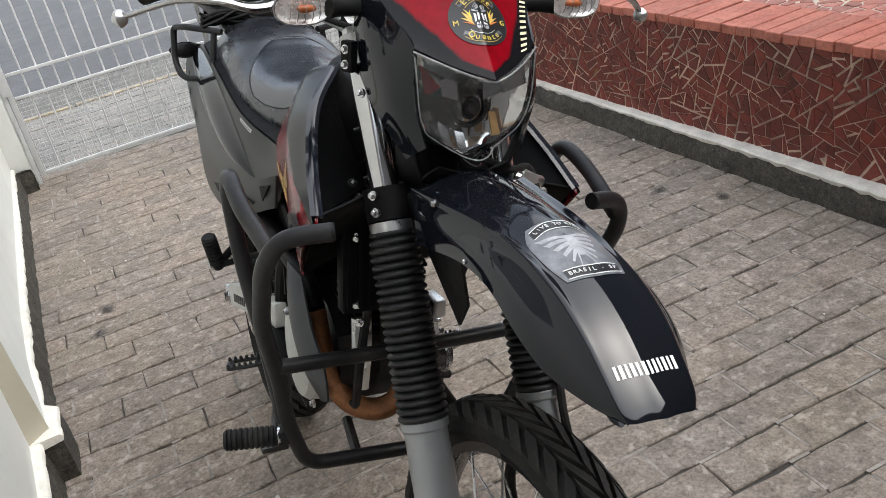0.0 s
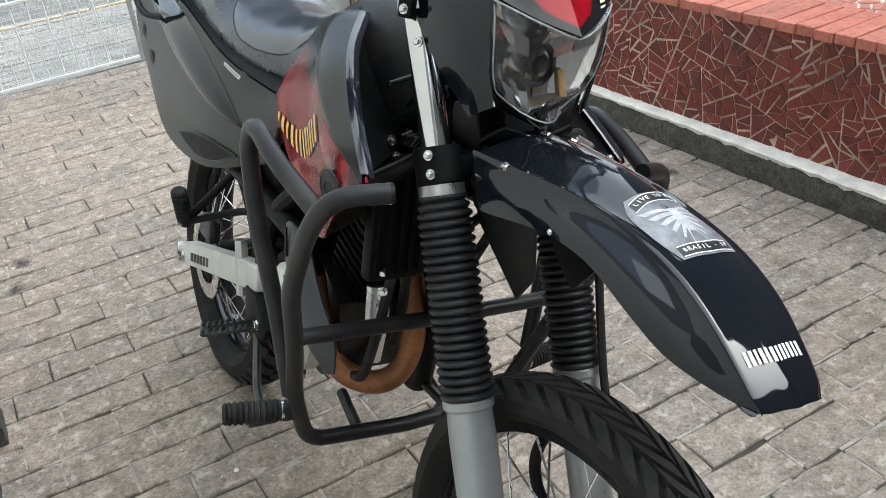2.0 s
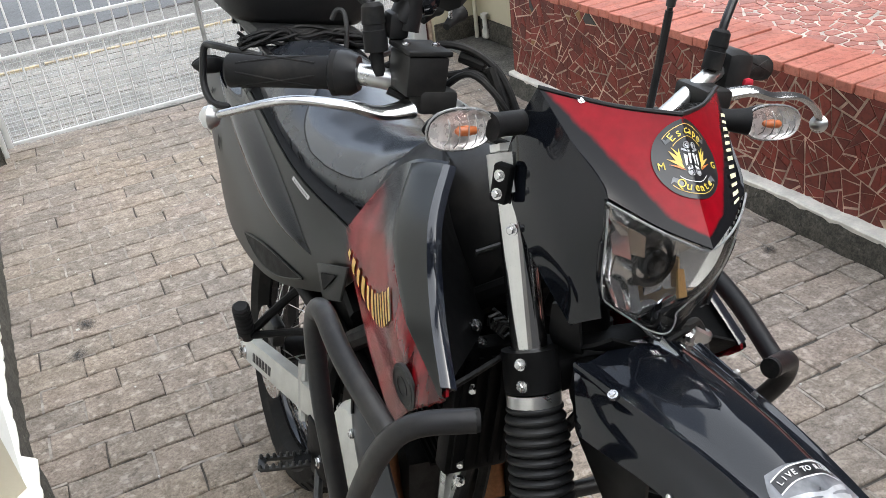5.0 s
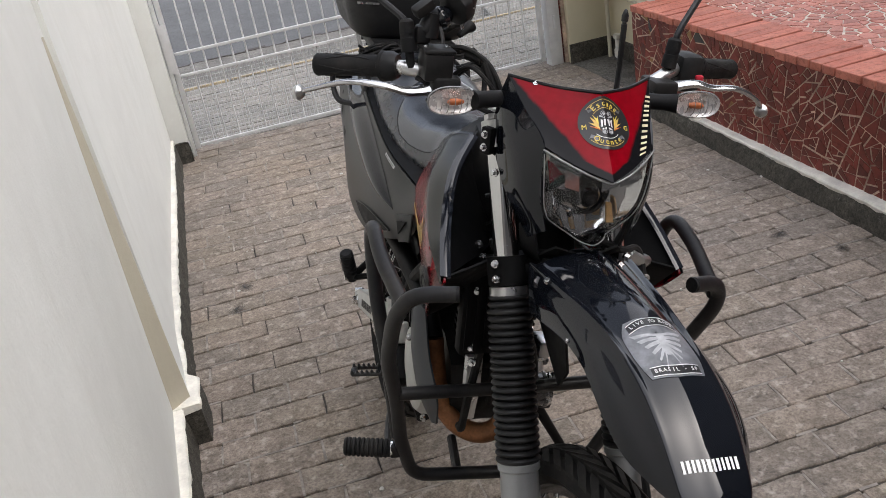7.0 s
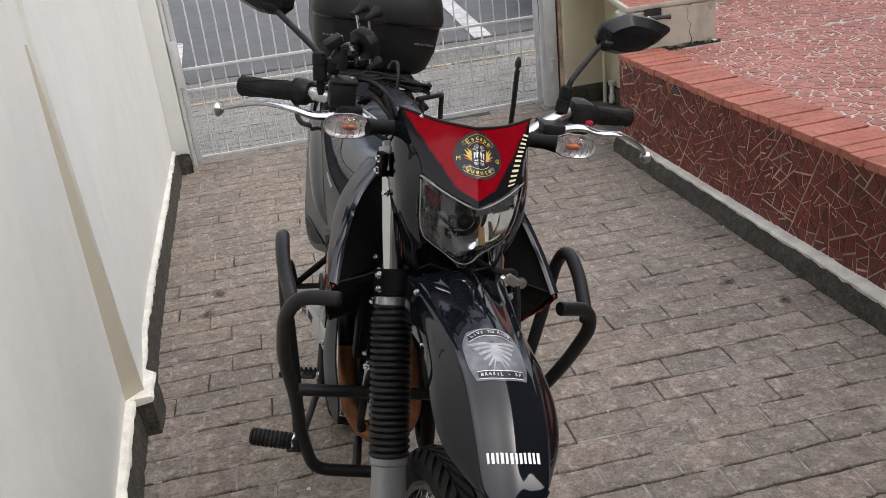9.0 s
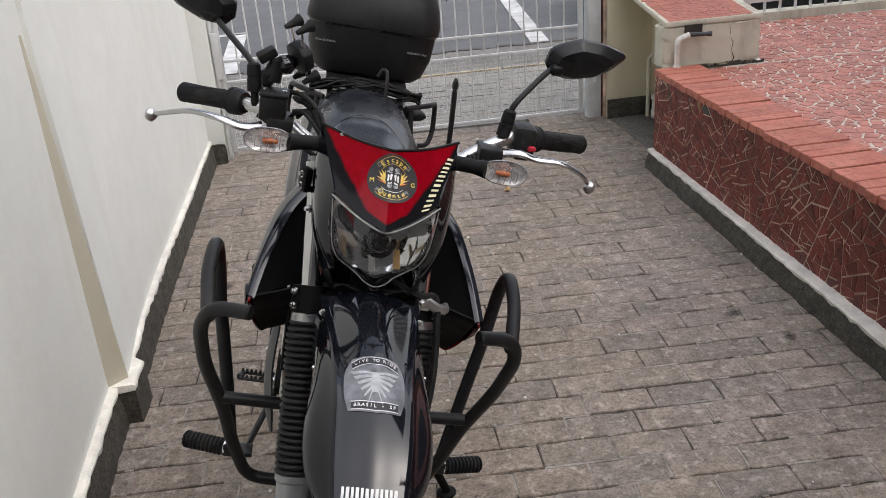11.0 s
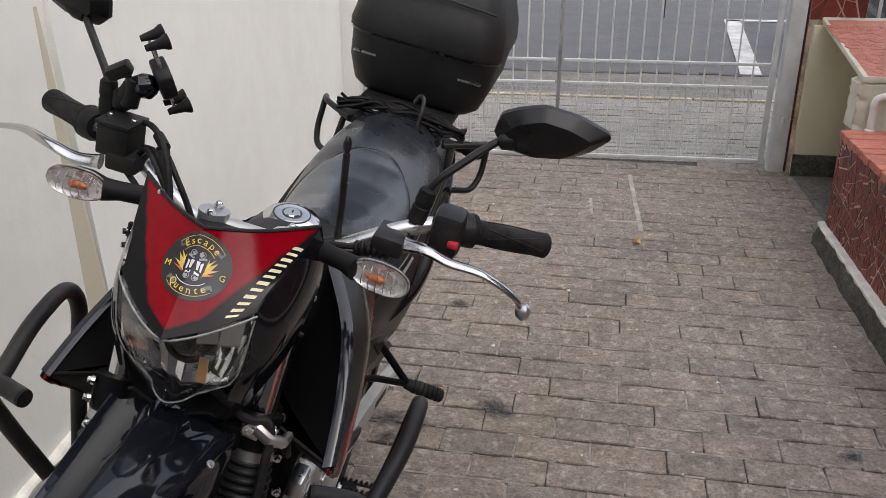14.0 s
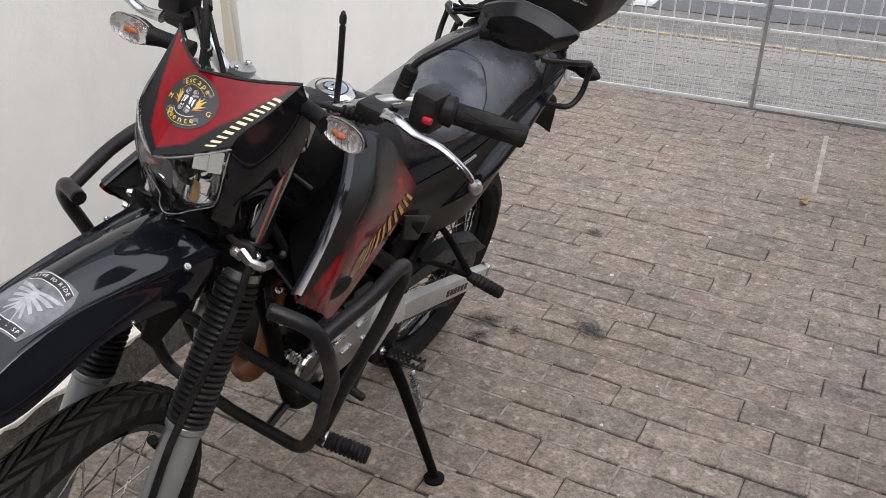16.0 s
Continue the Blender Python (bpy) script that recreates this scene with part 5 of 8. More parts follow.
# clear ribs along the lens's upper edge
for k in range(22):
    u = 0.05 + 0.9 * k / 21
    if abs(u - 0.5) > 0.02:
        p, q = lens_at(u, 0.015), lens_at(u, 0.045)
        part("brow_rib", tube([p + V(-0.004, 0, 0), q + V(-0.003, 0, 0)], 0.0007, 5), edge_glint, hl)
# dark rim and chin below the lens
part("lens_bezel", tube([lens_at(u, v, 0.000) for u, v in edge_uv], 0.0026, 8), black_gloss, hl, "thin dark lens edge")
# grey lines for the highlight along the lens's edge
rim_uv = [(0.025, 0.06 + 0.08 * k) for k in range(10)] + [(0.10 + 0.08 * k, 0.90) for k in range(11)] + [(0.975, 0.78 - 0.08 * k) for k in range(10)]
part("lens_rim", tube(glide([lens_at(u, v, 0.0004) for u, v in rim_uv], 2), 0.0010, 8), edge_glint, hl, "lens edge with its highlight as a grey line")
part("lens_rim", tube([lens_at(0.02 + 0.96 * k / 20, 0.012, 0.0008) for k in range(21)], 0.0013, 8), edge_glint, hl, "lens edge with its highlight as a grey line")
part("lens_apron", panel([[lens_at(u, v) + V(-0.016, 0, 0) for u in (0.06, 0.3, 0.5, 0.7, 0.94)] for v in (0.92, 0.95, 0.98)], 0.003, 3, (-0.5, 0, 1.0)), engine_black, hl)
chin = panel([[V(-0.272, -0.050, 0.968), V(-0.266, 0, 0.957), V(-0.272, 0.050, 0.968)], [V(-0.285, -0.062, 0.955), V(-0.276, 0, 0.945), V(-0.285, 0.062, 0.955)], [V(-0.315, -0.06, 0.935), V(-0.308, 0, 0.928), V(-0.315, 0.06, 0.935)]], 0.004, 4, (-0.4, 0, 1.0))
part("chin_cover", chin, engine_black, hl)
bolt((-0.285, 0, 0.945), (1, 0, -0.4), hl, 0.004, 0.003, "screw")

# cowl
def mirrored(half):
    """A row from the right edge to the left one; half: from the middle out."""
    return [V(q.x, -q.y, q.z) for q in half[:0:-1]] + half


top_row = mirrored([V(-0.303, 0, 1.194), V(-0.338, 0.056, 1.193), V(-0.386, 0.113, 1.198)])
mid_row = mirrored([V(-0.275, 0, 1.151), V(-0.299, 0.051, 1.153), V(-0.336, 0.099, 1.160)])
low_row = mirrored([V(-0.220, 0, 1.089), V(-0.247, 0.043, 1.102), V(-0.282, 0.084, 1.121)])


def straight_rows(rows, sub):
    """Splits rows at the middle so that the ridge stays sharp."""
    return [[r[i] for i in sub] for r in rows]


cowl = part("headlight_cowl", panel(straight_rows([top_row, mid_row, low_row], (2, 3, 4)), 0.003, 6, (-0.5, 0, 1.0)), cowl_paint, bike, "red and black painted headlight cowl")
part("cowl_half", panel(straight_rows([top_row, mid_row, low_row], (0, 1, 2)), 0.003, 6, (-0.5, 0, 1.0)), cowl_paint, cowl)
for s in (-1, 1):
    side = [[V(-0.386, 0.113 * s, 1.198), V(-0.404, 0.118 * s, 1.158), V(-0.420, 0.118 * s, 1.112)],
            [V(-0.336, 0.099 * s, 1.160), V(-0.365, 0.116 * s, 1.120), V(-0.402, 0.118 * s, 1.082)],
            [V(-0.282, 0.084 * s, 1.121), V(-0.322, 0.109 * s, 1.085), V(-0.372, 0.115 * s, 1.052)],
            [V(-0.280, 0.0845 * s, 1.060), V(-0.302, 0.101 * s, 1.040), V(-0.340, 0.108 * s, 1.022)],
            [V(-0.274, 0.069 * s, 0.995), V(-0.288, 0.078 * s, 0.985), V(-0.300, 0.085 * s, 0.975)]]
    part("cowl_side", panel(side, 0.003, 5, (-0.5, 0, 1.0)), black_gloss if s > 0 else fender_black, cowl)
    part("inner_cowl", panel([[V(-0.30, 0.08 * s, 1.0), V(-0.33, 0.09 * s, 0.985)], [V(-0.30, 0.07 * s, 0.96), V(-0.34, 0.08 * s, 0.945)], [V(-0.31, 0.055 * s, 0.93), V(-0.35, 0.06 * s, 0.915)]], 0.004, 4, (-0.5, 0, 0.95)), black_plastic, cowl)
part("fly_screen_lip", tube(glide(top_row[:3], 5) + glide(top_row[2:], 5)[1:], 0.0025, 6), black_plastic, cowl)
bolt((-0.357, -0.080, 1.193), (0.7, -0.4, 0.6), cowl, 0.0026, 0.002, "screw")


# round sticker on the cowl
cowl_l = skin([[r[2], r[3], r[4]] for r in (top_row, mid_row, low_row)])
cowl_r = skin([[r[2], r[1], r[0]] for r in (top_row, mid_row, low_row)])


plane_o, plane_r, plane_u = V(-0.280, 0.004, 1.156), V(0, 1, 0), V(-0.63, 0, 0.776).normalized()
plane_n = plane_r.cross(plane_u)
relief_pts = []
for fn in (cowl_l, cowl_r):
    for i in range(25):
        for j in range(33):
            d = fn(i / 24, j / 32, 0, V(-0.5, 0, 1.0)) - plane_o
            relief_pts.append((d.dot(plane_r), d.dot(plane_u), d.dot(plane_n)))
relief_pts = np.array(relief_pts)


def on_cowl(p, q, lift=0.0):
    """A place on the cowl seen square on: p metres to the left, q metres down from the sticker's middle."""
    d2 = (relief_pts[:, 0] - p) ** 2 + (relief_pts[:, 1] + q) ** 2
    near_i = np.argpartition(d2, 5)[:5]
    w = 1 / (d2[near_i] + 1e-7)
    h = float((w * relief_pts[near_i, 2]).sum() / w.sum())
    return plane_o + plane_r * p - plane_u * q + plane_n * (h + lift)


def disc_on(r0, r1, a0, a1, lift, n=40, rings=5):
    bm = bmesh.new()
    rows = []
    for k in range(rings + 1):
        r = r0 + (r1 - r0) * k / rings
        rows.append([bm.verts.new(on_cowl(r * math.cos(t), -r * math.sin(t), lift)) for t in [radians(a0 + (a1 - a0) * j / n) for j in range(n + 1)]])
    for a, b in zip(rows, rows[1:]):
        for j in range(n):
            bm.faces.new((a[j], a[j + 1], b[j + 1], b[j]))
    return bm


gold_bright = surf("bright_gold_decal", (0.78, 0.60, 0.10), 0.4, 0, 0.1, 40, 300, 0)
badge = part("round_sticker", disc_on(0.0005, 0.0400, 0, 360, 0.0012), sticker_black, bike, "round black sticker with gold banners and flames")
for r0, a0, a1, mt in ((0.0225, 40, 140, gold_vinyl), (0.0345, 40, 140, gold_vinyl), (0.0225, 222, 318, white_vinyl), (0.0345, 222, 318, gold_vinyl)):
    part("banner_line", disc_on(r0, r0 + 0.0007, a0, a1, 0.0017, 16, 1), mt, badge)


def on_badge(x, y, turn, lift=0.0019):
    """A pose on the sticker at x, y, turned by degrees."""
    o = on_cowl(x, -y, lift)
    ex = on_cowl(x + 0.003, -y, lift) - on_cowl(x - 0.003, -y, lift)
    ey = on_cowl(x, -y - 0.003, lift) - on_cowl(x, -y + 0.003, lift)
    return facing(o, ex, ey) @ pose(0, 0, 0, 0, 0, turn)


for text, mid_a, flip, step in (("Escape", 90, 1, 15), ("Quente", 270, -1, 15)):
    for i, ch in enumerate(text):
        deg = mid_a - flip * (i - (len(text) - 1) / 2) * step
        words(ch, 0.0120, on_badge(0.0288 * math.cos(radians(deg)), 0.0288 * math.sin(radians(deg)), deg - 90 * flip), gold_bright, badge)
for ch, x in (("M", -0.0325), ("G", 0.0325)):
    words(ch, 0.0105, on_badge(x, -0.004, 0), gold_bright, badge)


def badge_shape(pts, mat, name, label, lift=0.0018):
    """A flat piece of the sticker's picture, from points in millimetres round its middle."""
    bm = bmesh.new()
    bm.faces.new([bm.verts.new(on_cowl(x * 0.001, -y * 0.001, lift)) for x, y in pts])
    return part(name, bm, mat, badge, label, smooth=False)


for s in (-1, 1):
    # ribbon tails, bars and rings of the machine in the middle, flames on both sides
    for pts in (((17, 26), (23, 21), (27, 24), (24, 17), (20, 19), (16, 22)), ((17, -26), (24, -20), (28, -22), (24, -15), (19, -18), (15, -22))):
        badge_shape([(s * x, y) for x, y in pts], sticker_grey, "ribbon_tail", "pale ribbon end")
    for pts in (((1, 15), (4, 17), (7, 14), (4, 11)), ((2, 9), (10, 12), (11, 10), (3, 7)), ((1, 6), (5, 6), (5, -4), (3, -4)), ((6, 4), (9, 6), (9, -6), (7, -5)), ((2, -6), (8, -8), (8, -10), (2, -9)), ((4, -11), (9, -12), (6, -16), (3, -14))):
        badge_shape([(s * x, y) for x, y in pts], steel_grey if pts[0][1] % 2 else white_vinyl, "emblem_shape", "pale grey emblem shape")
    for k, pts in enumerate((((11, -9), (26, 3), (18, 0), (23, 11), (14, 3)), ((12, -3), (20, 14), (14, 7), (13, 12)), ((10, -11), (25, -3), (15, -6)))):
        badge_shape([(s * x, y) for x, y in pts], (gold_vinyl, gold_bright, orange_lens)[k], "emblem_flame", "yellow flame shape", 0.0020 + 0.0002 * k)
    for cx, cy, rr in ((5, 14, 3.2), (5, -13, 3.4)):
        ring_pts = [radians(360 * j / 14) for j in range(15)]
        part("emblem_ring", tube([on_cowl((s * cx + rr * math.cos(a)) * 0.001, -(cy + rr * math.sin(a)) * 0.001, 0.0021) for a in ring_pts], 0.0004, 5), steel_grey, badge, "pale ring")
# slanted mark beside the sticker, in place of the model lettering
cowl_skin = cowl_l
bars_on("lettering_bar", cowl_skin, (0.60, 0.90), (0.85, 0.24), (0.112, 0.104), 6, 0.0016, cream_vinyl, cowl, 0.55, 0.2)

# indicators
def indicator(name, at, stalk_from, s, lean=0.0, tail=False):
    out = V(0.12, s, 0.0 + lean).normalized()
    ind = part(name, tube([stalk_from, V(*stalk_from).lerp(V(*at), 0.5), V(*at) - out * 0.030], [0.013, 0.0125, 0.0155], 14), rubber, bike, "black rubber indicator stalk with its lamp")
    fw = V(-1 if tail else 1, 0, 0)
    up = V(0, 0, 1)
    K = 0.9

    def shell(spans, turn_r, back, fore, shift):
        """A pointed oval body, as rings across the lamp."""
        rings = []
        for t, k in spans:
            c = V(*at) + out * t * K + fw * shift
            rings.append([c + (up * math.sin(a) * turn_r + fw * (fore if math.cos(a) > 0 else back) * math.cos(a)) * k * K for a in [2 * math.pi * j / 22 for j in range(22)]])
        return loft(rings)

    spans = ((-0.042, 0.25), (-0.034, 0.7), (-0.015, 0.97), (0.005, 1.0), (0.025, 0.82), (0.038, 0.45), (0.045, 0.08))
    part("housing", shell(spans, 0.0212, 0.019, 0.0, -0.0050), black_plastic, ind)
    ln = part("lens", shell(spans, 0.0235, 0.005, 0.021, 0.001), black_plastic if tail else lamp_lens, ind, "smoked lens" if tail else "clear indicator lens")
    if not tail:
        ln.visible_shadow = False
        part("orange_bulb", lathe(V(*at) + fw * 0.0065 - out * 0.002, out, [(-0.014, 0.002), (-0.011, 0.004), (-0.002, 0.0052), (0.007, 0.0048), (0.011, 0.002)], 14), amber_dark, ind, "orange bulb")
        rim = [(0.001 + 0.041 * math.copysign(abs(math.cos(a)) ** 0.85, math.cos(a)), 0.0222 * math.copysign(abs(math.sin(a)) ** 0.85, math.sin(a))) for a in [2 * math.pi * j / 32 for j in range(32)]]
        bowl_rings = []
        for deep, k in ((0.0035, 0.99), (0.0005, 0.90), (-0.0015, 0.72), (-0.0030, 0.45), (-0.0036, 0.06)):
            bowl_rings.append([V(*at) + fw * deep + out * t * K * k + up * h * K * k for t, h in rim])
        part("lamp_reflector", loft(bowl_rings, False), silver_lamp, ind, "silvered lamp bowl", sharp=50)
        for k in range(5):
            t = -0.022 + 0.011 * k
            tall = 0.0185 * (1 - (t / 0.044) ** 2)
            part("lens_rib", tube([V(*at) + out * t * K + up * tall * q * K + fw * (0.0045 + 0.0135 * math.sqrt(max(0, 1 - q * q * 0.92)) * (1 - (t / 0.05) ** 2)) for q in (-1, -0.6, 0, 0.6, 1)], 0.0006, 5), edge_glint, ind)
        # the lens edge's highlight, as a grey line
        part("lens_edge", tube([V(*at) + out * t * K * 1.02 + up * h * K * 1.04 + fw * 0.001 for t, h in rim + rim[:1]], 0.0012, 6), edge_glint, ind)
    return ind


for s in (-1, 1):
    indicator("front_indicator", (-0.377, 0.197 * s, 1.160), V(-0.405, 0.10 * s, 1.158), s)
    indicator("rear_indicator", (-1.66, 0.165 * s, 0.905), V(-1.66, 0.05 * s, 0.90), s, tail=True)

# handlebar
bar_half = [V(-0.588, 0.372, 1.171), V(-0.525, 0.250, 1.186), V(-0.497, 0.190, 1.172), V(-0.470, 0.095, 1.118), V(-0.465, 0.05, 1.112)]
right_half = [V(-0.465, -0.05, 1.112), V(-0.470, -0.095, 1.118), V(-0.497, -0.190, 1.166), V(-0.524, -0.262, 1.176), V(-0.585, -0.354, 1.162)]
line = glide(bar_half, 6) + glide(right_half, 6)
handlebar = part("handlebar", tube(line, 0.0115, 14), alu_satin, bike, "bare aluminium handlebar")
part("bar_pad", tube([V(-0.468, -0.05, 1.113), V(-0.468, 0.05, 1.113)], 0.0145, 12), cast_alu, handlebar)
for s in (-1, 1):
    riser = part("bar_riser", tube([V(-0.462, 0.052 * s, 1.095), V(-0.465, 0.052 * s, 1.135)], 0.021, 14), cast_alu, bike)
    for dx in (-0.014, 0.014):
        bolt((-0.465 + dx, 0.052 * s, 1.135), (0, 0, 1), riser, 0.0045)
    d = (V(-0.598, 0.392 * s, 1.170) - V(-0.525, 0.25 * s, 1.186)).normalized()
    g0 = V(-0.539, 0.276 * s, 1.182)
    if s < 0:
        g0, d = V(-0.527, -0.268, 1.175), V(-0.071, -0.106, -0.016).normalized()
    prof = [(0, 0.013), (0.0, 0.024), (0.006, 0.024), (0.007, 0.0178), (0.016, 0.0172), (0.060, 0.0168), (0.100, 0.0172), (0.112, 0.0178), (0.118, 0.0182), (0.1205, 0.0165), (0.121, 0.008)]
    grip = part("grip", lathe(g0, d, prof, 22), rubber, handlebar, "black rubber handlebar grip")
    ga = V(0, 0, 1).cross(d).normalized()
    gb = d.cross(ga)
    for k in range(8):
        swirl = []
        for j in range(9):
            a = 2 * math.pi * k / 8 + (0.9 * j / 8 if k % 2 else -0.9 * j / 8)
            swirl.append(g0 + d * (0.022 + 0.085 * j / 8) + (ga * math.cos(a) + gb * math.sin(a)) * 0.0168)
        part("grip_ridge", tube(swirl, 0.0013, 6), rubber, grip)
    # lever with its ball end
    lv = [V(-0.470, 0.205, 1.166), V(-0.458, 0.236, 1.174), V(-0.455, 0.268, 1.168), V(-0.452, 0.313, 1.168), V(-0.458, 0.357, 1.149), V(-0.464, 0.376, 1.128)]
    if s < 0:
        lv = [V(-0.462, -0.215, 1.155), V(-0.455, -0.248, 1.153), V(-0.455, -0.287, 1.162), V(-0.475, -0.337, 1.161), V(-0.498, -0.388, 1.143), V(-0.505, -0.405, 1.136)]
    fine = glide(lv, 5)
    m = len(fine)
    rad = [0.0165 - 0.011 * (k / (m - 1)) ** 0.5 for k in range(m)]
    lever = part("lever", tube(fine, rad, 12, flat=0.6), lever_alu, bike, "silver brake lever" if s < 0 else "silver clutch lever")
    tip = lv[-1]
    part("lever_ball", lathe(tip - d * 0.006, d, [(-0.004, 0.003), (-0.001, 0.0085), (0.005, 0.0122), (0.011, 0.0105), (0.016, 0.004)], 16), alu_satin, lever)
    part("lever_perch", box((-0.512, 0.185 * s - 0.022, 1.150), (-0.452, 0.185 * s + 0.022, 1.176), None, 0.006), black_plastic, handlebar)
    sw = part("switch_housing", tube([g0 - d * 0.022, g0 - d * 0.012, g0 + d * 0.006, g0 + d * 0.008], [0.018, 0.0235, 0.0235, 0.020], 16), black_plastic, bike)
    if s > 0:
        part("switch_block", box((-0.550, 0.228, 1.148), (-0.494, 0.272, 1.212), None, 0.012), black_plastic, sw)
    if s > 0:
        part("red_switch", box((-0.500, 0.256, 1.170), (-0.489, 0.271, 1.180), None, 0.003), red_button, sw, "small red switch")
    # mirrors
    if s > 0:
        stem = [V(-0.500, 0.204, 1.165), V(-0.506, 0.214, 1.236), V(-0.512, 0.222, 1.252), V(-0.550, 0.270, 1.300), V(-0.560, 0.285, 1.312)]
        cen, outv, upv = V(-0.566, 0.345, 1.337), V(-0.06, 1.0, 0.19), V(0.25, -0.1, 1.0)
    else:
        stem = [V(-0.505, -0.232, 1.178), V(-0.515, -0.241, 1.242), V(-0.521, -0.247, 1.252), V(-0.574, -0.311, 1.298), V(-0.581, -0.318, 1.304)]
        cen, outv, upv = V(-0.590, -0.356, 1.339), V(-0.06, -1.0, 0.40), V(0.25, 0.38, 1.0)
    mir = part("mirror", tube(rounded(stem, 0.02), 0.0055, 10), guard_paint, bike, "black wing-shaped rear view mirror")
    part("mirror_boot", lathe(stem[0], stem[1] - stem[0], [(0, 0.007), (0.024, 0.007), (0.025, 0.0125), (0.046, 0.0125), (0.047, 0.0115), (0.052, 0.0115), (0.053, 0.0125), (0.070, 0.0115), (0.074, 0.008)], 16), rubber, mir)
    o = outv.normalized()
    n = o.cross(upv).normalized()
    if n.x < 0:
        n = -n
    u = n.cross(o).normalized()
    if u.z < 0:
        u = -u
    kite = [(-0.076, -0.004), (-0.068, 0.022), (-0.045, 0.031), (-0.012, 0.038), (0.034, 0.026), (0.074, 0.006), (0.076, -0.002), (0.050, -0.024), (0.022, -0.037), (-0.028, -0.039), (-0.066, -0.026)]
    outline = [(q.x, q.y) for q in rounded([V(a, b, 0) for a, b in kite + kite[:1]], 0.006, 2)][:-1]
    rings = []
    for depth, k in ((-0.012, 0.94), (-0.007, 1.0), (0.001, 1.0), (0.017, 0.70), (0.0215, 0.40), (0.022, 0.04)):
        rings.append([cen + o * (p * k - 0.012 * (1 - k)) + u * (q * k - 0.006 * (1 - k)) + n * depth for p, q in outline])
    part("mirror_shell", loft(rings), mirror_plastic, mir, sharp=14)
    part("mirror_socket", lathe(stem[-1], outv, [(-0.004, 0.004), (0.0, 0.011), (0.012, 0.014), (0.026, 0.012), (0.034, 0.004)], 14), black_plastic, mir)
    part("mirror_pane", plate([cen + o * p * 0.9 + u * q * 0.9 - n * 0.0125 for p, q in outline], n * -0.001), mirror_glass, mir, "mirror glass", smooth=False)
part("mirror_knuckle", lathe((-0.556, 0.280, 1.310), (0, 1, 0.2), [(0, 0.006), (0.006, 0.012), (0.02, 0.012), (0.026, 0.006)], 12), black_plastic, bpy.data.objects["mirror"])
# brake fluid box
res = part("brake_reservoir", box((-0.507, -0.222, 1.168), (-0.454, -0.177, 1.210), None, 0.004), black_plastic, bike, "square black brake fluid reservoir")
part("reservoir_lid", box((-0.508, -0.224, 1.210), (-0.452, -0.175, 1.216), None, 0.002), black_plastic, res)
for y in (-0.216, -0.183):
    bolt((-0.48, y, 1.216), (0, 0, 1), res, 0.003, 0.002, "screw")
# clutch cable boot and cables
prof = []
for k in range(6):
    prof += [(0.008 * k, 0.006), (0.008 * k + 0.003, 0.0095), (0.008 * k + 0.006, 0.0095), (0.008 * k + 0.0075, 0.006)]
part("cable_boot", lathe((-0.462, 0.19, 1.152), (0.15, -1, -0.05), prof, 14), rubber, handlebar)
cables = [
    [(-0.455, 0.145, 1.150), (-0.43, 0.08, 1.145), (-0.40, 0.02, 1.12), (-0.42, -0.02, 1.0), (-0.47, -0.02, 0.85)],
    [(-0.48, -0.165, 1.185), (-0.462, -0.14, 1.19), (-0.445, -0.115, 1.165), (-0.42, -0.095, 1.12), (-0.40, -0.06, 1.06)],
    [(-0.515, -0.235, 1.178), (-0.49, -0.17, 1.215), (-0.455, -0.125, 1.20), (-0.43, -0.10, 1.15), (-0.41, -0.085, 1.10)],
    [(-0.495, -0.225, 1.165), (-0.44, -0.14, 1.135), (-0.41, -0.09, 1.11), (-0.44, -0.03, 1.02)],
    [(-0.50, 0.235, 1.16), (-0.46, 0.14, 1.135), (-0.42, 0.09, 1.12), (-0.43, 0.03, 1.03)],
    [(-0.40, -0.07, 1.07), (-0.36, -0.05, 1.0), (-0.32, 0.07, 0.945), (-0.325, 0.112, 0.938), (-0.304, 0.121, 0.894), (-0.284, 0.124, 0.848), (-0.262, 0.124, 0.803), (-0.226, 0.117, 0.722), (-0.180, 0.113, 0.620), (-0.135, 0.122, 0.530), (-0.105, 0.116, 0.455), (-0.15, 0.095, 0.40)],
]
for k, c in enumerate(cables):
    part("cable", tube(glide(c, 7), 0.0062 if k == 5 else 0.0042, 8), rubber, bike, "black rubber brake hose" if k == 5 else "")
clip = part("hose_clip", plate([(-0.322, 0.078, 0.940), (-0.322, 0.100, 0.938), (-0.318, 0.100, 0.916), (-0.318, 0.078, 0.918)], (0.006, 0.004, 0.0), 0.002), alu_satin, bike, "pale metal hose clip")
bolt((-0.314, 0.091, 0.930), (1, 0.3, 0.1), clip, 0.006)
part("clip_band", tube([V(-0.318, 0.098, 0.932), V(-0.316, 0.118, 0.922), V(-0.328, 0.134, 0.915), V(-0.345, 0.134, 0.912)], 0.007, 8, flat=1.4), alu_satin, clip, "pale band round the hose")
for k, c in enumerate(([(-0.458, -0.128, 1.20), (-0.44, -0.108, 1.15)], [(-0.485, -0.15, 1.205), (-0.465, -0.13, 1.20)])):
    part("cable_sleeve", tube(c, 0.0075, 10), rubber, bike)
for s, y in ((-1, -0.115), (1, 0.115)):
    part("cable_tie", tube([V(-0.476, y - 0.004, 1.125), V(-0.476, y + 0.004, 1.130)], 0.0135, 12), rubber, handlebar)

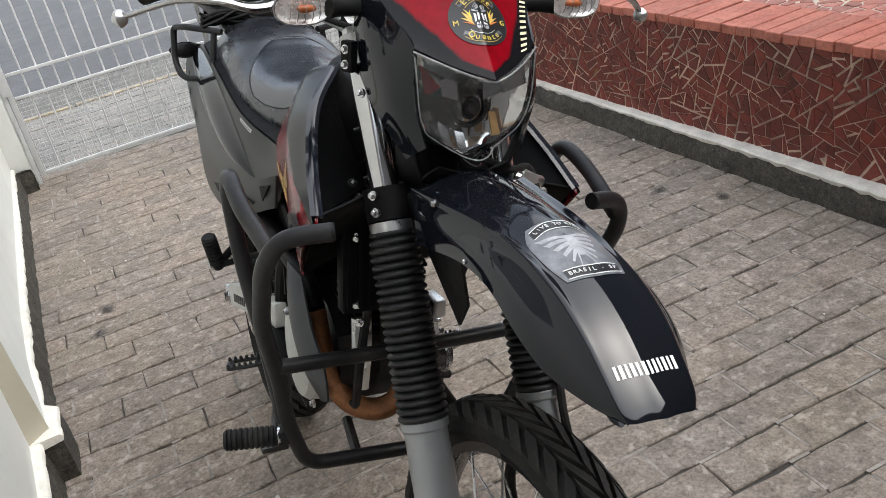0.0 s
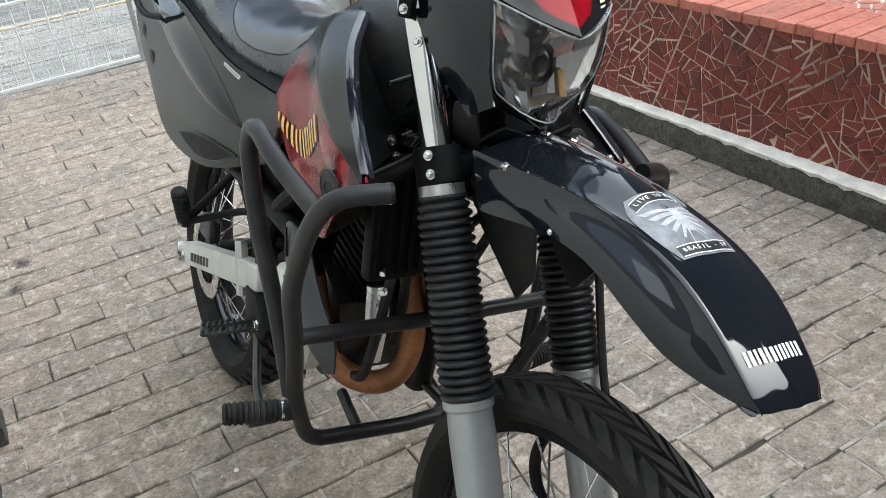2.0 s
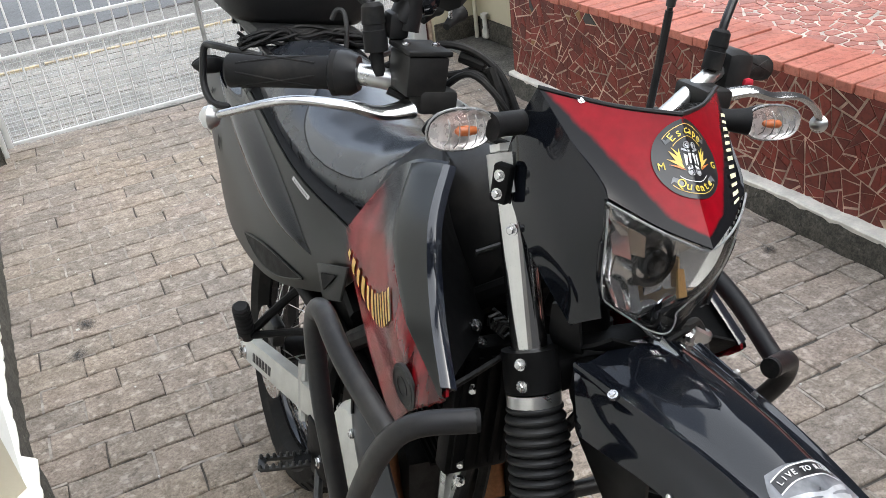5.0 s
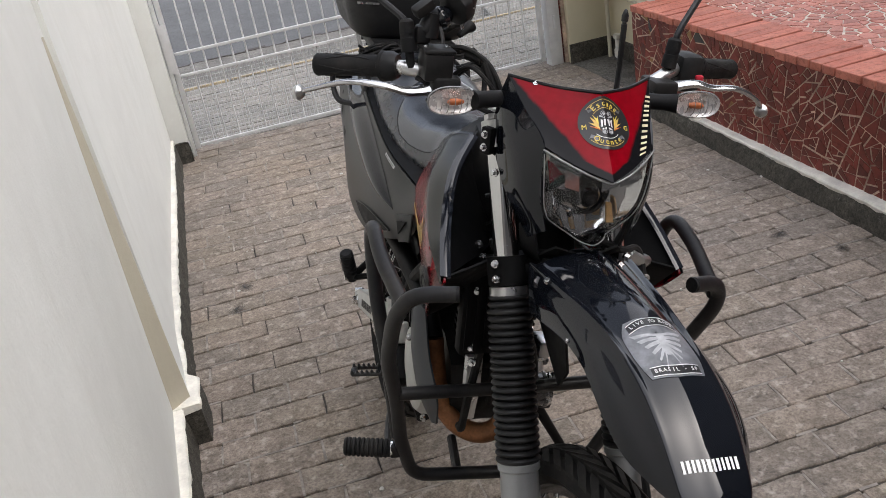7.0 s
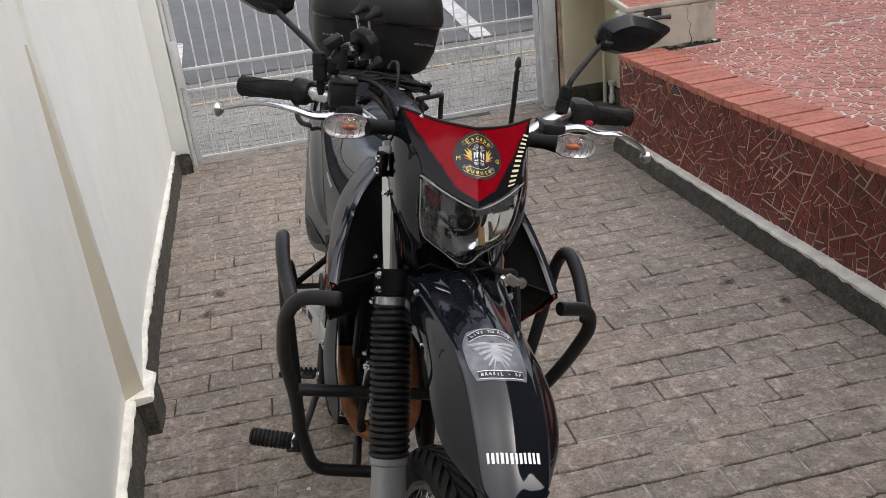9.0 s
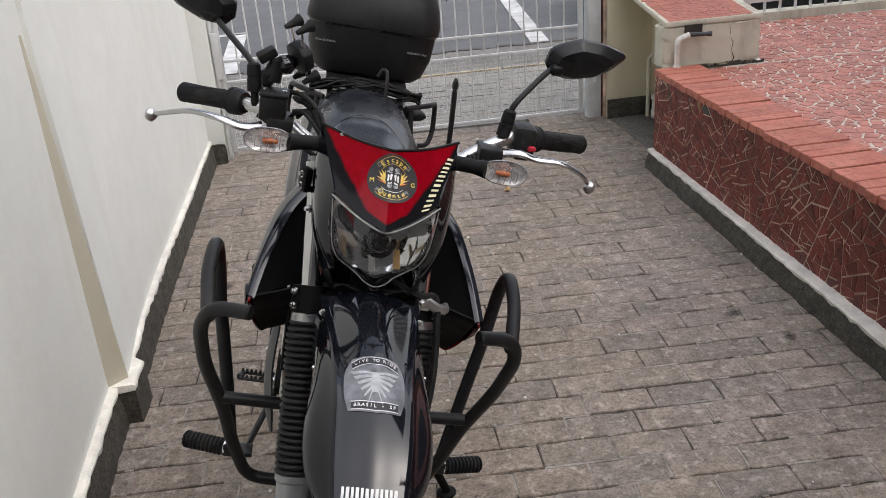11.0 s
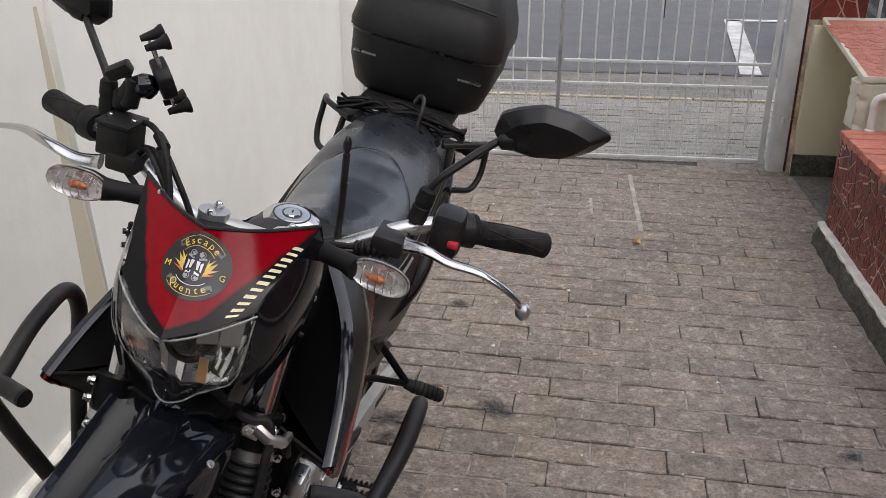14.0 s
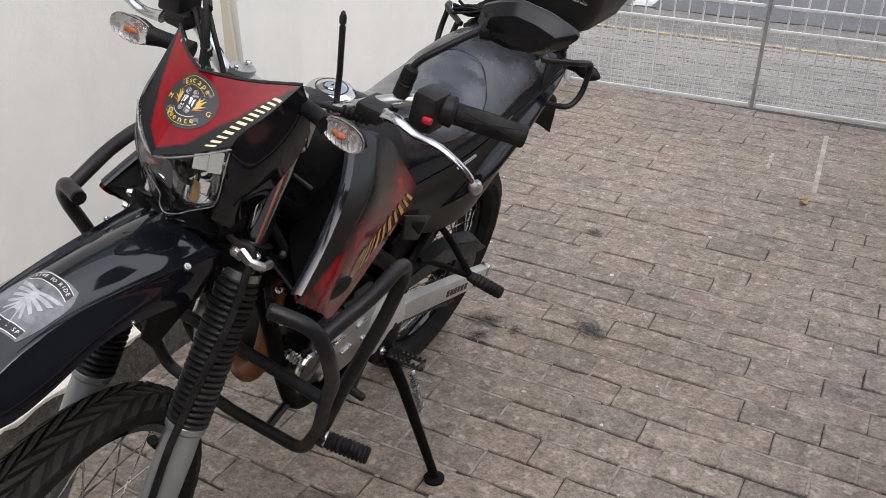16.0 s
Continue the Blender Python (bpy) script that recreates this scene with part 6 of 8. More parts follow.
for dx, dy, rr in ((0.0, 0.0, 0.0036), (-0.016, 0.014, 0.0042)):
    run = glide([V(-0.478 + dx, -0.172 + dy, 1.172), V(-0.458 + dx, -0.150 + dy, 1.192), V(-0.440 + dx, -0.118 + dy, 1.165), V(-0.434 + dx, -0.090 + dy, 1.12), V(-0.43 + dx, -0.075 + dy, 1.07)], 6)
    part("cable", tube(run, rr, 8), rubber, bike, "black control cable")
# phone holder
ph = part("phone_holder", tube([V(-0.505, -0.205, 1.225), V(-0.508, -0.200, 1.262)], 0.012, 12), black_plastic, bike, "black four-armed phone holder with rubber tips")
part("clamp_block", box((-0.522, -0.228, 1.216), (-0.498, -0.204, 1.244), None, 0.006), black_plastic, ph)
part("clamp_arm", tube([V(-0.508, -0.214, 1.232), V(-0.512, -0.204, 1.248), V(-0.511, -0.190, 1.260)], [0.013, 0.016, 0.013], 12), black_plastic, ph)
part("wing_nut", box((-0.010, -0.017, -0.009), (0.010, 0.017, 0.009), pose(-0.500, -0.220, 1.271, 35, 10, 20), 0.004), black_plastic, ph)
part("nut_stem", tube([V(-0.510, -0.210, 1.262), V(-0.501, -0.226, 1.274)], 0.005, 8), black_plastic, ph)
part("ball_joint", lathe((-0.512, -0.199, 1.249), (0, 0.85, 0.5), [(0, 0.006), (0.006, 0.015), (0.014, 0.018), (0.024, 0.014), (0.03, 0.008)], 16), black_gloss, ph)
hz = V(-0.55, 0.72, 0.42).normalized()
hx = V(0.25, 0.0, 1.0).cross(hz).normalized()
mh = facing(V(-0.508, -0.172, 1.269), hx, hz.cross(hx))
part("holder_body", plate([mh @ V(x, y, 0) for x, y in ((-0.026, -0.014), (-0.026, 0.014), (-0.012, 0.026), (0.012, 0.026), (0.026, 0.014), (0.026, -0.014), (0.012, -0.026), (-0.012, -0.026))], mh.to_3x3() @ V(0, 0, 0.02), 0.003), black_plastic, ph)
for x, y in ((-0.016, 0.060), (0.016, 0.056), (-0.012, -0.044), (0.016, -0.048)):
    y1 = 0.026 if y > 0 else -0.026
    arm = part("arm", tube([mh @ V(x * 0.7, y1 * 0.7, 0.01), mh @ V(x, y, 0.01)], 0.0024, 8), steel, ph)
    part("rubber_tip", lathe(mh @ V(x, y, 0.0), mh.to_3x3() @ V(0, 0, 1), [(0, 0.004), (0.006, 0.005), (0.02, 0.007), (0.028, 0.0105), (0.031, 0.0105), (0.032, 0.006)], 14), rubber, ph)

# kite-line cutter antenna
ant = part("antenna", tube([V(-0.487, 0.113, 1.128), V(-0.484, 0.110, 1.19), V(-0.478, 0.104, 1.262)], 0.0048, 10), guard_paint, bike, "black line-cutter antenna")
part("antenna_tip", lathe((-0.478, 0.104, 1.260), (0.08, -0.08, 1), [(0, 0.0035), (0.006, 0.0035), (0.007, 0.0055), (0.016, 0.0058), (0.024, 0.003), (0.026, 0.001)], 10), dark_metal, ant)
part("antenna_clamp", tube([V(-0.482, 0.096, 1.118), V(-0.492, 0.130, 1.132)], 0.015, 12), black_plastic, ant)

# instrument housing behind the cowl
part("instrument_panel", box((-0.46, -0.07, 1.085), (-0.395, 0.07, 1.128), pose(0, 0, 0), 0.012), black_plastic, bike)
part("ignition_lock", lathe((-0.47, 0.0, 1.10), (0, 0, 1), [(0, 0.018), (0.012, 0.018), (0.014, 0.012)], 16), dark_metal, bike)

# fuel tank
def ring_at(x, zt, zb, w, n=20, top=0.75, sq=2.4):
    """An oval slice of a body at x."""
    out = []
    zc = (zt + zb) / 2
    for k in range(n):
        a = 2 * math.pi * k / n
        cy, cz = math.cos(a), math.sin(a)
        f = (abs(cy) ** sq + abs(cz) ** sq) ** (-1 / sq)
        out.append(V(x, w * cy * f * (1 - (1 - top) * max(0, cz)), zc + (zt - zb) / 2 * cz * f))
    return out


tank = part("fuel_tank", loft([ring_at(-0.492, 1.02, 0.86, 0.04), ring_at(-0.51, 1.05, 0.84, 0.07), ring_at(-0.56, 1.066, 0.82, 0.10), ring_at(-0.62, 1.070, 0.80, 0.118), ring_at(-0.70, 1.058, 0.79, 0.12), ring_at(-0.78, 1.020, 0.79, 0.11), ring_at(-0.86, 0.965, 0.80, 0.09)]), black_plastic, bike, "matt black fuel tank")
cap = part("fuel_cap", lathe((-0.655, 0, 1.058), (0.08, 0, 1), [(0, 0.042), (0.005, 0.044), (0.009, 0.040), (0.012, 0.030), (0.0135, 0.026), (0.0135, 0.014), (0.016, 0.012), (0.016, 0.0)], 32), chrome, tank, "chrome fuel cap with a keyhole")
part("keyhole", box((-0.659, -0.0009, 1.070), (-0.652, 0.0009, 1.0748)), engine_black, cap)
for r_c, h_c in ((0.0145, 0.0150), (0.0285, 0.0138)):
    part("cap_groove", lathe(V(-0.655, 0, 1.058) + V(0.08, 0, 1).normalized() * (h_c - 0.0012), (0.08, 0, 1), [(0, r_c + 0.0012), (0.0005, r_c + 0.0012), (0.0005, r_c - 0.0012), (0, r_c - 0.0012)], 32, False), dark_metal, cap)
part("tank_band", tube(glide([V(-0.50, -0.09, 0.965), V(-0.487, 0, 0.99), V(-0.50, 0.09, 0.965)], 6), 0.004, 8), dull_plastic, tank)

# tank shrouds
for s in (-1, 1):
    rows = [[V(-0.598, 0.090, 1.046), V(-0.64, 0.110, 1.036), V(-0.69, 0.119, 1.005), V(-0.735, 0.126, 0.955)],
            [V(-0.500, 0.152, 1.003), V(-0.56, 0.172, 0.972), V(-0.65, 0.160, 0.930), V(-0.785, 0.136, 0.895)],
            [V(-0.412, 0.183, 0.948), V(-0.475, 0.197, 0.900), V(-0.60, 0.172, 0.850), V(-0.835, 0.131, 0.842)],
            [V(-0.332, 0.200, 0.896), V(-0.40, 0.205, 0.845), V(-0.535, 0.172, 0.790), V(-0.775, 0.136, 0.806)],
            [V(-0.346, 0.198, 0.878), V(-0.43, 0.195, 0.800), V(-0.505, 0.176, 0.742), V(-0.655, 0.148, 0.745)]]
    rows = [[V(q.x, q.y * s, q.z) for q in r] for r in rows]
    sh = part("tank_shroud", panel(rows, 0.004, 5, (-0.6, 0, 0.85)), shroud_paint if s < 0 else left_shroud_paint, bike, "dark graphite tank shroud with red graphics", sharp=40)
    shroud_skin = skin(rows)
    front_bm = bmesh.new()
    grid_f = []
    for j in range(25):
        v = 0.02 + 0.80 * j / 24
        reach = 0.44 - 0.20 * v / 0.525 if v < 0.525 else 0.24 - 0.22 * (v - 0.525) / 0.295
        reach *= 1.0 if s < 0 else 0.86
        grid_f.append([front_bm.verts.new(shroud_skin(reach * i / 10, v, 0.0045 if i < 10 and 0 < j < 24 else 0.0003)) for i in range(11)])
    for ra, rb in zip(grid_f, grid_f[1:]):
        for i in range(10):
            front_bm.faces.new((ra[i], ra[i + 1], rb[i + 1], rb[i]))
    part("front_panel", front_bm, panel_paint, sh, "dull graphite front panel with a sharp lower edge")
    fr = [rows[0][0].lerp(rows[1][0], 0.10), rows[1][0], rows[2][0], rows[3][0]]
    part("front_edge", panel([[q + V(0.005, -0.010 * s, 0.002), q + V(0.003, -0.002 * s, 0.0045), q + V(-0.001, 0.006 * s, 0.004)] for q in fr], 0.004, 5, (-0.6, 0, 0.85)), graphite, sh, "grey glossy front edge")
    part("inner_scoop", panel([[q, V(q.x - 0.10, q.y * 0.55, q.z - 0.005), V(q.x - 0.16, q.y * 0.35, q.z - 0.01)] for q in fr], 0.004, 4, (-0.9, 0, 0.8)), engine_black, sh)
    low = [rows[3][0], rows[4][0], rows[4][1], rows[4][2], rows[4][3]]
    part("lower_scoop", panel([[q + V(0, -0.006 * s, 0.002), V(q.x - 0.015, q.y * 0.72, q.z + 0.012), V(q.x - 0.03, q.y * 0.42, q.z + 0.03)] for q in low], 0.004, 4, (-0.9, 0, 0.9)), engine_black, sh)
    # round badge and slanted bars in place of the maker's marks
    nb = V(0.22, 0.95 * s, -0.2).normalized() if s > 0 else V(0.06, -0.98, -0.12).normalized()
    bq = V(-0.460, 0.1985, 0.842) if s > 0 else V(-0.414, -0.2070, 0.851)
    part("round_badge", lathe(bq, nb, [(-0.002, 0.0), (-0.002, 0.027), (0.0015, 0.027), (0.0025, 0.024), (0.0025, 0.0)], 28), dull_plastic, sh, "round grey badge")
    part("badge_ring", lathe(bq + nb * 0.0022, nb, [(0, 0.0235), (0.001, 0.0235), (0.001, 0.0226), (0, 0.0226)], 28, False), dark_metal, sh)
    part("badge_ring", lathe(bq + nb * 0.0026, nb, [(0, 0.012), (0.001, 0.012), (0.001, 0.0112), (0, 0.0112)], 20, False), dark_metal, sh)
    if s < 0:
        bars_on("lettering_bar", shroud_skin, (0.95, 0.62), (0.37, 0.495), (-0.025, -0.15), 6, 0.002, gold_vinyl, sh, 0.25, 0.22, (0.003, -0.085))
    else:
        bars_on("lettering_bar", shroud_skin, (0.62, 0.76), (0.96, 0.50), (-0.13, -0.25), 6, 0.002, gold_vinyl, sh, 0.25, 0.2, (-0.08, -0.15))

# seat
seat_raw = [(-0.735, 1.035, 0.055, 0.95), (-0.80, 1.005, 0.085, 0.88), (-0.88, 0.980, 0.105, 0.835), (-0.98, 0.966, 0.128, 0.838), (-1.08, 0.968, 0.142, 0.850), (-1.17, 0.982, 0.146, 0.862), (-1.23, 1.004, 0.145, 0.872), (-1.34, 1.018, 0.138, 0.888), (-1.45, 1.012, 0.126, 0.90), (-1.51, 0.99, 0.11, 0.91), (-1.535, 0.955, 0.09, 0.915)]
seat_prof = [(a, b, c * 0.94, d) for a, b, c, d in seat_raw]
rings = []
fine = glide([V(a, b, c) for a, b, c, d in seat_prof], 3)
bots = glide([V(a, d, 0) for a, b, c, d in seat_prof], 3)
for f, g in zip(fine, bots):
    ring = []
    x, zt, w, zb = f.x, f.y, f.z, g.y
    for k in range(24):
        a = 2 * math.pi * k / 24
        cy, cz = math.cos(a), math.sin(a)
        if cz >= 0:
            ff = (abs(cy) ** 3.0 + abs(cz) ** 3.0) ** (-1 / 3.0)
            ring.append(V(x, w * cy * ff * (1 - 0.26 * max(0, cz * ff)), zt - (zt - zb) * 0.55 * (1 - cz * ff) - 0.008 * (cz * ff) * (cy * ff) ** 2))
        else:
            ff = (abs(cy) ** 5.0 + abs(cz) ** 5.0) ** (-1 / 5.0)
            ring.append(V(x, w * 0.99 * cy * ff, zt - (zt - zb) * (0.55 + 0.45 * -cz * ff)))
    rings.append(ring)
seat = part("seat", loft(rings), seat_vinyl, bike, "black vinyl seat with a raised passenger step")


def seat_skin(x, y):
    """A place on the seat's top, on its real section."""
    for (a, za, wa, ba), (b, zb, wb, bb) in zip(seat_prof, seat_prof[1:]):
        if b <= x <= a:
            t = (x - a) / (b - a)
            zt, w, zl = za + (zb - za) * t, wa + (wb - wa) * t, ba + (bb - ba) * t
            lo, hi = 0.0, math.pi / 2
            for _ in range(30):
                m = (lo + hi) / 2
                cy, cz = math.cos(m), math.sin(m)
                ff = (cy ** 3 + cz ** 3) ** (-1 / 3)
                if w * cy * ff * (1 - 0.26 * cz * ff) > abs(y):
                    lo = m
                else:
                    hi = m
            return V(x, y, zt - (zt - zl) * 0.55 * (1 - cz * ff) - 0.008 * cz * ff * (cy * ff) ** 2)
    return V(x, y, 0.99)


def pad_at(t, u, lift):
    """A place on the rider's part of the seat, a rounded square: t from front to rear, u across."""
    a, b = 2 * t - 1, u
    a, b = a * (1 - 0.22 * abs(b) ** 2.6), b * (1 - 0.30 * abs(a) ** 4)
    x = -0.985 - 0.228 * a
    wide = next(wa + (wb - wa) * (x - xa) / (xb - xa) for (xa, _, wa, _), (xb, _, wb, _) in zip(seat_prof, seat_prof[1:]) if xb <= x <= xa)
    return seat_skin(x, b * min(0.965 * wide, 0.124)) + V(0, 0, lift)


pad_bm = bmesh.new()
pad_rows = [[pad_bm.verts.new(pad_at(i / 40, -1 + j / 14, 0.0055 * (1 - max(abs(j / 14 - 1), abs(i / 20 - 1)) ** 10))) for j in range(29)] for i in range(41)]
for ra, rb in zip(pad_rows, pad_rows[1:]):
    for k in range(28):
        pad_bm.faces.new((ra[k], ra[k + 1], rb[k + 1], rb[k]))
part("rider_pad", pad_bm, pad_vinyl, seat, "smooth blue-black vinyl rider pad", sharp=80)
ring_l = [pad_at(i / 40, -1, 0.0005) for i in range(8, 41)] + [pad_at(1, -1 + j / 14, 0.0005) for j in range(1, 29)] + [pad_at(i / 40, 1, 0.0005) for i in range(39, 7, -1)]
part("seam_piping", tube(ring_l, 0.0011, 6), rubber, seat)

# side and tail panels
for s in (-1, 1):
    rows = [[V(-0.700, 0.128, 0.872), V(-0.85, 0.132, 0.862), V(-1.05, 0.150, 0.874), V(-1.30, 0.148, 0.912), V(-1.62, 0.125, 0.925)],
            [V(-0.720, 0.138, 0.845), V(-0.87, 0.148, 0.822), V(-1.08, 0.163, 0.815), V(-1.36, 0.163, 0.850), V(-1.74, 0.145, 0.880)],
            [V(-0.775, 0.136, 0.795), V(-0.90, 0.150, 0.768), V(-1.12, 0.172, 0.735), V(-1.42, 0.170, 0.745), V(-1.77, 0.150, 0.810)],
            [V(-0.83, 0.128, 0.755), V(-0.94, 0.142, 0.698), V(-1.15, 0.166, 0.632), V(-1.42, 0.167, 0.620), V(-1.64, 0.150, 0.690)]]
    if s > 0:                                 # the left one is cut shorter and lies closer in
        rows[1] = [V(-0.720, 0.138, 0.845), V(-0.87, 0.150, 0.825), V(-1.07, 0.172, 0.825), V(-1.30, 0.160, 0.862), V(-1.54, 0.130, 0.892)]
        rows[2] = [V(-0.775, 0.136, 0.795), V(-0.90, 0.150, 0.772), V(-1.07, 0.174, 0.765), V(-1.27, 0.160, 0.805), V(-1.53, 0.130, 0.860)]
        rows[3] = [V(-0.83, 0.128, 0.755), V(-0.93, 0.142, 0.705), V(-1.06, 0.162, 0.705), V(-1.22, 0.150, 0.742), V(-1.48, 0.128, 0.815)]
    rows = [[V(q.x, q.y * s, q.z) for q in r] for r in rows]
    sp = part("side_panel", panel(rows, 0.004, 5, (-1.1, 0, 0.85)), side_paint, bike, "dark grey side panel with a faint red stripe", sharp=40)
    part("inner_skirt", panel([[q + V(0, -0.004 * s, 0.002) for q in rows[0]], [V(q.x, q.y - 0.035 * s, q.z + 0.012) for q in rows[0]]], 0.003, 5, (-1.1, 0, 0.8)), engine_black, sp)
    side_skin = skin(rows)
    inner = V(-1.1, 0, 0.85)
    blade_bm = bmesh.new()
    blade_grid = []
    upper_edge = [V(0.285, 0.60, 0), V(0.40, 0.34, 0), V(0.50, 0.21, 0), V(0.60, 0.14, 0), V(0.75, 0.09, 0), V(0.90, 0.07, 0), V(0.975, 0.10, 0)]
    lower_edge = [V(0.285, 0.605, 0), V(0.40, 0.565, 0), V(0.50, 0.525, 0), V(0.60, 0.49, 0), V(0.75, 0.43, 0), V(0.90, 0.30, 0), V(0.975, 0.16, 0)]
    for e0, e1 in zip(glide(upper_edge, 6), glide(lower_edge, 6)):
        blade_grid.append([blade_bm.verts.new(side_skin(e0.x + (e1.x - e0.x) * k / 12, e0.y + (e1.y - e0.y) * k / 12, 0.0008 + 0.045 * (e1.y - e0.y) * math.sin(math.pi * (k / 12) ** 1.6), inner)) for k in range(13)])
    for ra, rb in zip(blade_grid, blade_grid[1:]):
        for k in range(12):
            blade_bm.faces.new((ra[k], ra[k + 1], rb[k + 1], rb[k]))
    part("glossy_blade", blade_bm, blade_gloss, sp, "glossy blue-black blade")
    part("white_label", patch_on(lambda u, v, lift: side_skin(u, v, lift, inner), [(0.395, 0.065), (0.485, 0.045), (0.485, 0.092), (0.395, 0.118)], 0.0015), sticker_pale, sp, "small white label with grey print")
    bars_on("label_bar", lambda u, v, lift: side_skin(u, v, lift, inner), (0.402, 0.080), (0.478, 0.063), (0.0, 0.022), 5, 0.0020, dark_metal, sp)
    if s < 0:
        slot = [(0.30 + 0.32 * t, 0.865 + 0.09 * math.sin(math.pi * t) * d - 0.02 * t) for d, ts in ((-1, range(0, 11)), (0.75, range(9, 0, -1))) for t in [k / 10 for k in ts]]
        vent_bm = bmesh.new()
        vent_bm.faces.new([vent_bm.verts.new(side_skin(u, v, 0.0022, inner)) for u, v in slot])
        bmesh.ops.triangulate(vent_bm, faces=list(vent_bm.faces))
        vent = part("vent", vent_bm, engine_black, sp, "dark leaf-shaped vent")
        part("vent_lip", tube([side_skin(u, v, 0.0022, inner) for u, v in slot + slot[:1]], 0.0018, 6), side_paint, vent)
    part("corner_cover", plate([(-0.765, 0.144 * s, 0.825), (-0.86, 0.158 * s, 0.79), (-0.84, 0.152 * s, 0.735), (-0.79, 0.142 * s, 0.755)], (0, 0.006 * s, 0), 0.002), dull_plastic, sp)
    part("corner_hole", plate([(-0.79, 0.154 * s, 0.80), (-0.835, 0.162 * s, 0.785), (-0.825, 0.160 * s, 0.76)], (0, 0.003 * s, 0)), engine_black, sp)
    for u, v, du, dv in ((0.900, 0.62, 0.010, 0.040), (0.835, 0.68, 0.011, 0.035), (0.920, 0.47, 0.006, 0.025)):
        part("slot", patch_on(lambda a, b, lift: side_skin(a, b, lift, inner), [(u - du, v - dv), (u + du, v - dv), (u + du, v + dv), (u - du, v + dv)], 0.0022, 2, 2), engine_black, sp, "dark slot")
part("tail_cover", loft([ring_at(-1.44, 0.95, 0.86, 0.11), ring_at(-1.58, 0.945, 0.85, 0.11), ring_at(-1.70, 0.935, 0.86, 0.075), ring_at(-1.74, 0.92, 0.875, 0.04)]), dull_plastic, bike)
part("rear_fender", panel([[V(-1.45, -0.075, 0.80), V(-1.45, 0, 0.82), V(-1.45, 0.075, 0.80)], [V(-1.62, -0.075, 0.81), V(-1.62, 0, 0.83), V(-1.62, 0.075, 0.81)], [V(-1.80, -0.07, 0.74), V(-1.80, 0, 0.76), V(-1.80, 0.07, 0.74)], [V(-1.88, -0.06, 0.60), V(-1.88, 0, 0.61), V(-1.88, 0.06, 0.60)]], 0.004, 4, (-1.4, 0, 0.3)), black_plastic, bike)
part("tail_lamp", box((-1.76, -0.05, 0.85), (-1.73, 0.05, 0.89), None, 0.01), red_button, bike, "red tail lamp")

# luggage rack and side loops
rack = part("luggage_rack", tube(rounded([V(-1.40, -0.10, 0.985), V(-1.62, -0.10, 1.005), V(-1.80, -0.09, 1.0), V(-1.80, 0.09, 1.0), V(-1.62, 0.10, 1.005), V(-1.40, 0.10, 0.985)], 0.03), 0.008, 10), guard_paint, bike, "black tubular luggage rack")
for x in (-1.45, -1.55, -1.65, -1.73):
    part("cross_tube", tube([V(x, -0.10, 0.99), V(x, 0.10, 0.99)], 0.007, 8), guard_paint, rack)
for s in (-1, 1):
    loop = [V(-1.40, 0.115 * s, 0.985), V(-1.455, 0.19 * s, 0.992), V(-1.515, 0.208 * s, 0.985), V(-1.500, 0.212 * s, 0.905), V(-1.475, 0.20 * s, 0.868), V(-1.43, 0.150 * s, 0.872)]
    part("side_loop", tube(rounded(loop, 0.022), 0.0075, 10), guard_paint, rack, "black tubular grab loop")
    part("stay", tube([V(-1.415, 0.13 * s, 0.985), V(-1.40, 0.140 * s, 0.90)], 0.0075, 8), guard_paint, rack)
part("mount_plate", box((-1.80, -0.115, 1.005), (-1.46, 0.115, 1.030), None, 0.008), case_plastic, rack)

# top case
def case_ring(z, hw, x0, x1, r=0.06, n=6):
    out = []
    for cx, cy, a0 in ((x1 - r, hw - r, 0), (x0 + r, hw - r, 90), (x0 + r, -hw + r, 180), (x1 - r, -hw + r, 270)):
        for k in range(n + 1):
            a = radians(a0 + 90 * k / n)
            out.append(V(cx + r * math.cos(a), cy + r * math.sin(a), z))
    return out


base = [case_ring(1.030, 0.138, -1.80, -1.512, 0.05), case_ring(1.045, 0.158, -1.825, -1.500, 0.06), case_ring(1.10, 0.176, -1.855, -1.482, 0.07), case_ring(1.160, 0.180, -1.865, -1.474, 0.07), case_ring(1.172, 0.182, -1.867, -1.472, 0.07)]
lid = [case_ring(1.176, 0.186, -1.87, -1.468, 0.07), case_ring(1.19, 0.188, -1.872, -1.466, 0.07), case_ring(1.24, 0.180, -1.862, -1.478, 0.075), case_ring(1.31, 0.155, -1.835, -1.512, 0.075), case_ring(1.345, 0.128, -1.80, -1.548, 0.07), case_ring(1.355, 0.11, -1.775, -1.575, 0.06)]
tc = part("top_case", loft(base), case_plastic, bike, "black hard plastic top case", sharp=50)
part("lid", loft(lid), case_plastic, tc, "domed black lid", sharp=50)
part("seam_strip", loft([case_ring(1.170, 0.1845, -1.869, -1.469, 0.07), case_ring(1.176, 0.1870, -1.871, -1.4665, 0.07)], False), black_gloss, tc)
for s, in ((-1,), (1,)):
    for k in range(6):
        part("lettering_bar", box((-1.487, 0.128 * s - 0.028 + 0.0095 * k, 1.122), (-1.476, 0.128 * s - 0.0200 + 0.0095 * k, 1.1265)), alu_satin, tc, smooth=False)
part("lid_crease", tube(glide([V(-1.497, -0.15, 1.285), V(-1.49, 0, 1.292), V(-1.497, 0.15, 1.285)], 5), 0.003, 6), case_plastic, tc)
part("latch", box((-1.50, -0.02, 1.338), (-1.545, 0.02, 1.362), None, 0.005), dark_metal, tc)

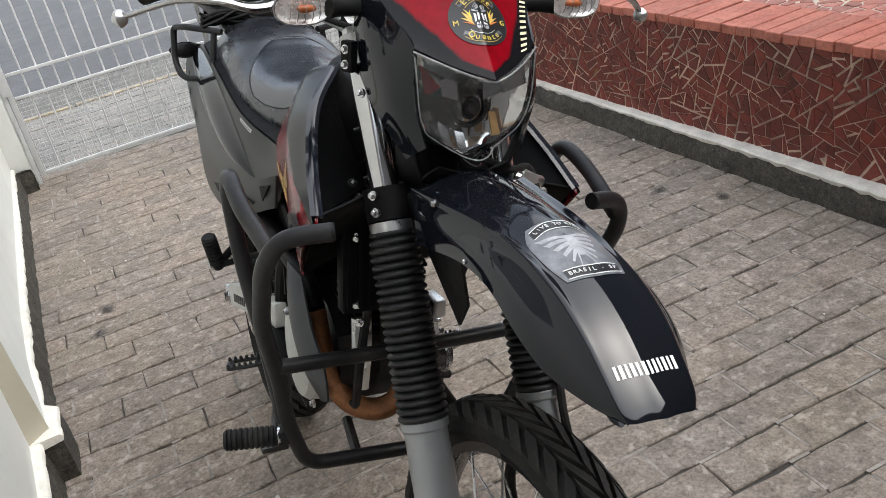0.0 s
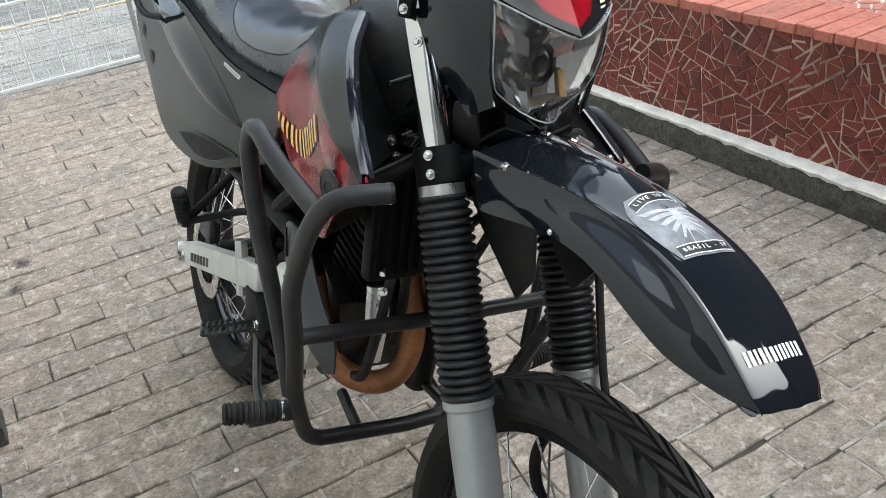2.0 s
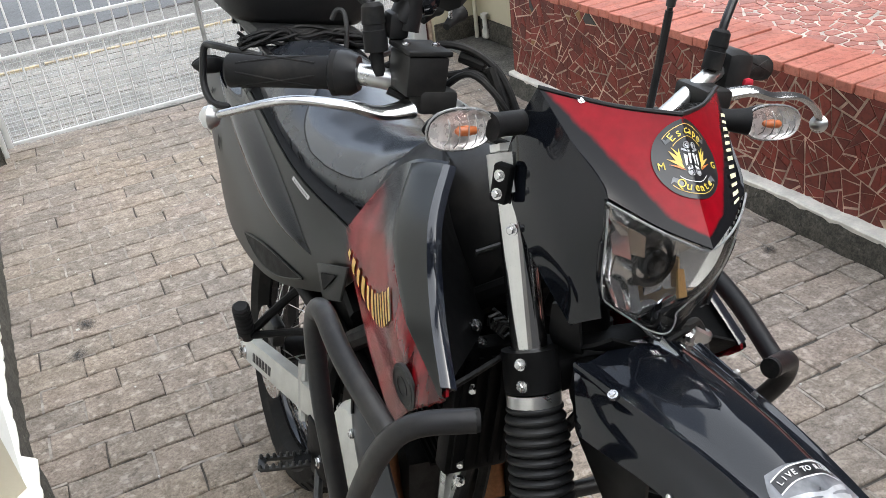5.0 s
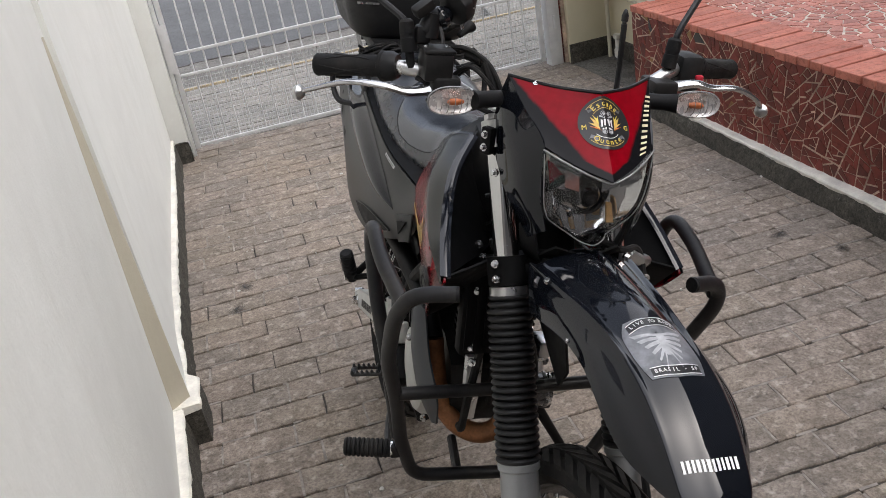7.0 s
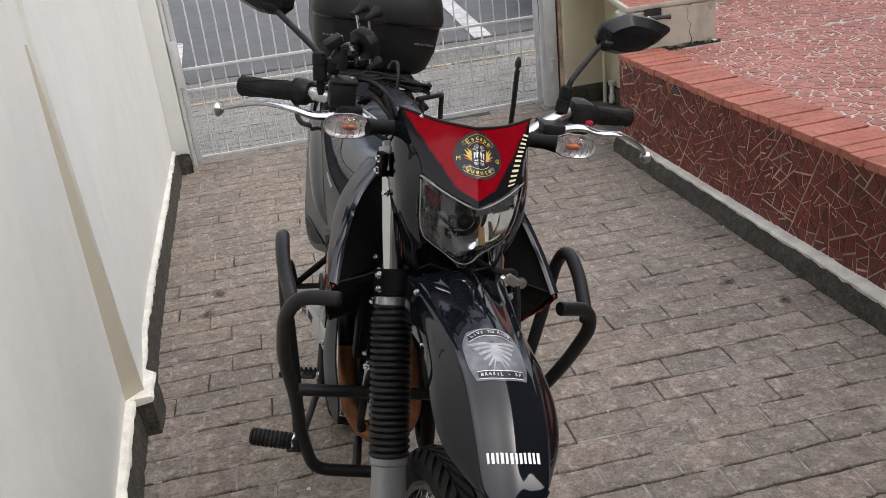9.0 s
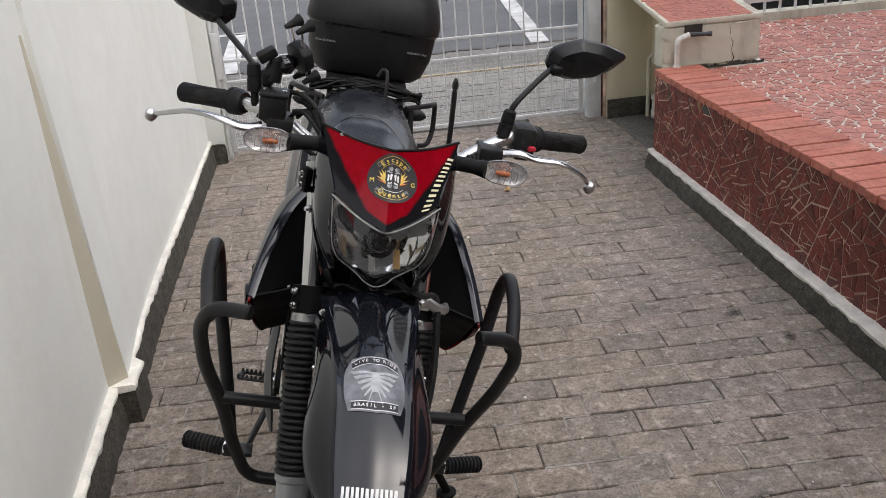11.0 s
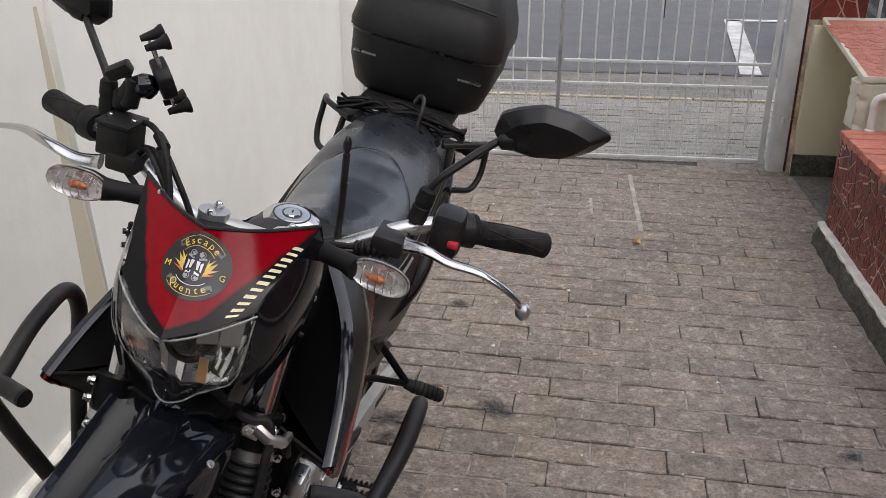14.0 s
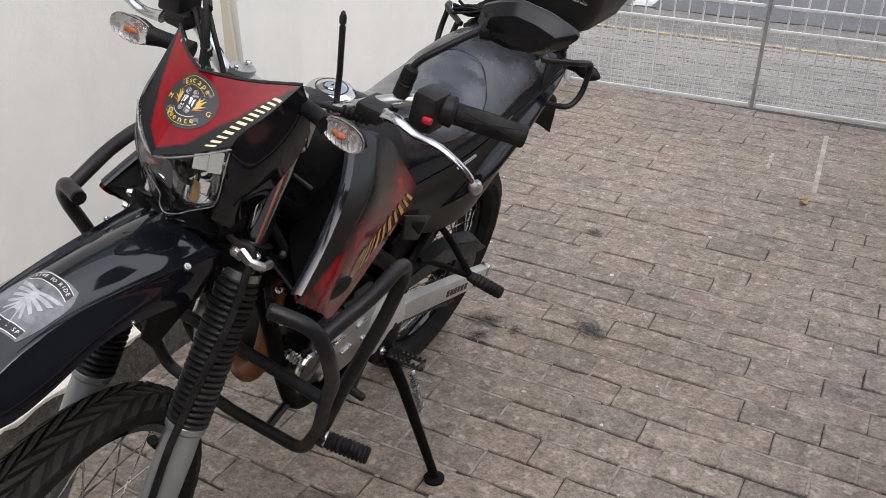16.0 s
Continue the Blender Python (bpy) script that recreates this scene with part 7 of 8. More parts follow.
# cargo net on the rack
net = tagged(new("cargo_net"), "black elastic cargo net bunched on the luggage rack", "cargo net")
net.matrix_world = BIKE
rn = random.Random(21)
for k in range(16):
    x0 = -1.40 - 0.012 * (k % 6)
    pts = []
    for j in range(8):
        t = j / 7
        pts.append(V(-1.415 - 0.035 * rn.random() - 0.02 * math.sin(t * 3.1), -0.155 + 0.31 * t, 0.992 + 0.032 * rn.random() + 0.012 * math.sin(3.14 * t)))
    part("cord", tube(glide(pts, 4), 0.0038, 6), rubber, net)
for y in (-0.005,):
    hook = part("hook", tube(rounded([V(-1.395, 0.036, 0.995), V(-1.375, 0.050, 0.998), V(-1.385, 0.052, 1.05), V(-1.40, 0.048, 1.082), V(-1.41, 0.034, 1.082), V(-1.41, 0.026, 1.06)], 0.012), 0.0052, 8), dark_metal, net, "dark metal hook")

# engine and its surroundings
fr1 = glide([V(-0.40, 0.0, 0.96), V(-0.50, 0, 0.86), V(-0.515, 0.0, 0.74), V(-0.525, 0.04, 0.62), V(-0.572, 0.07, 0.45), V(-0.605, 0.08, 0.388), V(-0.66, 0.085, 0.375), V(-0.73, 0.085, 0.405)], 5)
pale_alu = surf("pale_cast_aluminium", (0.55, 0.55, 0.52), 0.55, 0.35, 0.12, 20, 300, 0.1)
frame_ob = part("frame", tube(fr1, 0.017, 12), engine_black, bike, "black tubular frame")
for s in (-1, 1):
    part("frame_tube", tube(glide([V(-0.42, 0.03 * s, 0.97), V(-0.55, 0.09 * s, 0.86), V(-0.72, 0.11 * s, 0.74), V(-0.87, 0.115 * s, 0.60), V(-0.88, 0.11 * s, 0.42), V(-0.76, 0.09 * s, 0.345)], 5), 0.018, 10), engine_black, frame_ob)
    part("frame_tube", tube(glide([V(-0.80, 0.11 * s, 0.72), V(-1.05, 0.10 * s, 0.80), V(-1.42, 0.10 * s, 0.88)], 5), 0.014, 8), engine_black, frame_ob)
    part("frame_tube", tube([V(-0.88, 0.11 * s, 0.55), V(-1.22, 0.10 * s, 0.84)], 0.012, 8), engine_black, frame_ob)
part("air_box", box((-1.10, -0.10, 0.56), (-0.86, 0.10, 0.86), None, 0.03), engine_black, bike)
ENG = ((-0.60, 0.50), (-0.615, 0.565), (-0.68, 0.60), (-0.82, 0.595), (-0.90, 0.53), (-0.905, 0.44), (-0.82, 0.402), (-0.67, 0.40), (-0.605, 0.44))
engine = part("engine", loft([[V(x, 0.085 * k, z) for x, z in ENG] for k in (-1, -0.98, 0.98, 1)]), dark_metal, bike, "grey single-cylinder engine")
CD = V(0.25, 0, 0.97).normalized()
cyl_base = V(-0.655, 0, 0.575)
for k in range(9):
    c = cyl_base + CD * (0.016 + 0.0165 * k)
    f = box((-0.058, -0.060, -0.003), (0.058, 0.060, 0.003), Matrix.Translation(c) @ pose(0, 0, 0, 0, 14.4, 0), 0.0)
    part("cooling_fin", f, engine_black, engine, smooth=False)
part("cylinder", tube([cyl_base, cyl_base + CD * 0.16], 0.056, 18), engine_black, engine)
part("cylinder_head", box((-0.066, -0.074, 0.16), (0.066, 0.074, 0.275), Matrix.Translation(cyl_base) @ pose(0, 0, 0, 0, 14.4, 0), 0.018), engine_black, engine)
part("clutch_cover", lathe((-0.758, -0.085, 0.475), (0, -1, 0), [(0, 0.10), (0.028, 0.098), (0.04, 0.088), (0.046, 0.06), (0.048, 0.0)], 30), pale_alu, engine, "pale grey round engine cover")
part("generator_cover", loft([[V(-0.725 + 0.115 * k * math.cos(a), y, 0.505 + 0.082 * k * math.sin(a)) for a in [2 * math.pi * j / 26 for j in range(26)]] for y, k in ((0.085, 1.0), (0.108, 0.98), (0.118, 0.9), (0.120, 0.55))]), cast_alu, engine, "pale grey left engine cover")
for a in range(9):
    t = 2 * math.pi * a / 9
    boss = V(-0.725 + 0.112 * math.cos(t), 0.088, 0.505 + 0.08 * math.sin(t))
    part("cover_boss", lathe(boss, (0, 1, 0), [(0, 0.011), (0.024, 0.010), (0.026, 0.007)], 12), steel, engine)
for x, z in ((-0.66, 0.55), (-0.70, 0.50), (-0.745, 0.545), (-0.78, 0.49)):
    part("casting_rib", box((x - 0.02, 0.117, z - 0.004), (x + 0.02, 0.126, z + 0.004), None, 0.002), steel, engine)
part("clamp_block", box((-0.655, 0.09, 0.575), (-0.60, 0.118, 0.612), None, 0.006), alu_satin, engine, "bright metal casting")
part("clamp_block", box((-0.80, 0.09, 0.585), (-0.74, 0.12, 0.615), None, 0.006), alu_satin, engine, "bright metal casting")
part("sprocket_cover", plate([(-0.775, 0.105, 0.445), (-0.795, 0.105, 0.535), (-0.835, 0.105, 0.572), (-0.90, 0.105, 0.545), (-0.925, 0.105, 0.47), (-0.90, 0.105, 0.412), (-0.83, 0.105, 0.405)], (0, 0.04, 0), 0.010), pale_alu, engine, "pale grey sprocket cover")
part("cover_hole", lathe((-0.872, 0.1445, 0.475), (0, 1, 0), [(0, 0.008), (0.002, 0.008)], 12), engine_black, engine)
for x, z in ((-0.67, 0.53), (-0.76, 0.575), (-0.83, 0.53), (-0.60, 0.47), (-0.68, 0.40)):
    bolt((x, -0.115, z), (0, -1, 0), engine, 0.006, 0.006)
part("front_cylinder", lathe((-0.585, 0.03, 0.515), (0, 1, 0), [(0, 0.034), (0.078, 0.034), (0.083, 0.031), (0.085, 0.022), (0.087, 0.0)], 24), dark_gloss_metal, engine, "dark glossy round cover with a bright rim")
part("front_ring", lathe((-0.585, 0.098, 0.515), (0, 1, 0), [(0, 0.0345), (0.006, 0.0365), (0.012, 0.0345)], 24, False), steel, engine)
part("spring_clip", tube([V(-0.53 + 0.008 * math.cos(k), 0.085 + 0.0012 * k, 0.575 + 0.010 * math.sin(k)) for k in range(26)], 0.003, 6), steel, engine)
exh = part("exhaust_pipe", tube(glide([V(-0.60, 0.0, 0.735), V(-0.57, 0.012, 0.66), V(-0.556, 0.02, 0.585), V(-0.545, 0.02, 0.51), V(-0.546, -0.002, 0.458), V(-0.562, -0.038, 0.438), V(-0.595, -0.075, 0.446), V(-0.625, -0.098, 0.482), V(-0.645, -0.108, 0.54), V(-0.665, -0.112, 0.60)], 6), 0.0205, 16), copper_pipe, bike, "rust-brown exhaust header pipe")
part("link_pipe", tube(glide([V(-0.665, -0.112, 0.60), V(-0.72, -0.115, 0.64), V(-0.88, -0.115, 0.65), V(-1.05, -0.12, 0.66)], 5), 0.02, 12), engine_black, exh)
part("silencer", loft([[c + V(0, 0.044 * k * math.cos(a), 0.07 * k * math.sin(a)) for a in [2 * math.pi * j / 20 for j in range(20)]] for c, k in ((V(-1.02, -0.105, 0.66), 0.5), (V(-1.10, -0.100, 0.70), 0.95), (V(-1.35, -0.100, 0.77), 1.0), (V(-1.58, -0.100, 0.83), 0.95), (V(-1.62, -0.100, 0.84), 0.4))]), engine_black, exh)
# oil cooler, hoses and bright fittings behind the fork
cooler = part("oil_cooler", box((-0.455, -0.135, 0.70), (-0.425, -0.045, 0.88), pose(0, 0, 0), 0.006), engine_black, bike, "black oil cooler")
for k in range(5):
    part("cooler_tube", box((-0.4235, -0.128 + 0.017 * k, 0.712), (-0.4195, -0.122 + 0.017 * k, 0.868)), engine_black, cooler, smooth=False)
for x, y, z in ((-0.435, -0.115, 0.905), (-0.428, -0.108, 0.885), (-0.425, -0.112, 0.825), (-0.428, -0.112, 0.715), (-0.435, -0.105, 0.68), (-0.43, 0.10, 0.87), (-0.43, 0.105, 0.80), (-0.45, 0.11, 0.72)):
    bolt((x, y, z), (0.8, -0.5 if y < 0 else 0.5, 0), bike, 0.0048, 0.007)
part("fitting", tube([V(-0.50, -0.085, 0.655), V(-0.49, -0.088, 0.60)], 0.012, 8), alu_satin, bike, "bright hose fitting")
part("fitting", tube([V(-0.475, -0.08, 0.665), V(-0.468, -0.085, 0.61), V(-0.475, -0.085, 0.54)], [0.009, 0.012, 0.009], 8), alu_satin, bike)
spring_pts = [V(-0.45 + 0.002 * k, -0.085 + 0.010 * math.sin(k * 1.3), 0.905 + 0.010 * math.cos(k * 1.3)) for k in range(22)]
part("coil_spring", tube(spring_pts, 0.0022, 6), dark_metal, bike)
hoses = [
    [(-0.44, -0.09, 0.70), (-0.45, -0.10, 0.60), (-0.50, -0.09, 0.50), (-0.56, -0.075, 0.46)],
    [(-0.45, -0.06, 0.72), (-0.47, -0.05, 0.62), (-0.50, -0.04, 0.55)],
    [(-0.44, 0.05, 0.92), (-0.46, 0.10, 0.84), (-0.50, 0.10, 0.76), (-0.56, 0.09, 0.70)],
    [(-0.42, 0.06, 0.90), (-0.43, 0.08, 0.80), (-0.48, 0.07, 0.68)],
]
for h in hoses:
    part("hose", tube(glide(h, 6), 0.008, 8), rubber, bike)
part("horn", lathe((-0.425, 0.055, 0.83), (1, 0.2, 0), [(-0.02, 0.02), (0, 0.042), (0.012, 0.044), (0.016, 0.03), (0.017, 0.0)], 24), engine_black, bike, "black disc horn")
part("coil_box", box((-0.58, -0.06, 0.84), (-0.45, 0.06, 0.95), None, 0.02), engine_black, bike)
# lower engine cover
skid = panel([[V(-0.708, -0.148, 0.680), V(-0.662, -0.158, 0.700), V(-0.615, -0.148, 0.690)], [V(-0.685, -0.156, 0.625), V(-0.615, -0.168, 0.612), V(-0.550, -0.152, 0.628)], [V(-0.635, -0.152, 0.545), V(-0.568, -0.160, 0.538), V(-0.503, -0.144, 0.568)], [V(-0.550, -0.138, 0.500), V(-0.528, -0.143, 0.497), V(-0.507, -0.138, 0.505)]], 0.004, 5, (-0.6, 0, 0.6))
low_cover = part("lower_side_cover", skid, slate_plastic, bike, "slate grey plastic engine side cover")
part("slot", plate([(-0.676, -0.1605, 0.685), (-0.668, -0.1615, 0.69), (-0.655, -0.1635, 0.645), (-0.663, -0.1630, 0.64)], (0, -0.003, 0)), engine_black, low_cover)
bolt((-0.652, -0.166, 0.612), (0, -1, 0), low_cover, 0.005, 0.004)

# swingarm, chain and shock
for s in (-1, 1):
    xe = -1.40 if s < 0 else -1.44
    o = [(-0.86, 0.115 * s, 0.53), (-0.95, 0.115 * s, 0.505), (-1.34, 0.115 * s, 0.376), (xe, 0.115 * s, 0.345), (xe, 0.115 * s, 0.298), (-1.35, 0.115 * s, 0.316), (-0.95, 0.115 * s, 0.448), (-0.86, 0.115 * s, 0.475)]
    sa = part("swingarm", plate(o, (0, 0.026 * s, 0), 0.005), pale_alu, bike, "aluminium swingarm")
    for k in range(6):
        x = -1.30 + 0.024 * k
        z = 0.345 + 0.033 * (x + 1.30) / 0.1
        part("lettering_bar", plate([(x, 0.1405 * s, z), (x + 0.016, 0.1405 * s, z + 0.005), (x + 0.016, 0.1405 * s, z + 0.026), (x, 0.1405 * s, z + 0.021)], (0, 0.0016 * s, 0)), dull_plastic, sa, smooth=False)
    part("chain_adjuster", box((xe - 0.022, 0.128 * s - 0.014, 0.300), (xe - 0.003, 0.128 * s + 0.014, 0.342), None, 0.004), steel, sa)
    part("axle_nut", lathe(AX_R + V(-0.01, 0.14 * s, 0), (0, s, 0), [(0, 0.018), (0.003, 0.018), (0.003, 0.013), (0.014, 0.013)], 6), steel, sa)
chain = bmesh.new()
for k in range(44):
    t = k / 43
    for z0, z1 in ((0.50, 0.425), (0.425, 0.235)):
        p = V(-0.86 - 0.51 * t, 0.088, z0 + (z1 - z0) * t)
        box_into(chain, p - V(0.0045, 0.006, 0.006), p + V(0.0045, 0.006, 0.006))
tagged(part("chain", chain, dark_metal, bike, "oily drive chain", smooth=False), kind="stuff")
part("chain_guard", panel([[V(-0.92, 0.07, 0.545), V(-0.92, 0.105, 0.54)], [V(-1.15, 0.07, 0.535), V(-1.15, 0.105, 0.53)], [V(-1.36, 0.07, 0.47), V(-1.36, 0.105, 0.455)], [V(-1.46, 0.07, 0.405), V(-1.46, 0.105, 0.385)]], 0.004, 4, (-1.2, 0.08, 0.2)), black_plastic, bike)
part("chain_guard_side", plate([(-0.92, 0.106, 0.54), (-1.15, 0.106, 0.535), (-1.36, 0.106, 0.46), (-1.46, 0.106, 0.39), (-1.36, 0.106, 0.41), (-1.15, 0.106, 0.49), (-0.92, 0.106, 0.505)], (0, 0.004, 0)), black_plastic, bike)
part("shock_spring", tube([V(-0.93 + 0.0006 * k, 0.034 * math.cos(k * 0.75), 0.50 + 0.0030 * k + 0.034 * 0.3 * math.sin(k * 0.75)) for k in range(80)], 0.006, 6), dark_metal, bike)
part("rear_caliper", box((-1.33, -0.115, 0.40), (-1.25, -0.085, 0.455), None, 0.01), dark_metal, bike)
part("brake_cylinder", tube([V(-0.985, -0.13, 0.53), V(-0.965, -0.13, 0.42)], 0.013, 10), cast_alu, bike)

# pegs, pedals and stand
def rider_peg(s):
    peg_m = facing(V(-0.862, 0.150 * s, 0.408), V(-0.031, 0.088 * s, -0.016), V(1, 0, 0) * s)
    flip = 1 if (peg_m.to_3x3() @ V(0, 0, 1)).z > 0 else -1
    peg = part("rider_peg", box_into(box((0, -0.017, -0.004), (0.088, -0.010, 0.004), peg_m, 0.002), (0, 0.010, -0.004), (0.088, 0.017, 0.004), peg_m, 0.002), dark_metal, bike, "toothed steel rider footpeg")
    part("peg_bridge", box((0, -0.012, -0.004), (0.03, 0.012, 0.003), peg_m), engine_black, peg)
    part("peg_bridge", box((0.078, -0.012, -0.005), (0.092, 0.012, 0.005), peg_m, 0.002), dark_metal, peg)
    for k in range(8):
        for y in (-0.0135, 0.0135):
            p = peg_m @ V(0.006 + 0.0115 * k, y, 0.004 * flip)
            part("tooth", lathe(p, peg_m.to_3x3() @ V(0, 0, flip), [(0, 0.0045), (0.006, 0.003), (0.0075, 0.0012)], 6), dark_metal, peg)
    part("bracket", plate([(-0.91, 0.12 * s, 0.47), (-0.85, 0.12 * s, 0.475), (-0.79, 0.12 * s, 0.43), (-0.80, 0.12 * s, 0.405), (-0.87, 0.12 * s, 0.375), (-0.90, 0.12 * s, 0.39)], (0, 0.026 * s, 0), 0.004), engine_black, peg)
    bolt((-0.832, 0.147 * s, 0.425), (0, s, 0), peg, 0.008)
    return peg


for s in (-1, 1):
    rider_peg(s)
    # passenger pegs on their wire brackets
    at = V(-1.107, 0.205 * s, 0.526)
    br = part("passenger_bracket", tube(rounded([V(-1.05, 0.12 * s, 0.65), V(-1.08, 0.135 * s, 0.615), V(-1.092, 0.185 * s, 0.558), at], 0.03), 0.0085, 10), engine_black, bike)
    part("bracket_stay", tube(rounded([V(-0.97, 0.12 * s, 0.595), V(-1.015, 0.135 * s, 0.577), at], 0.03), 0.0075, 10), engine_black, br)
    if s < 0:
        d = V(0.03, -0.025, 0.09).normalized()
    else:
        d = V(-0.25, 0.9, -0.2).normalized()
    prof = [(0, 0.012), (0.012, 0.014)]
    for k in range(6):
        prof += [(0.018 + 0.011 * k, 0.0145), (0.020 + 0.011 * k, 0.0165), (0.026 + 0.011 * k, 0.0165), (0.028 + 0.011 * k, 0.0145)]
    prof += [(0.088, 0.016), (0.092, 0.012)]
    part("passenger_peg", lathe(at - d * 0.005, d, prof, 16), rubber, br, "black rubber passenger footpeg")
    bolt(at + V(0, 0.012 * s, 0), (0, s, 0), br, 0.006)
part("brake_pedal", tube(glide([V(-0.86, -0.135, 0.40), V(-0.74, -0.175, 0.345), V(-0.66, -0.19, 0.345)], 5), 0.008, 8), dark_metal, bike)
part("brake_pad", box((-0.675, -0.225, 0.340), (-0.635, -0.175, 0.352), None, 0.003), dark_metal, bike)
gl = part("gear_lever", tube(glide([V(-0.757, 0.135, 0.462), V(-0.752, 0.148, 0.455), V(-0.733, 0.152, 0.435), V(-0.718, 0.154, 0.405), V(-0.710, 0.156, 0.394)], 5), 0.0065, 8), dark_metal, bike, "dark gear lever with a rubber tip")
part("gear_rubber", lathe((-0.708, 0.150, 0.396), (-0.35, 1, -0.4), [(0, 0.006), (0.002, 0.0095), (0.034, 0.0095), (0.038, 0.006)], 12), rubber, gl)

foot = V(-0.898, 0.342, 0.087)
stand = part("side_stand", tube([V(-0.875, 0.135, 0.405), V(-0.887, 0.20, 0.31), foot + V(0, 0, 0.004)], [0.016, 0.014, 0.011], 12), engine_black, bike, "black side stand resting on the paving")
part("stand_foot", lathe(foot - V(0, 0.0, 0.003), BIKE.to_3x3().inverted() @ V(0, 0, 1), [(0, 0.026), (0.006, 0.026), (0.010, 0.012)], 16), engine_black, stand)
sp0, sp1 = V(-0.928, 0.195, 0.325), V(-0.922, 0.250, 0.238)
coil = []
for k in range(120):
    t = k / 119
    c = sp0.lerp(sp1, t)
    coil.append(c + V(0.009 * math.cos(k * 0.9), 0.004 * math.sin(k * 0.9), 0.009 * math.sin(k * 0.9)))
part("stand_spring", tube(coil, 0.0024, 5), steel, stand, "bright coil spring")

# engine guards
for s in (-1, 1):
    a = [V(-0.276, 0.193, 0.896), V(-0.304, 0.256, 0.885), V(-0.320, 0.276, 0.838), V(-0.380, 0.268, 0.73), V(-0.440, 0.232, 0.60), V(-0.478, 0.213, 0.50), V(-0.500, 0.178, 0.397), V(-0.497, 0.0, 0.388)]
    g = part("engine_guard", tube(rounded([V(q.x, q.y * s, q.z) for q in a], 0.035, 5), 0.0128, 14), guard_paint, bike, "satin black tubular engine guard")
    b = [V(-0.316, 0.262, 0.858), V(-0.425, 0.280, 0.893), V(-0.508, 0.279, 0.917), V(-0.543, 0.274, 0.873), V(-0.530, 0.262, 0.77), V(-0.505, 0.236, 0.63), V(-0.487, 0.216, 0.50)]
    part("upper_loop", tube(rounded([V(q.x, q.y * s, q.z) for q in b], 0.035, 5), 0.0128, 14), guard_paint, g)
    part("cross_bar", tube([V(-0.425, 0.236 * s, 0.632), V(-0.440, 0.0, 0.618)], 0.012, 12), guard_paint, g)
    part("end_plug", lathe(V(-0.276, 0.193 * s, 0.896), (0.30, -0.95 * s, 0.1), [(-0.002, 0.0128), (0.003, 0.012), (0.003, 0.0)], 14), rubber, g)
    part("strut", tube([V(-0.498, 0.088 * s, 0.391), V(-0.60, 0.075 * s, 0.402)], 0.0095, 10), guard_paint, g)
    d = V(-0.28, 1.0 * s, -0.05).normalized()
    at = V(-0.490, 0.205 * s, 0.468)
    prof = [(0.020, 0.010), (0.022, 0.0165)]
    for k in range(9):
        prof += [(0.026 + 0.0085 * k, 0.0155), (0.028 + 0.0085 * k, 0.018), (0.0315 + 0.0085 * k, 0.018), (0.0335 + 0.0085 * k, 0.0155)]
    prof += [(0.103, 0.018), (0.108, 0.014)]
    part("guard_peg", lathe(at, d, prof, 16), rubber, g, "ribbed black rubber highway peg")
    part("peg_washer", lathe(at + d * 0.017, d, [(0, 0.0165), (0.004, 0.0165)], 16), steel, g)
    part("peg_hinge", box((-0.503, min(at.y, at.y + 0.02 * s) - 0.004, 0.455), (-0.479, max(at.y, at.y + 0.02 * s) + 0.004, 0.481), None, 0.004), guard_paint, g)

# ---- small things on the ground ----
leaf_bm = bmesh.new()
lr = [V(0.03 * math.cos(a) * (1 if k % 2 else 0.75), 0.017 * math.sin(a), 0.008 * math.cos(2 * a) + 0.012) for k, a in enumerate([2 * math.pi * j / 12 for j in range(12)])]
lc = leaf_bm.verts.new((0, 0, 0.004))
lv = [leaf_bm.verts.new(q) for q in lr]
for k in range(12):
    leaf_bm.faces.new((lc, lv[k], lv[(k + 1) % 12]))
bmesh.ops.solidify(leaf_bm, geom=list(leaf_bm.faces), thickness=0.001)
leaf = tagged(part("dry_leaf", leaf_bm, dry_leaf), "curled yellow-brown dry leaf on the paving", "leaf")
leaf.matrix_world = pose(1.46, 3.87, 0.001, 0, 0, 70)

# ---- paving stones of the driveway ----
PL, PW = 0.212, 0.1105
TURN_P = pose(1.18, 2.0, 0, 0, 0, -3.2)


def paver_mesh(seed):
    r = random.Random(seed)
    w, h = PL - 0.0032, PW - 0.0064
    bm = bmesh.new()
    c = [(-w / 2, -h / 2), (w / 2, -h / 2), (w / 2, h / 2), (-w / 2, h / 2)]
    outer = []
    for (ax, ay), (bx, by) in zip(c, c[1:] + c[:1]):
        n = 6 if abs(ax - bx) > abs(ay - by) else 2
        for k in range(n):
            t = (k + (r.uniform(-0.3, 0.3) if k else 0)) / n
            outer.append((ax + (bx - ax) * t + r.uniform(-0.0024, 0.0024), ay + (by - ay) * t + r.uniform(-0.0030, 0.0020) * (1 if r.random() < 0.8 else 2)))
    lo = [bm.verts.new((x, y, -0.016)) for x, y in outer]
    mid = [bm.verts.new((x, y, -0.003 + r.uniform(-0.001, 0.001))) for x, y in outer]
    hi = [bm.verts.new((x * (1 - 0.006 / w), y * (1 - 0.006 / h), r.uniform(-0.0008, 0.0008))) for x, y in outer]
    for p, q in ((lo, mid), (mid, hi)):
        for k in range(len(p)):
            bm.faces.new((p[k], p[(k + 1) % len(p)], q[(k + 1) % len(p)], q[k]))
    bm.faces.new(hi)
    me = bpy.data.meshes.new("paver")
    bmesh.ops.recalc_face_normals(bm, faces=bm.faces)
    bm.to_mesh(me)
    bm.free()
    me.materials.append(paver_stone)
    return me


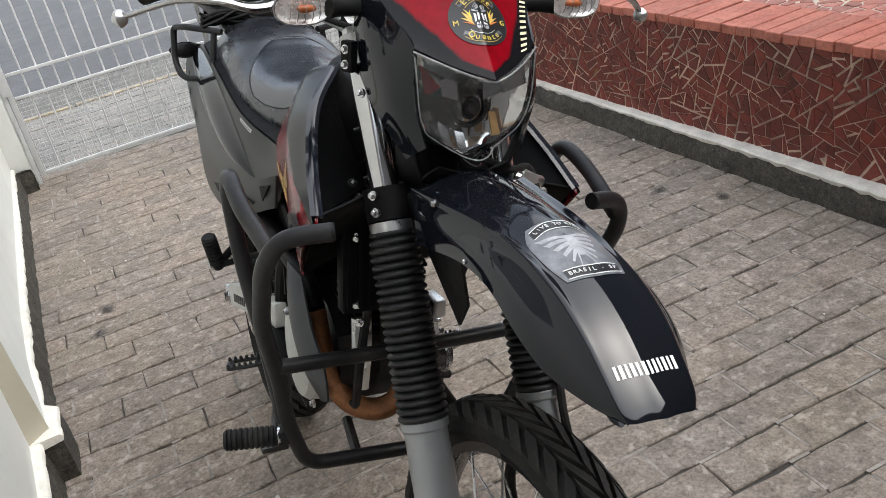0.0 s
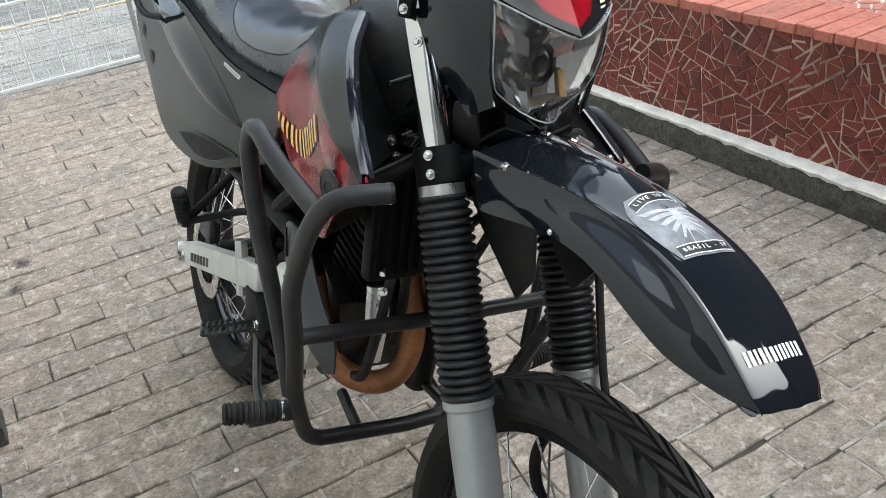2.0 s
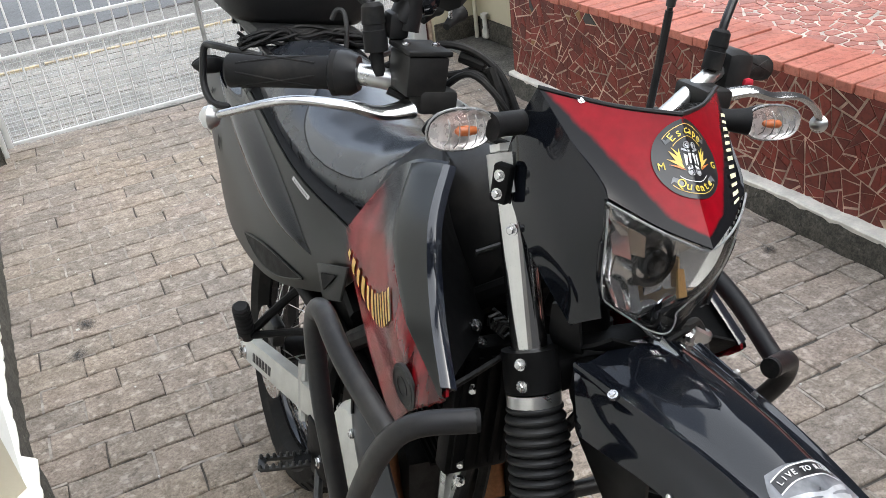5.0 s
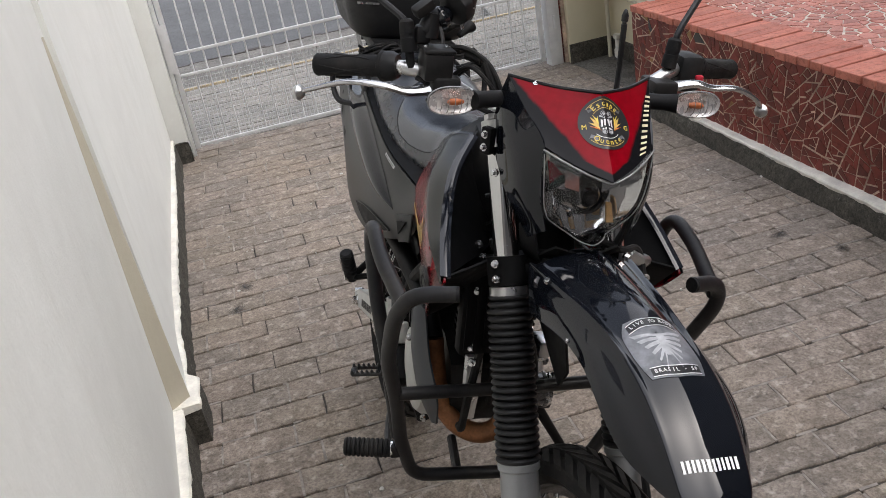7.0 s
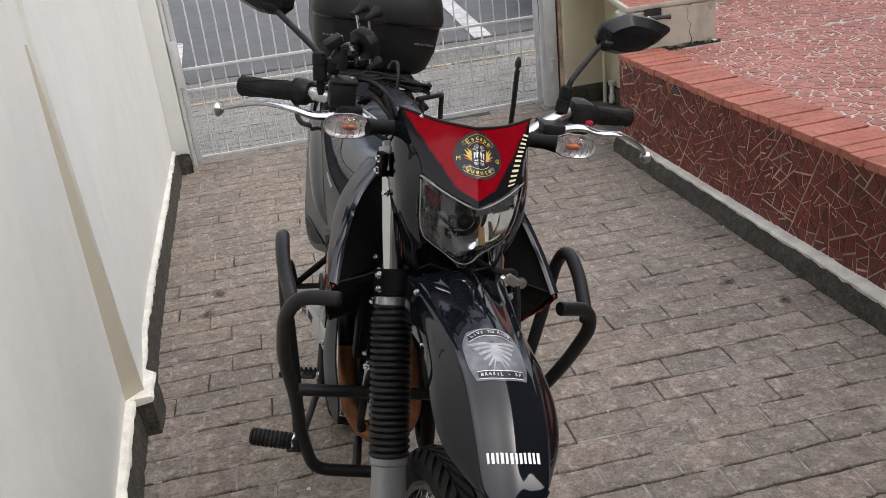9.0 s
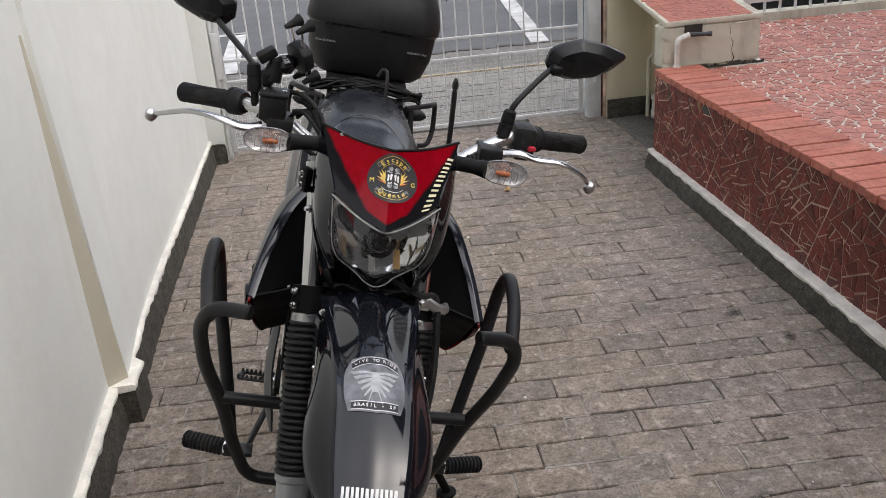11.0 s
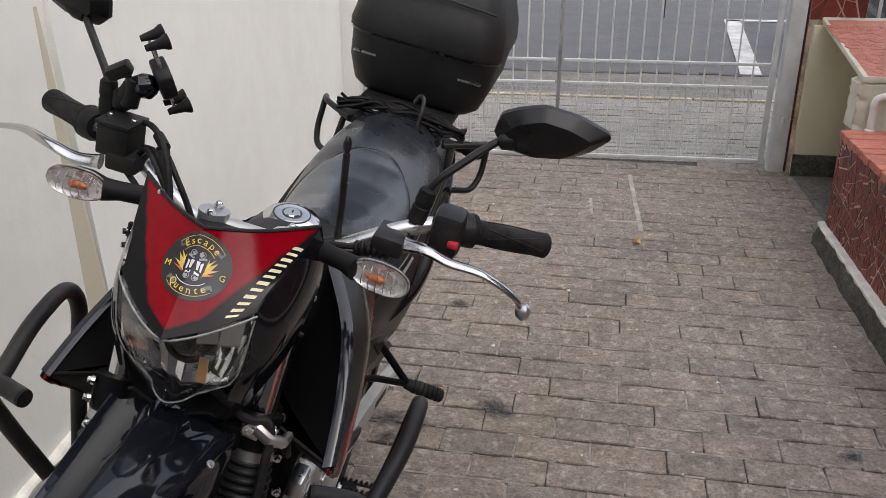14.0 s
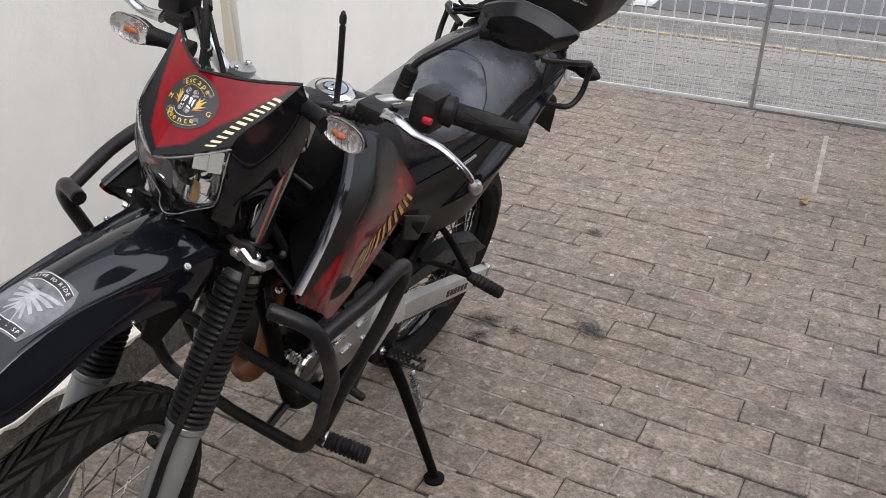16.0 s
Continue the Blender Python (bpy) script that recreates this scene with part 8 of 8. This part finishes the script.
paver_set = [paver_mesh(k) for k in range(12)]
rp = random.Random(31)
spots = []
for j in range(-42, 30):
    off = PL * (0.5 * (j % 2) + rp.uniform(-0.12, 0.12))
    for i in range(-8, 9):
        q = TURN_P @ V(i * PL + off, j * PW, 0)
        spots.append((q, rp.randrange(12), rp.random() < 0.5, rp.uniform(-0.8, 0.8), rp.uniform(-0.0015, 0.001)))
spots = [s for s in spots if -0.30 < s[0].x < 2.40 and NEAR_Y < s[0].y < 5.06]
near = [s for s in spots if 1.25 < s[0].y < 4.0 and 0.0 < s[0].x < 2.25]
near.sort(key=lambda s: abs(s[0].y - 2.3))
chosen = set(id(s) for s in near[:300])
verts, faces = [], []
sand_v, sand_f = [], []
for s in spots:
    q, k, half, tw, dz = s
    if rp.random() < 0.62:
        ms = pose(q.x, q.y, 0, 0, 0, -3.2)
        b0 = len(sand_v)
        x0, y1 = PL / 2, PW * rp.uniform(0.36, 0.5)
        sand_v += [ms @ V(x, y, z) for z in (-0.014, -0.0018) for x, y in ((x0 - 0.0035, -y1), (x0 + 0.0035, -y1), (x0 + 0.0035, y1), (x0 - 0.0035, y1))]
        sand_f += [[b0 + i for i in f] for f in ((0, 1, 5, 4), (1, 2, 6, 5), (2, 3, 7, 6), (3, 0, 4, 7), (4, 5, 6, 7))]
    # the long joint beyond each stone is mostly choked with dirt and open in stretches
    ms = pose(q.x, q.y, 0, 0, 0, -3.2)
    e0, e1 = -PL / 2, PL / 2
    if rp.random() < 0.86:
        a0 = rp.uniform(e0 - 0.08, e1 - 0.11)
        open_from, open_to = max(a0, e0), a0 + rp.uniform(0.12, 0.30)
    else:
        open_from, open_to = e1, e1
    for x0, x1 in ((e0, open_from), (min(open_to, e1), e1)):
        if x1 - x0 > 0.012:
            b0 = len(sand_v)
            y0 = PW / 2
            sand_v += [ms @ V(x, y, z) for z in (-0.014, -0.0016) for x, y in ((x0, y0 - 0.0042), (x1, y0 - 0.0042), (x1, y0 + 0.0042), (x0, y0 + 0.0042))]
            sand_f += [[b0 + i for i in f] for f in ((0, 1, 5, 4), (1, 2, 6, 5), (2, 3, 7, 6), (3, 0, 4, 7), (4, 5, 6, 7))]
    m = pose(q.x, q.y, dz - 0.001, rp.uniform(-0.35, 0.35), rp.uniform(-0.2, 0.2), -3.2 + tw + (180 if half else 0))
    if id(s) in chosen:
        ob = new("paver", paver_set[k])
        ob.parent = floor
        ob.matrix_local = m
    else:
        base_i = len(verts)
        verts += [m @ v.co for v in paver_set[k].vertices]
        faces += [[base_i + i for i in p.vertices] for p in paver_set[k].polygons]
me = bpy.data.meshes.new("pavers")
me.from_pydata(verts, [], faces)
me.materials.append(paver_stone)
ob = new("pavers", me)
ob.parent = floor
tagged(ob, "grey-brown stone pavers", kind="stuff")
me = bpy.data.meshes.new("joint_sand")
me.from_pydata(sand_v, [], sand_f)
me.materials.append(joint_sand)
ob = new("joint_sand", me)
ob.parent = floor
tagged(ob, "pale dirt choking the joints", kind="stuff")

# setts of the street pavement
verts, faces = [], []
box_faces = [(0, 1, 5, 4), (1, 2, 6, 5), (2, 3, 7, 6), (3, 0, 4, 7), (4, 5, 6, 7)]
for j in range(18):
    for i in range(-16, 42):
        x0, y0 = i * 0.2 + 0.1 * (j % 2) + rp.uniform(-0.001, 0.001), 5.075 + j * 0.0765
        h = rp.uniform(-0.003, 0.002)
        b = len(verts)
        for z, e, ex in ((-0.012, 0.0, 0.0), (h, 0.0018, 0.0002)):
            verts += [(x0 + ex, y0 + e, z), (x0 + 0.1998 - ex, y0 + e, z), (x0 + 0.1998 - ex, y0 + 0.0760 - e, z), (x0 + ex, y0 + 0.0760 - e, z)]
        faces += [[b + k for k in f] for f in box_faces]
me = bpy.data.meshes.new("pavement_setts")
me.from_pydata(verts, [], faces)
me.materials.append(sett_stone)
ob = new("pavement_setts", me)
ob.parent = pavement
tagged(ob, "small worn grey setts", kind="stuff")


# ---- broken tile cladding ----
def shards(parent, w, h, cell, seed, gap, m, mats, thick, limit, name, order=None, odd=0.0, pointed=False):
    """Fills a field with irregular tile pieces: the first ones as parts, the rest joined."""
    r = random.Random(seed)
    field = slivers(w, h, cell * cell, seed, gap) if pointed else voronoi(w, h, cell, seed, gap)
    if order:
        field.sort(key=order)
    rest_v, rest_f = [], []
    for n, ((px, py), poly) in enumerate(field):
        k = len(poly)
        t = thick * r.uniform(0.7, 1.2)
        tilt = r.uniform(-0.02, 0.02)
        vs = [Vector((x - px, y - py, 0)) for x, y in poly] + [Vector(((x - px) * 0.97, (y - py) * 0.97, t + tilt * (x - px))) for x, y in poly]
        fs = [list(range(k, 2 * k))] + [[i, (i + 1) % k, k + (i + 1) % k, k + i] for i in range(k)]
        mat = mats[0]
        if odd and r.random() < odd:
            mat = r.choice(mats[1:])
        if n < limit:
            me = bpy.data.meshes.new(name)
            me.from_pydata(vs, [], fs)
            me.materials.append(mat)
            ob = new(name, me)
            ob.parent = parent
            ob.matrix_local = m @ Matrix.Translation((px, py, 0))
        else:
            b = len(rest_v)
            mm = m @ Matrix.Translation((px, py, 0))
            rest_v += [mm @ v for v in vs]
            rest_f += [[b + i for i in f] for f in fs]
    if rest_v:
        me = bpy.data.meshes.new(name + "s")
        me.from_pydata(rest_v, [], rest_f)
        me.materials.append(mats[0])
        ob = new(name + "s", me)
        ob.parent = parent
        tagged(ob, kind="stuff")


# face of the retaining wall: local x runs towards the camera, y up, z out to the driveway
WL = END_Y + 0.2
face_m = Matrix(((0, 0, -1, RED_X - 0.002), (-1, 0, 0, END_Y), (0, 1, 0, 0.095), (0, 0, 0, 1)))
shards(red_wall, WL, RED_TOP - 0.112, 0.038, 41, 0.0058, face_m, [tile_red, tile_ochre, tile_black], 0.0025, 300, "tile_shard", lambda f: f[0][0], 0.03, True)
# terrace floor
top_m = Matrix(((1, 0, 0, 2.50), (0, 1, 0, NEAR_Y + 0.01), (0, 0, 1, RED_TOP - 0.014), (0, 0, 0, 1)))
shards(terrace, 3.19, END_Y - NEAR_Y - 0.02, 0.056, 43, 0.0125, top_m, [floor_red], 0.003, 300, "floor_shard", lambda f: f[0][0] - 0.6 * f[0][1], 0.0)
far_m = Matrix(((1, 0, 0, 2.85), (0, 1, 0, END_Y + 0.01), (0, 0, 1, RED_TOP - 0.014), (0, 0, 0, 1)))
shards(bpy.data.objects["terrace_far"], 2.84, 0.96, 0.066, 44, 0.013, far_m, [floor_red], 0.003, 0, "floor_shard", None, 0.0)
# shelter top
sh_m = facing((2.345, 4.03, 0.7320), (1, 0, 0.0), (0.063, 0.96, 0.085))
shards(shelter, 0.385, 0.765, 0.050, 45, 0.0030, sh_m, [crack_red], 0.0025, 300, "top_shard")
part("top_joint", plate([(2.342, 4.027, 0.7308), (2.735, 4.027, 0.7308), (2.785, 4.80, 0.7993), (2.392, 4.80, 0.7993)], (0, 0, 0.0012)), crack_dirt_shade, shelter)
part("top_paint", plate([(2.330, 3.996, 0.7285), (2.768, 3.996, 0.7285), (2.818, 4.885, 0.8072), (2.386, 4.885, 0.8072)], (0, 0, 0.0012)), crack_red, shelter, "faded red cement paint")
# dirt along the block's foot and a crack across it
rb = random.Random(77)
moss = bmesh.new()
for k in range(44):
    x = 2.33 + 0.0115 * k
    h = 0.003 + 0.016 * rb.random() ** 2.5
    box_into(moss, (x, 3.984, RED_TOP - 0.012), (x + 0.013, 3.9925, RED_TOP - 0.008 + h))
tagged(part("moss_edge", moss, kerb_stone, shelter, "dark moss along the block's foot", smooth=False), kind="stuff")
crack_line = [V(2.640, 3.9905, 0.690), V(2.652, 3.9905, 0.660), V(2.648, 3.9905, 0.625), V(2.668, 3.9905, 0.600), V(2.660, 3.9905, 0.560), V(2.676, 3.9905, 0.520), V(2.665, 3.9905, 0.495)]
part("crack", tube(crack_line, [0.0006, 0.0015, 0.001, 0.002, 0.0012, 0.003, 0.006], 6, flat=0.6), kerb_stone, shelter, "dark crack in the plaster")
# pier cladding
pier_m = Matrix(((1, 0, 0, 2.32), (0, 0, -1, 4.949), (0, 1, 0, 0.80), (0, 0, 0, 1)))
shards(pier, 0.262, 1.4, 0.07, 46, 0.005, pier_m, [tile_red], 0.004, 100, "tile_shard", None, 0.0, True)
pier_w = Matrix(((0, 0, -1, 2.317), (-1, 0, 0, 5.15), (0, 1, 0, 0.0), (0, 0, 0, 1)))
shards(pier, 0.19, 2.2, 0.07, 47, 0.005, pier_w, [tile_red], 0.004, 0, "tile_shard", None, 0.0, True)

# coping bricks along the terrace edge
cb = bmesh.new()
box_into(cb, (-0.012, -0.031, -0.016), (0.225, 0.031, 0.016), None, 0.004)
brick_a = part("coping_brick", cb, brick_red, terrace, sharp=20)
ny = int((END_Y + 2.2) / 0.066)
for k in range(ny):
    y = END_Y - 0.035 - k * 0.066
    m = pose(RED_X - 0.002 + rp.uniform(-0.004, 0.004), y, RED_TOP + rp.uniform(-0.002, 0.002), rp.uniform(-0.6, 0.6), rp.uniform(-0.5, 0.5), rp.uniform(-1.2, 1.2))
    if k == 0:
        brick_a.matrix_local = m
    else:
        twin(brick_a, "coping_brick", terrace, m)

# oil and soot stains beside and under the motorcycle
for x, y, r0, turn in ((0.623, 2.43, 0.08, 0), (0.636, 2.335, 0.05, 40), (0.728, 2.41, 0.035, 80), (0.938, 2.52, 0.09, 130), (0.756, 3.20, 0.06, 150), (0.07, 3.02, 0.05, 60), (0.12, 3.18, 0.05, 100), (1.95, 2.40, 0.05, 20), (2.05, 2.20, 0.04, 70), (0.6, 1.45, 0.16, 30)):
    st = bmesh.new()
    st.faces.new([st.verts.new((math.cos(b), math.sin(b), 0)) for b in [2 * math.pi * j / 24 for j in range(24)]])
    so = part("oil_stain", st, oil_stain, floor, "dark oily stain", smooth=False)
    so.matrix_local = pose(x, y, 0.0035, 0, 0, turn) @ Matrix.Diagonal((r0 * 1.3, r0 * 0.8, 1, 1))

# pale paint specks dropped on the paving
r6 = random.Random(66)
sv, sf = [], []
for k in range(110):
    x, y = r6.uniform(0.0, 2.2), r6.uniform(0.6, 4.6)
    r0 = 0.0018 + 0.0055 * r6.random() ** 3
    n = 7
    b = len(sv)
    pts = [(x + r0 * r6.uniform(0.6, 1.5) * math.cos(2 * math.pi * j / n), y + r0 * r6.uniform(0.6, 1.5) * math.sin(2 * math.pi * j / n)) for j in range(n)]
    sv += [(px, py, -0.004) for px, py in pts] + [(px, py, 0.0024) for px, py in pts]
    sf += [[b + n + j for j in range(n)]] + [[b + j, b + (j + 1) % n, b + n + (j + 1) % n, b + n + j] for j in range(n)]
me = bpy.data.meshes.new("paint_specks")
me.from_pydata(sv, [], sf)
me.materials.append(speck_white)
ob = new("paint_specks", me)
ob.parent = floor
tagged(ob, "small pale paint specks", kind="stuff")

# cement joints of a patched piece of the driveway
for x0, y0, x1, y1 in ((1.480, 4.01, 1.502, 4.80), (1.336, 4.115, 1.480, 4.130), (1.27, 4.20, 1.285, 4.42)):
    part("cement_joint", box((x0, y0, -0.01), (x1, y1, 0.0022), None, 0.001), cement, floor)
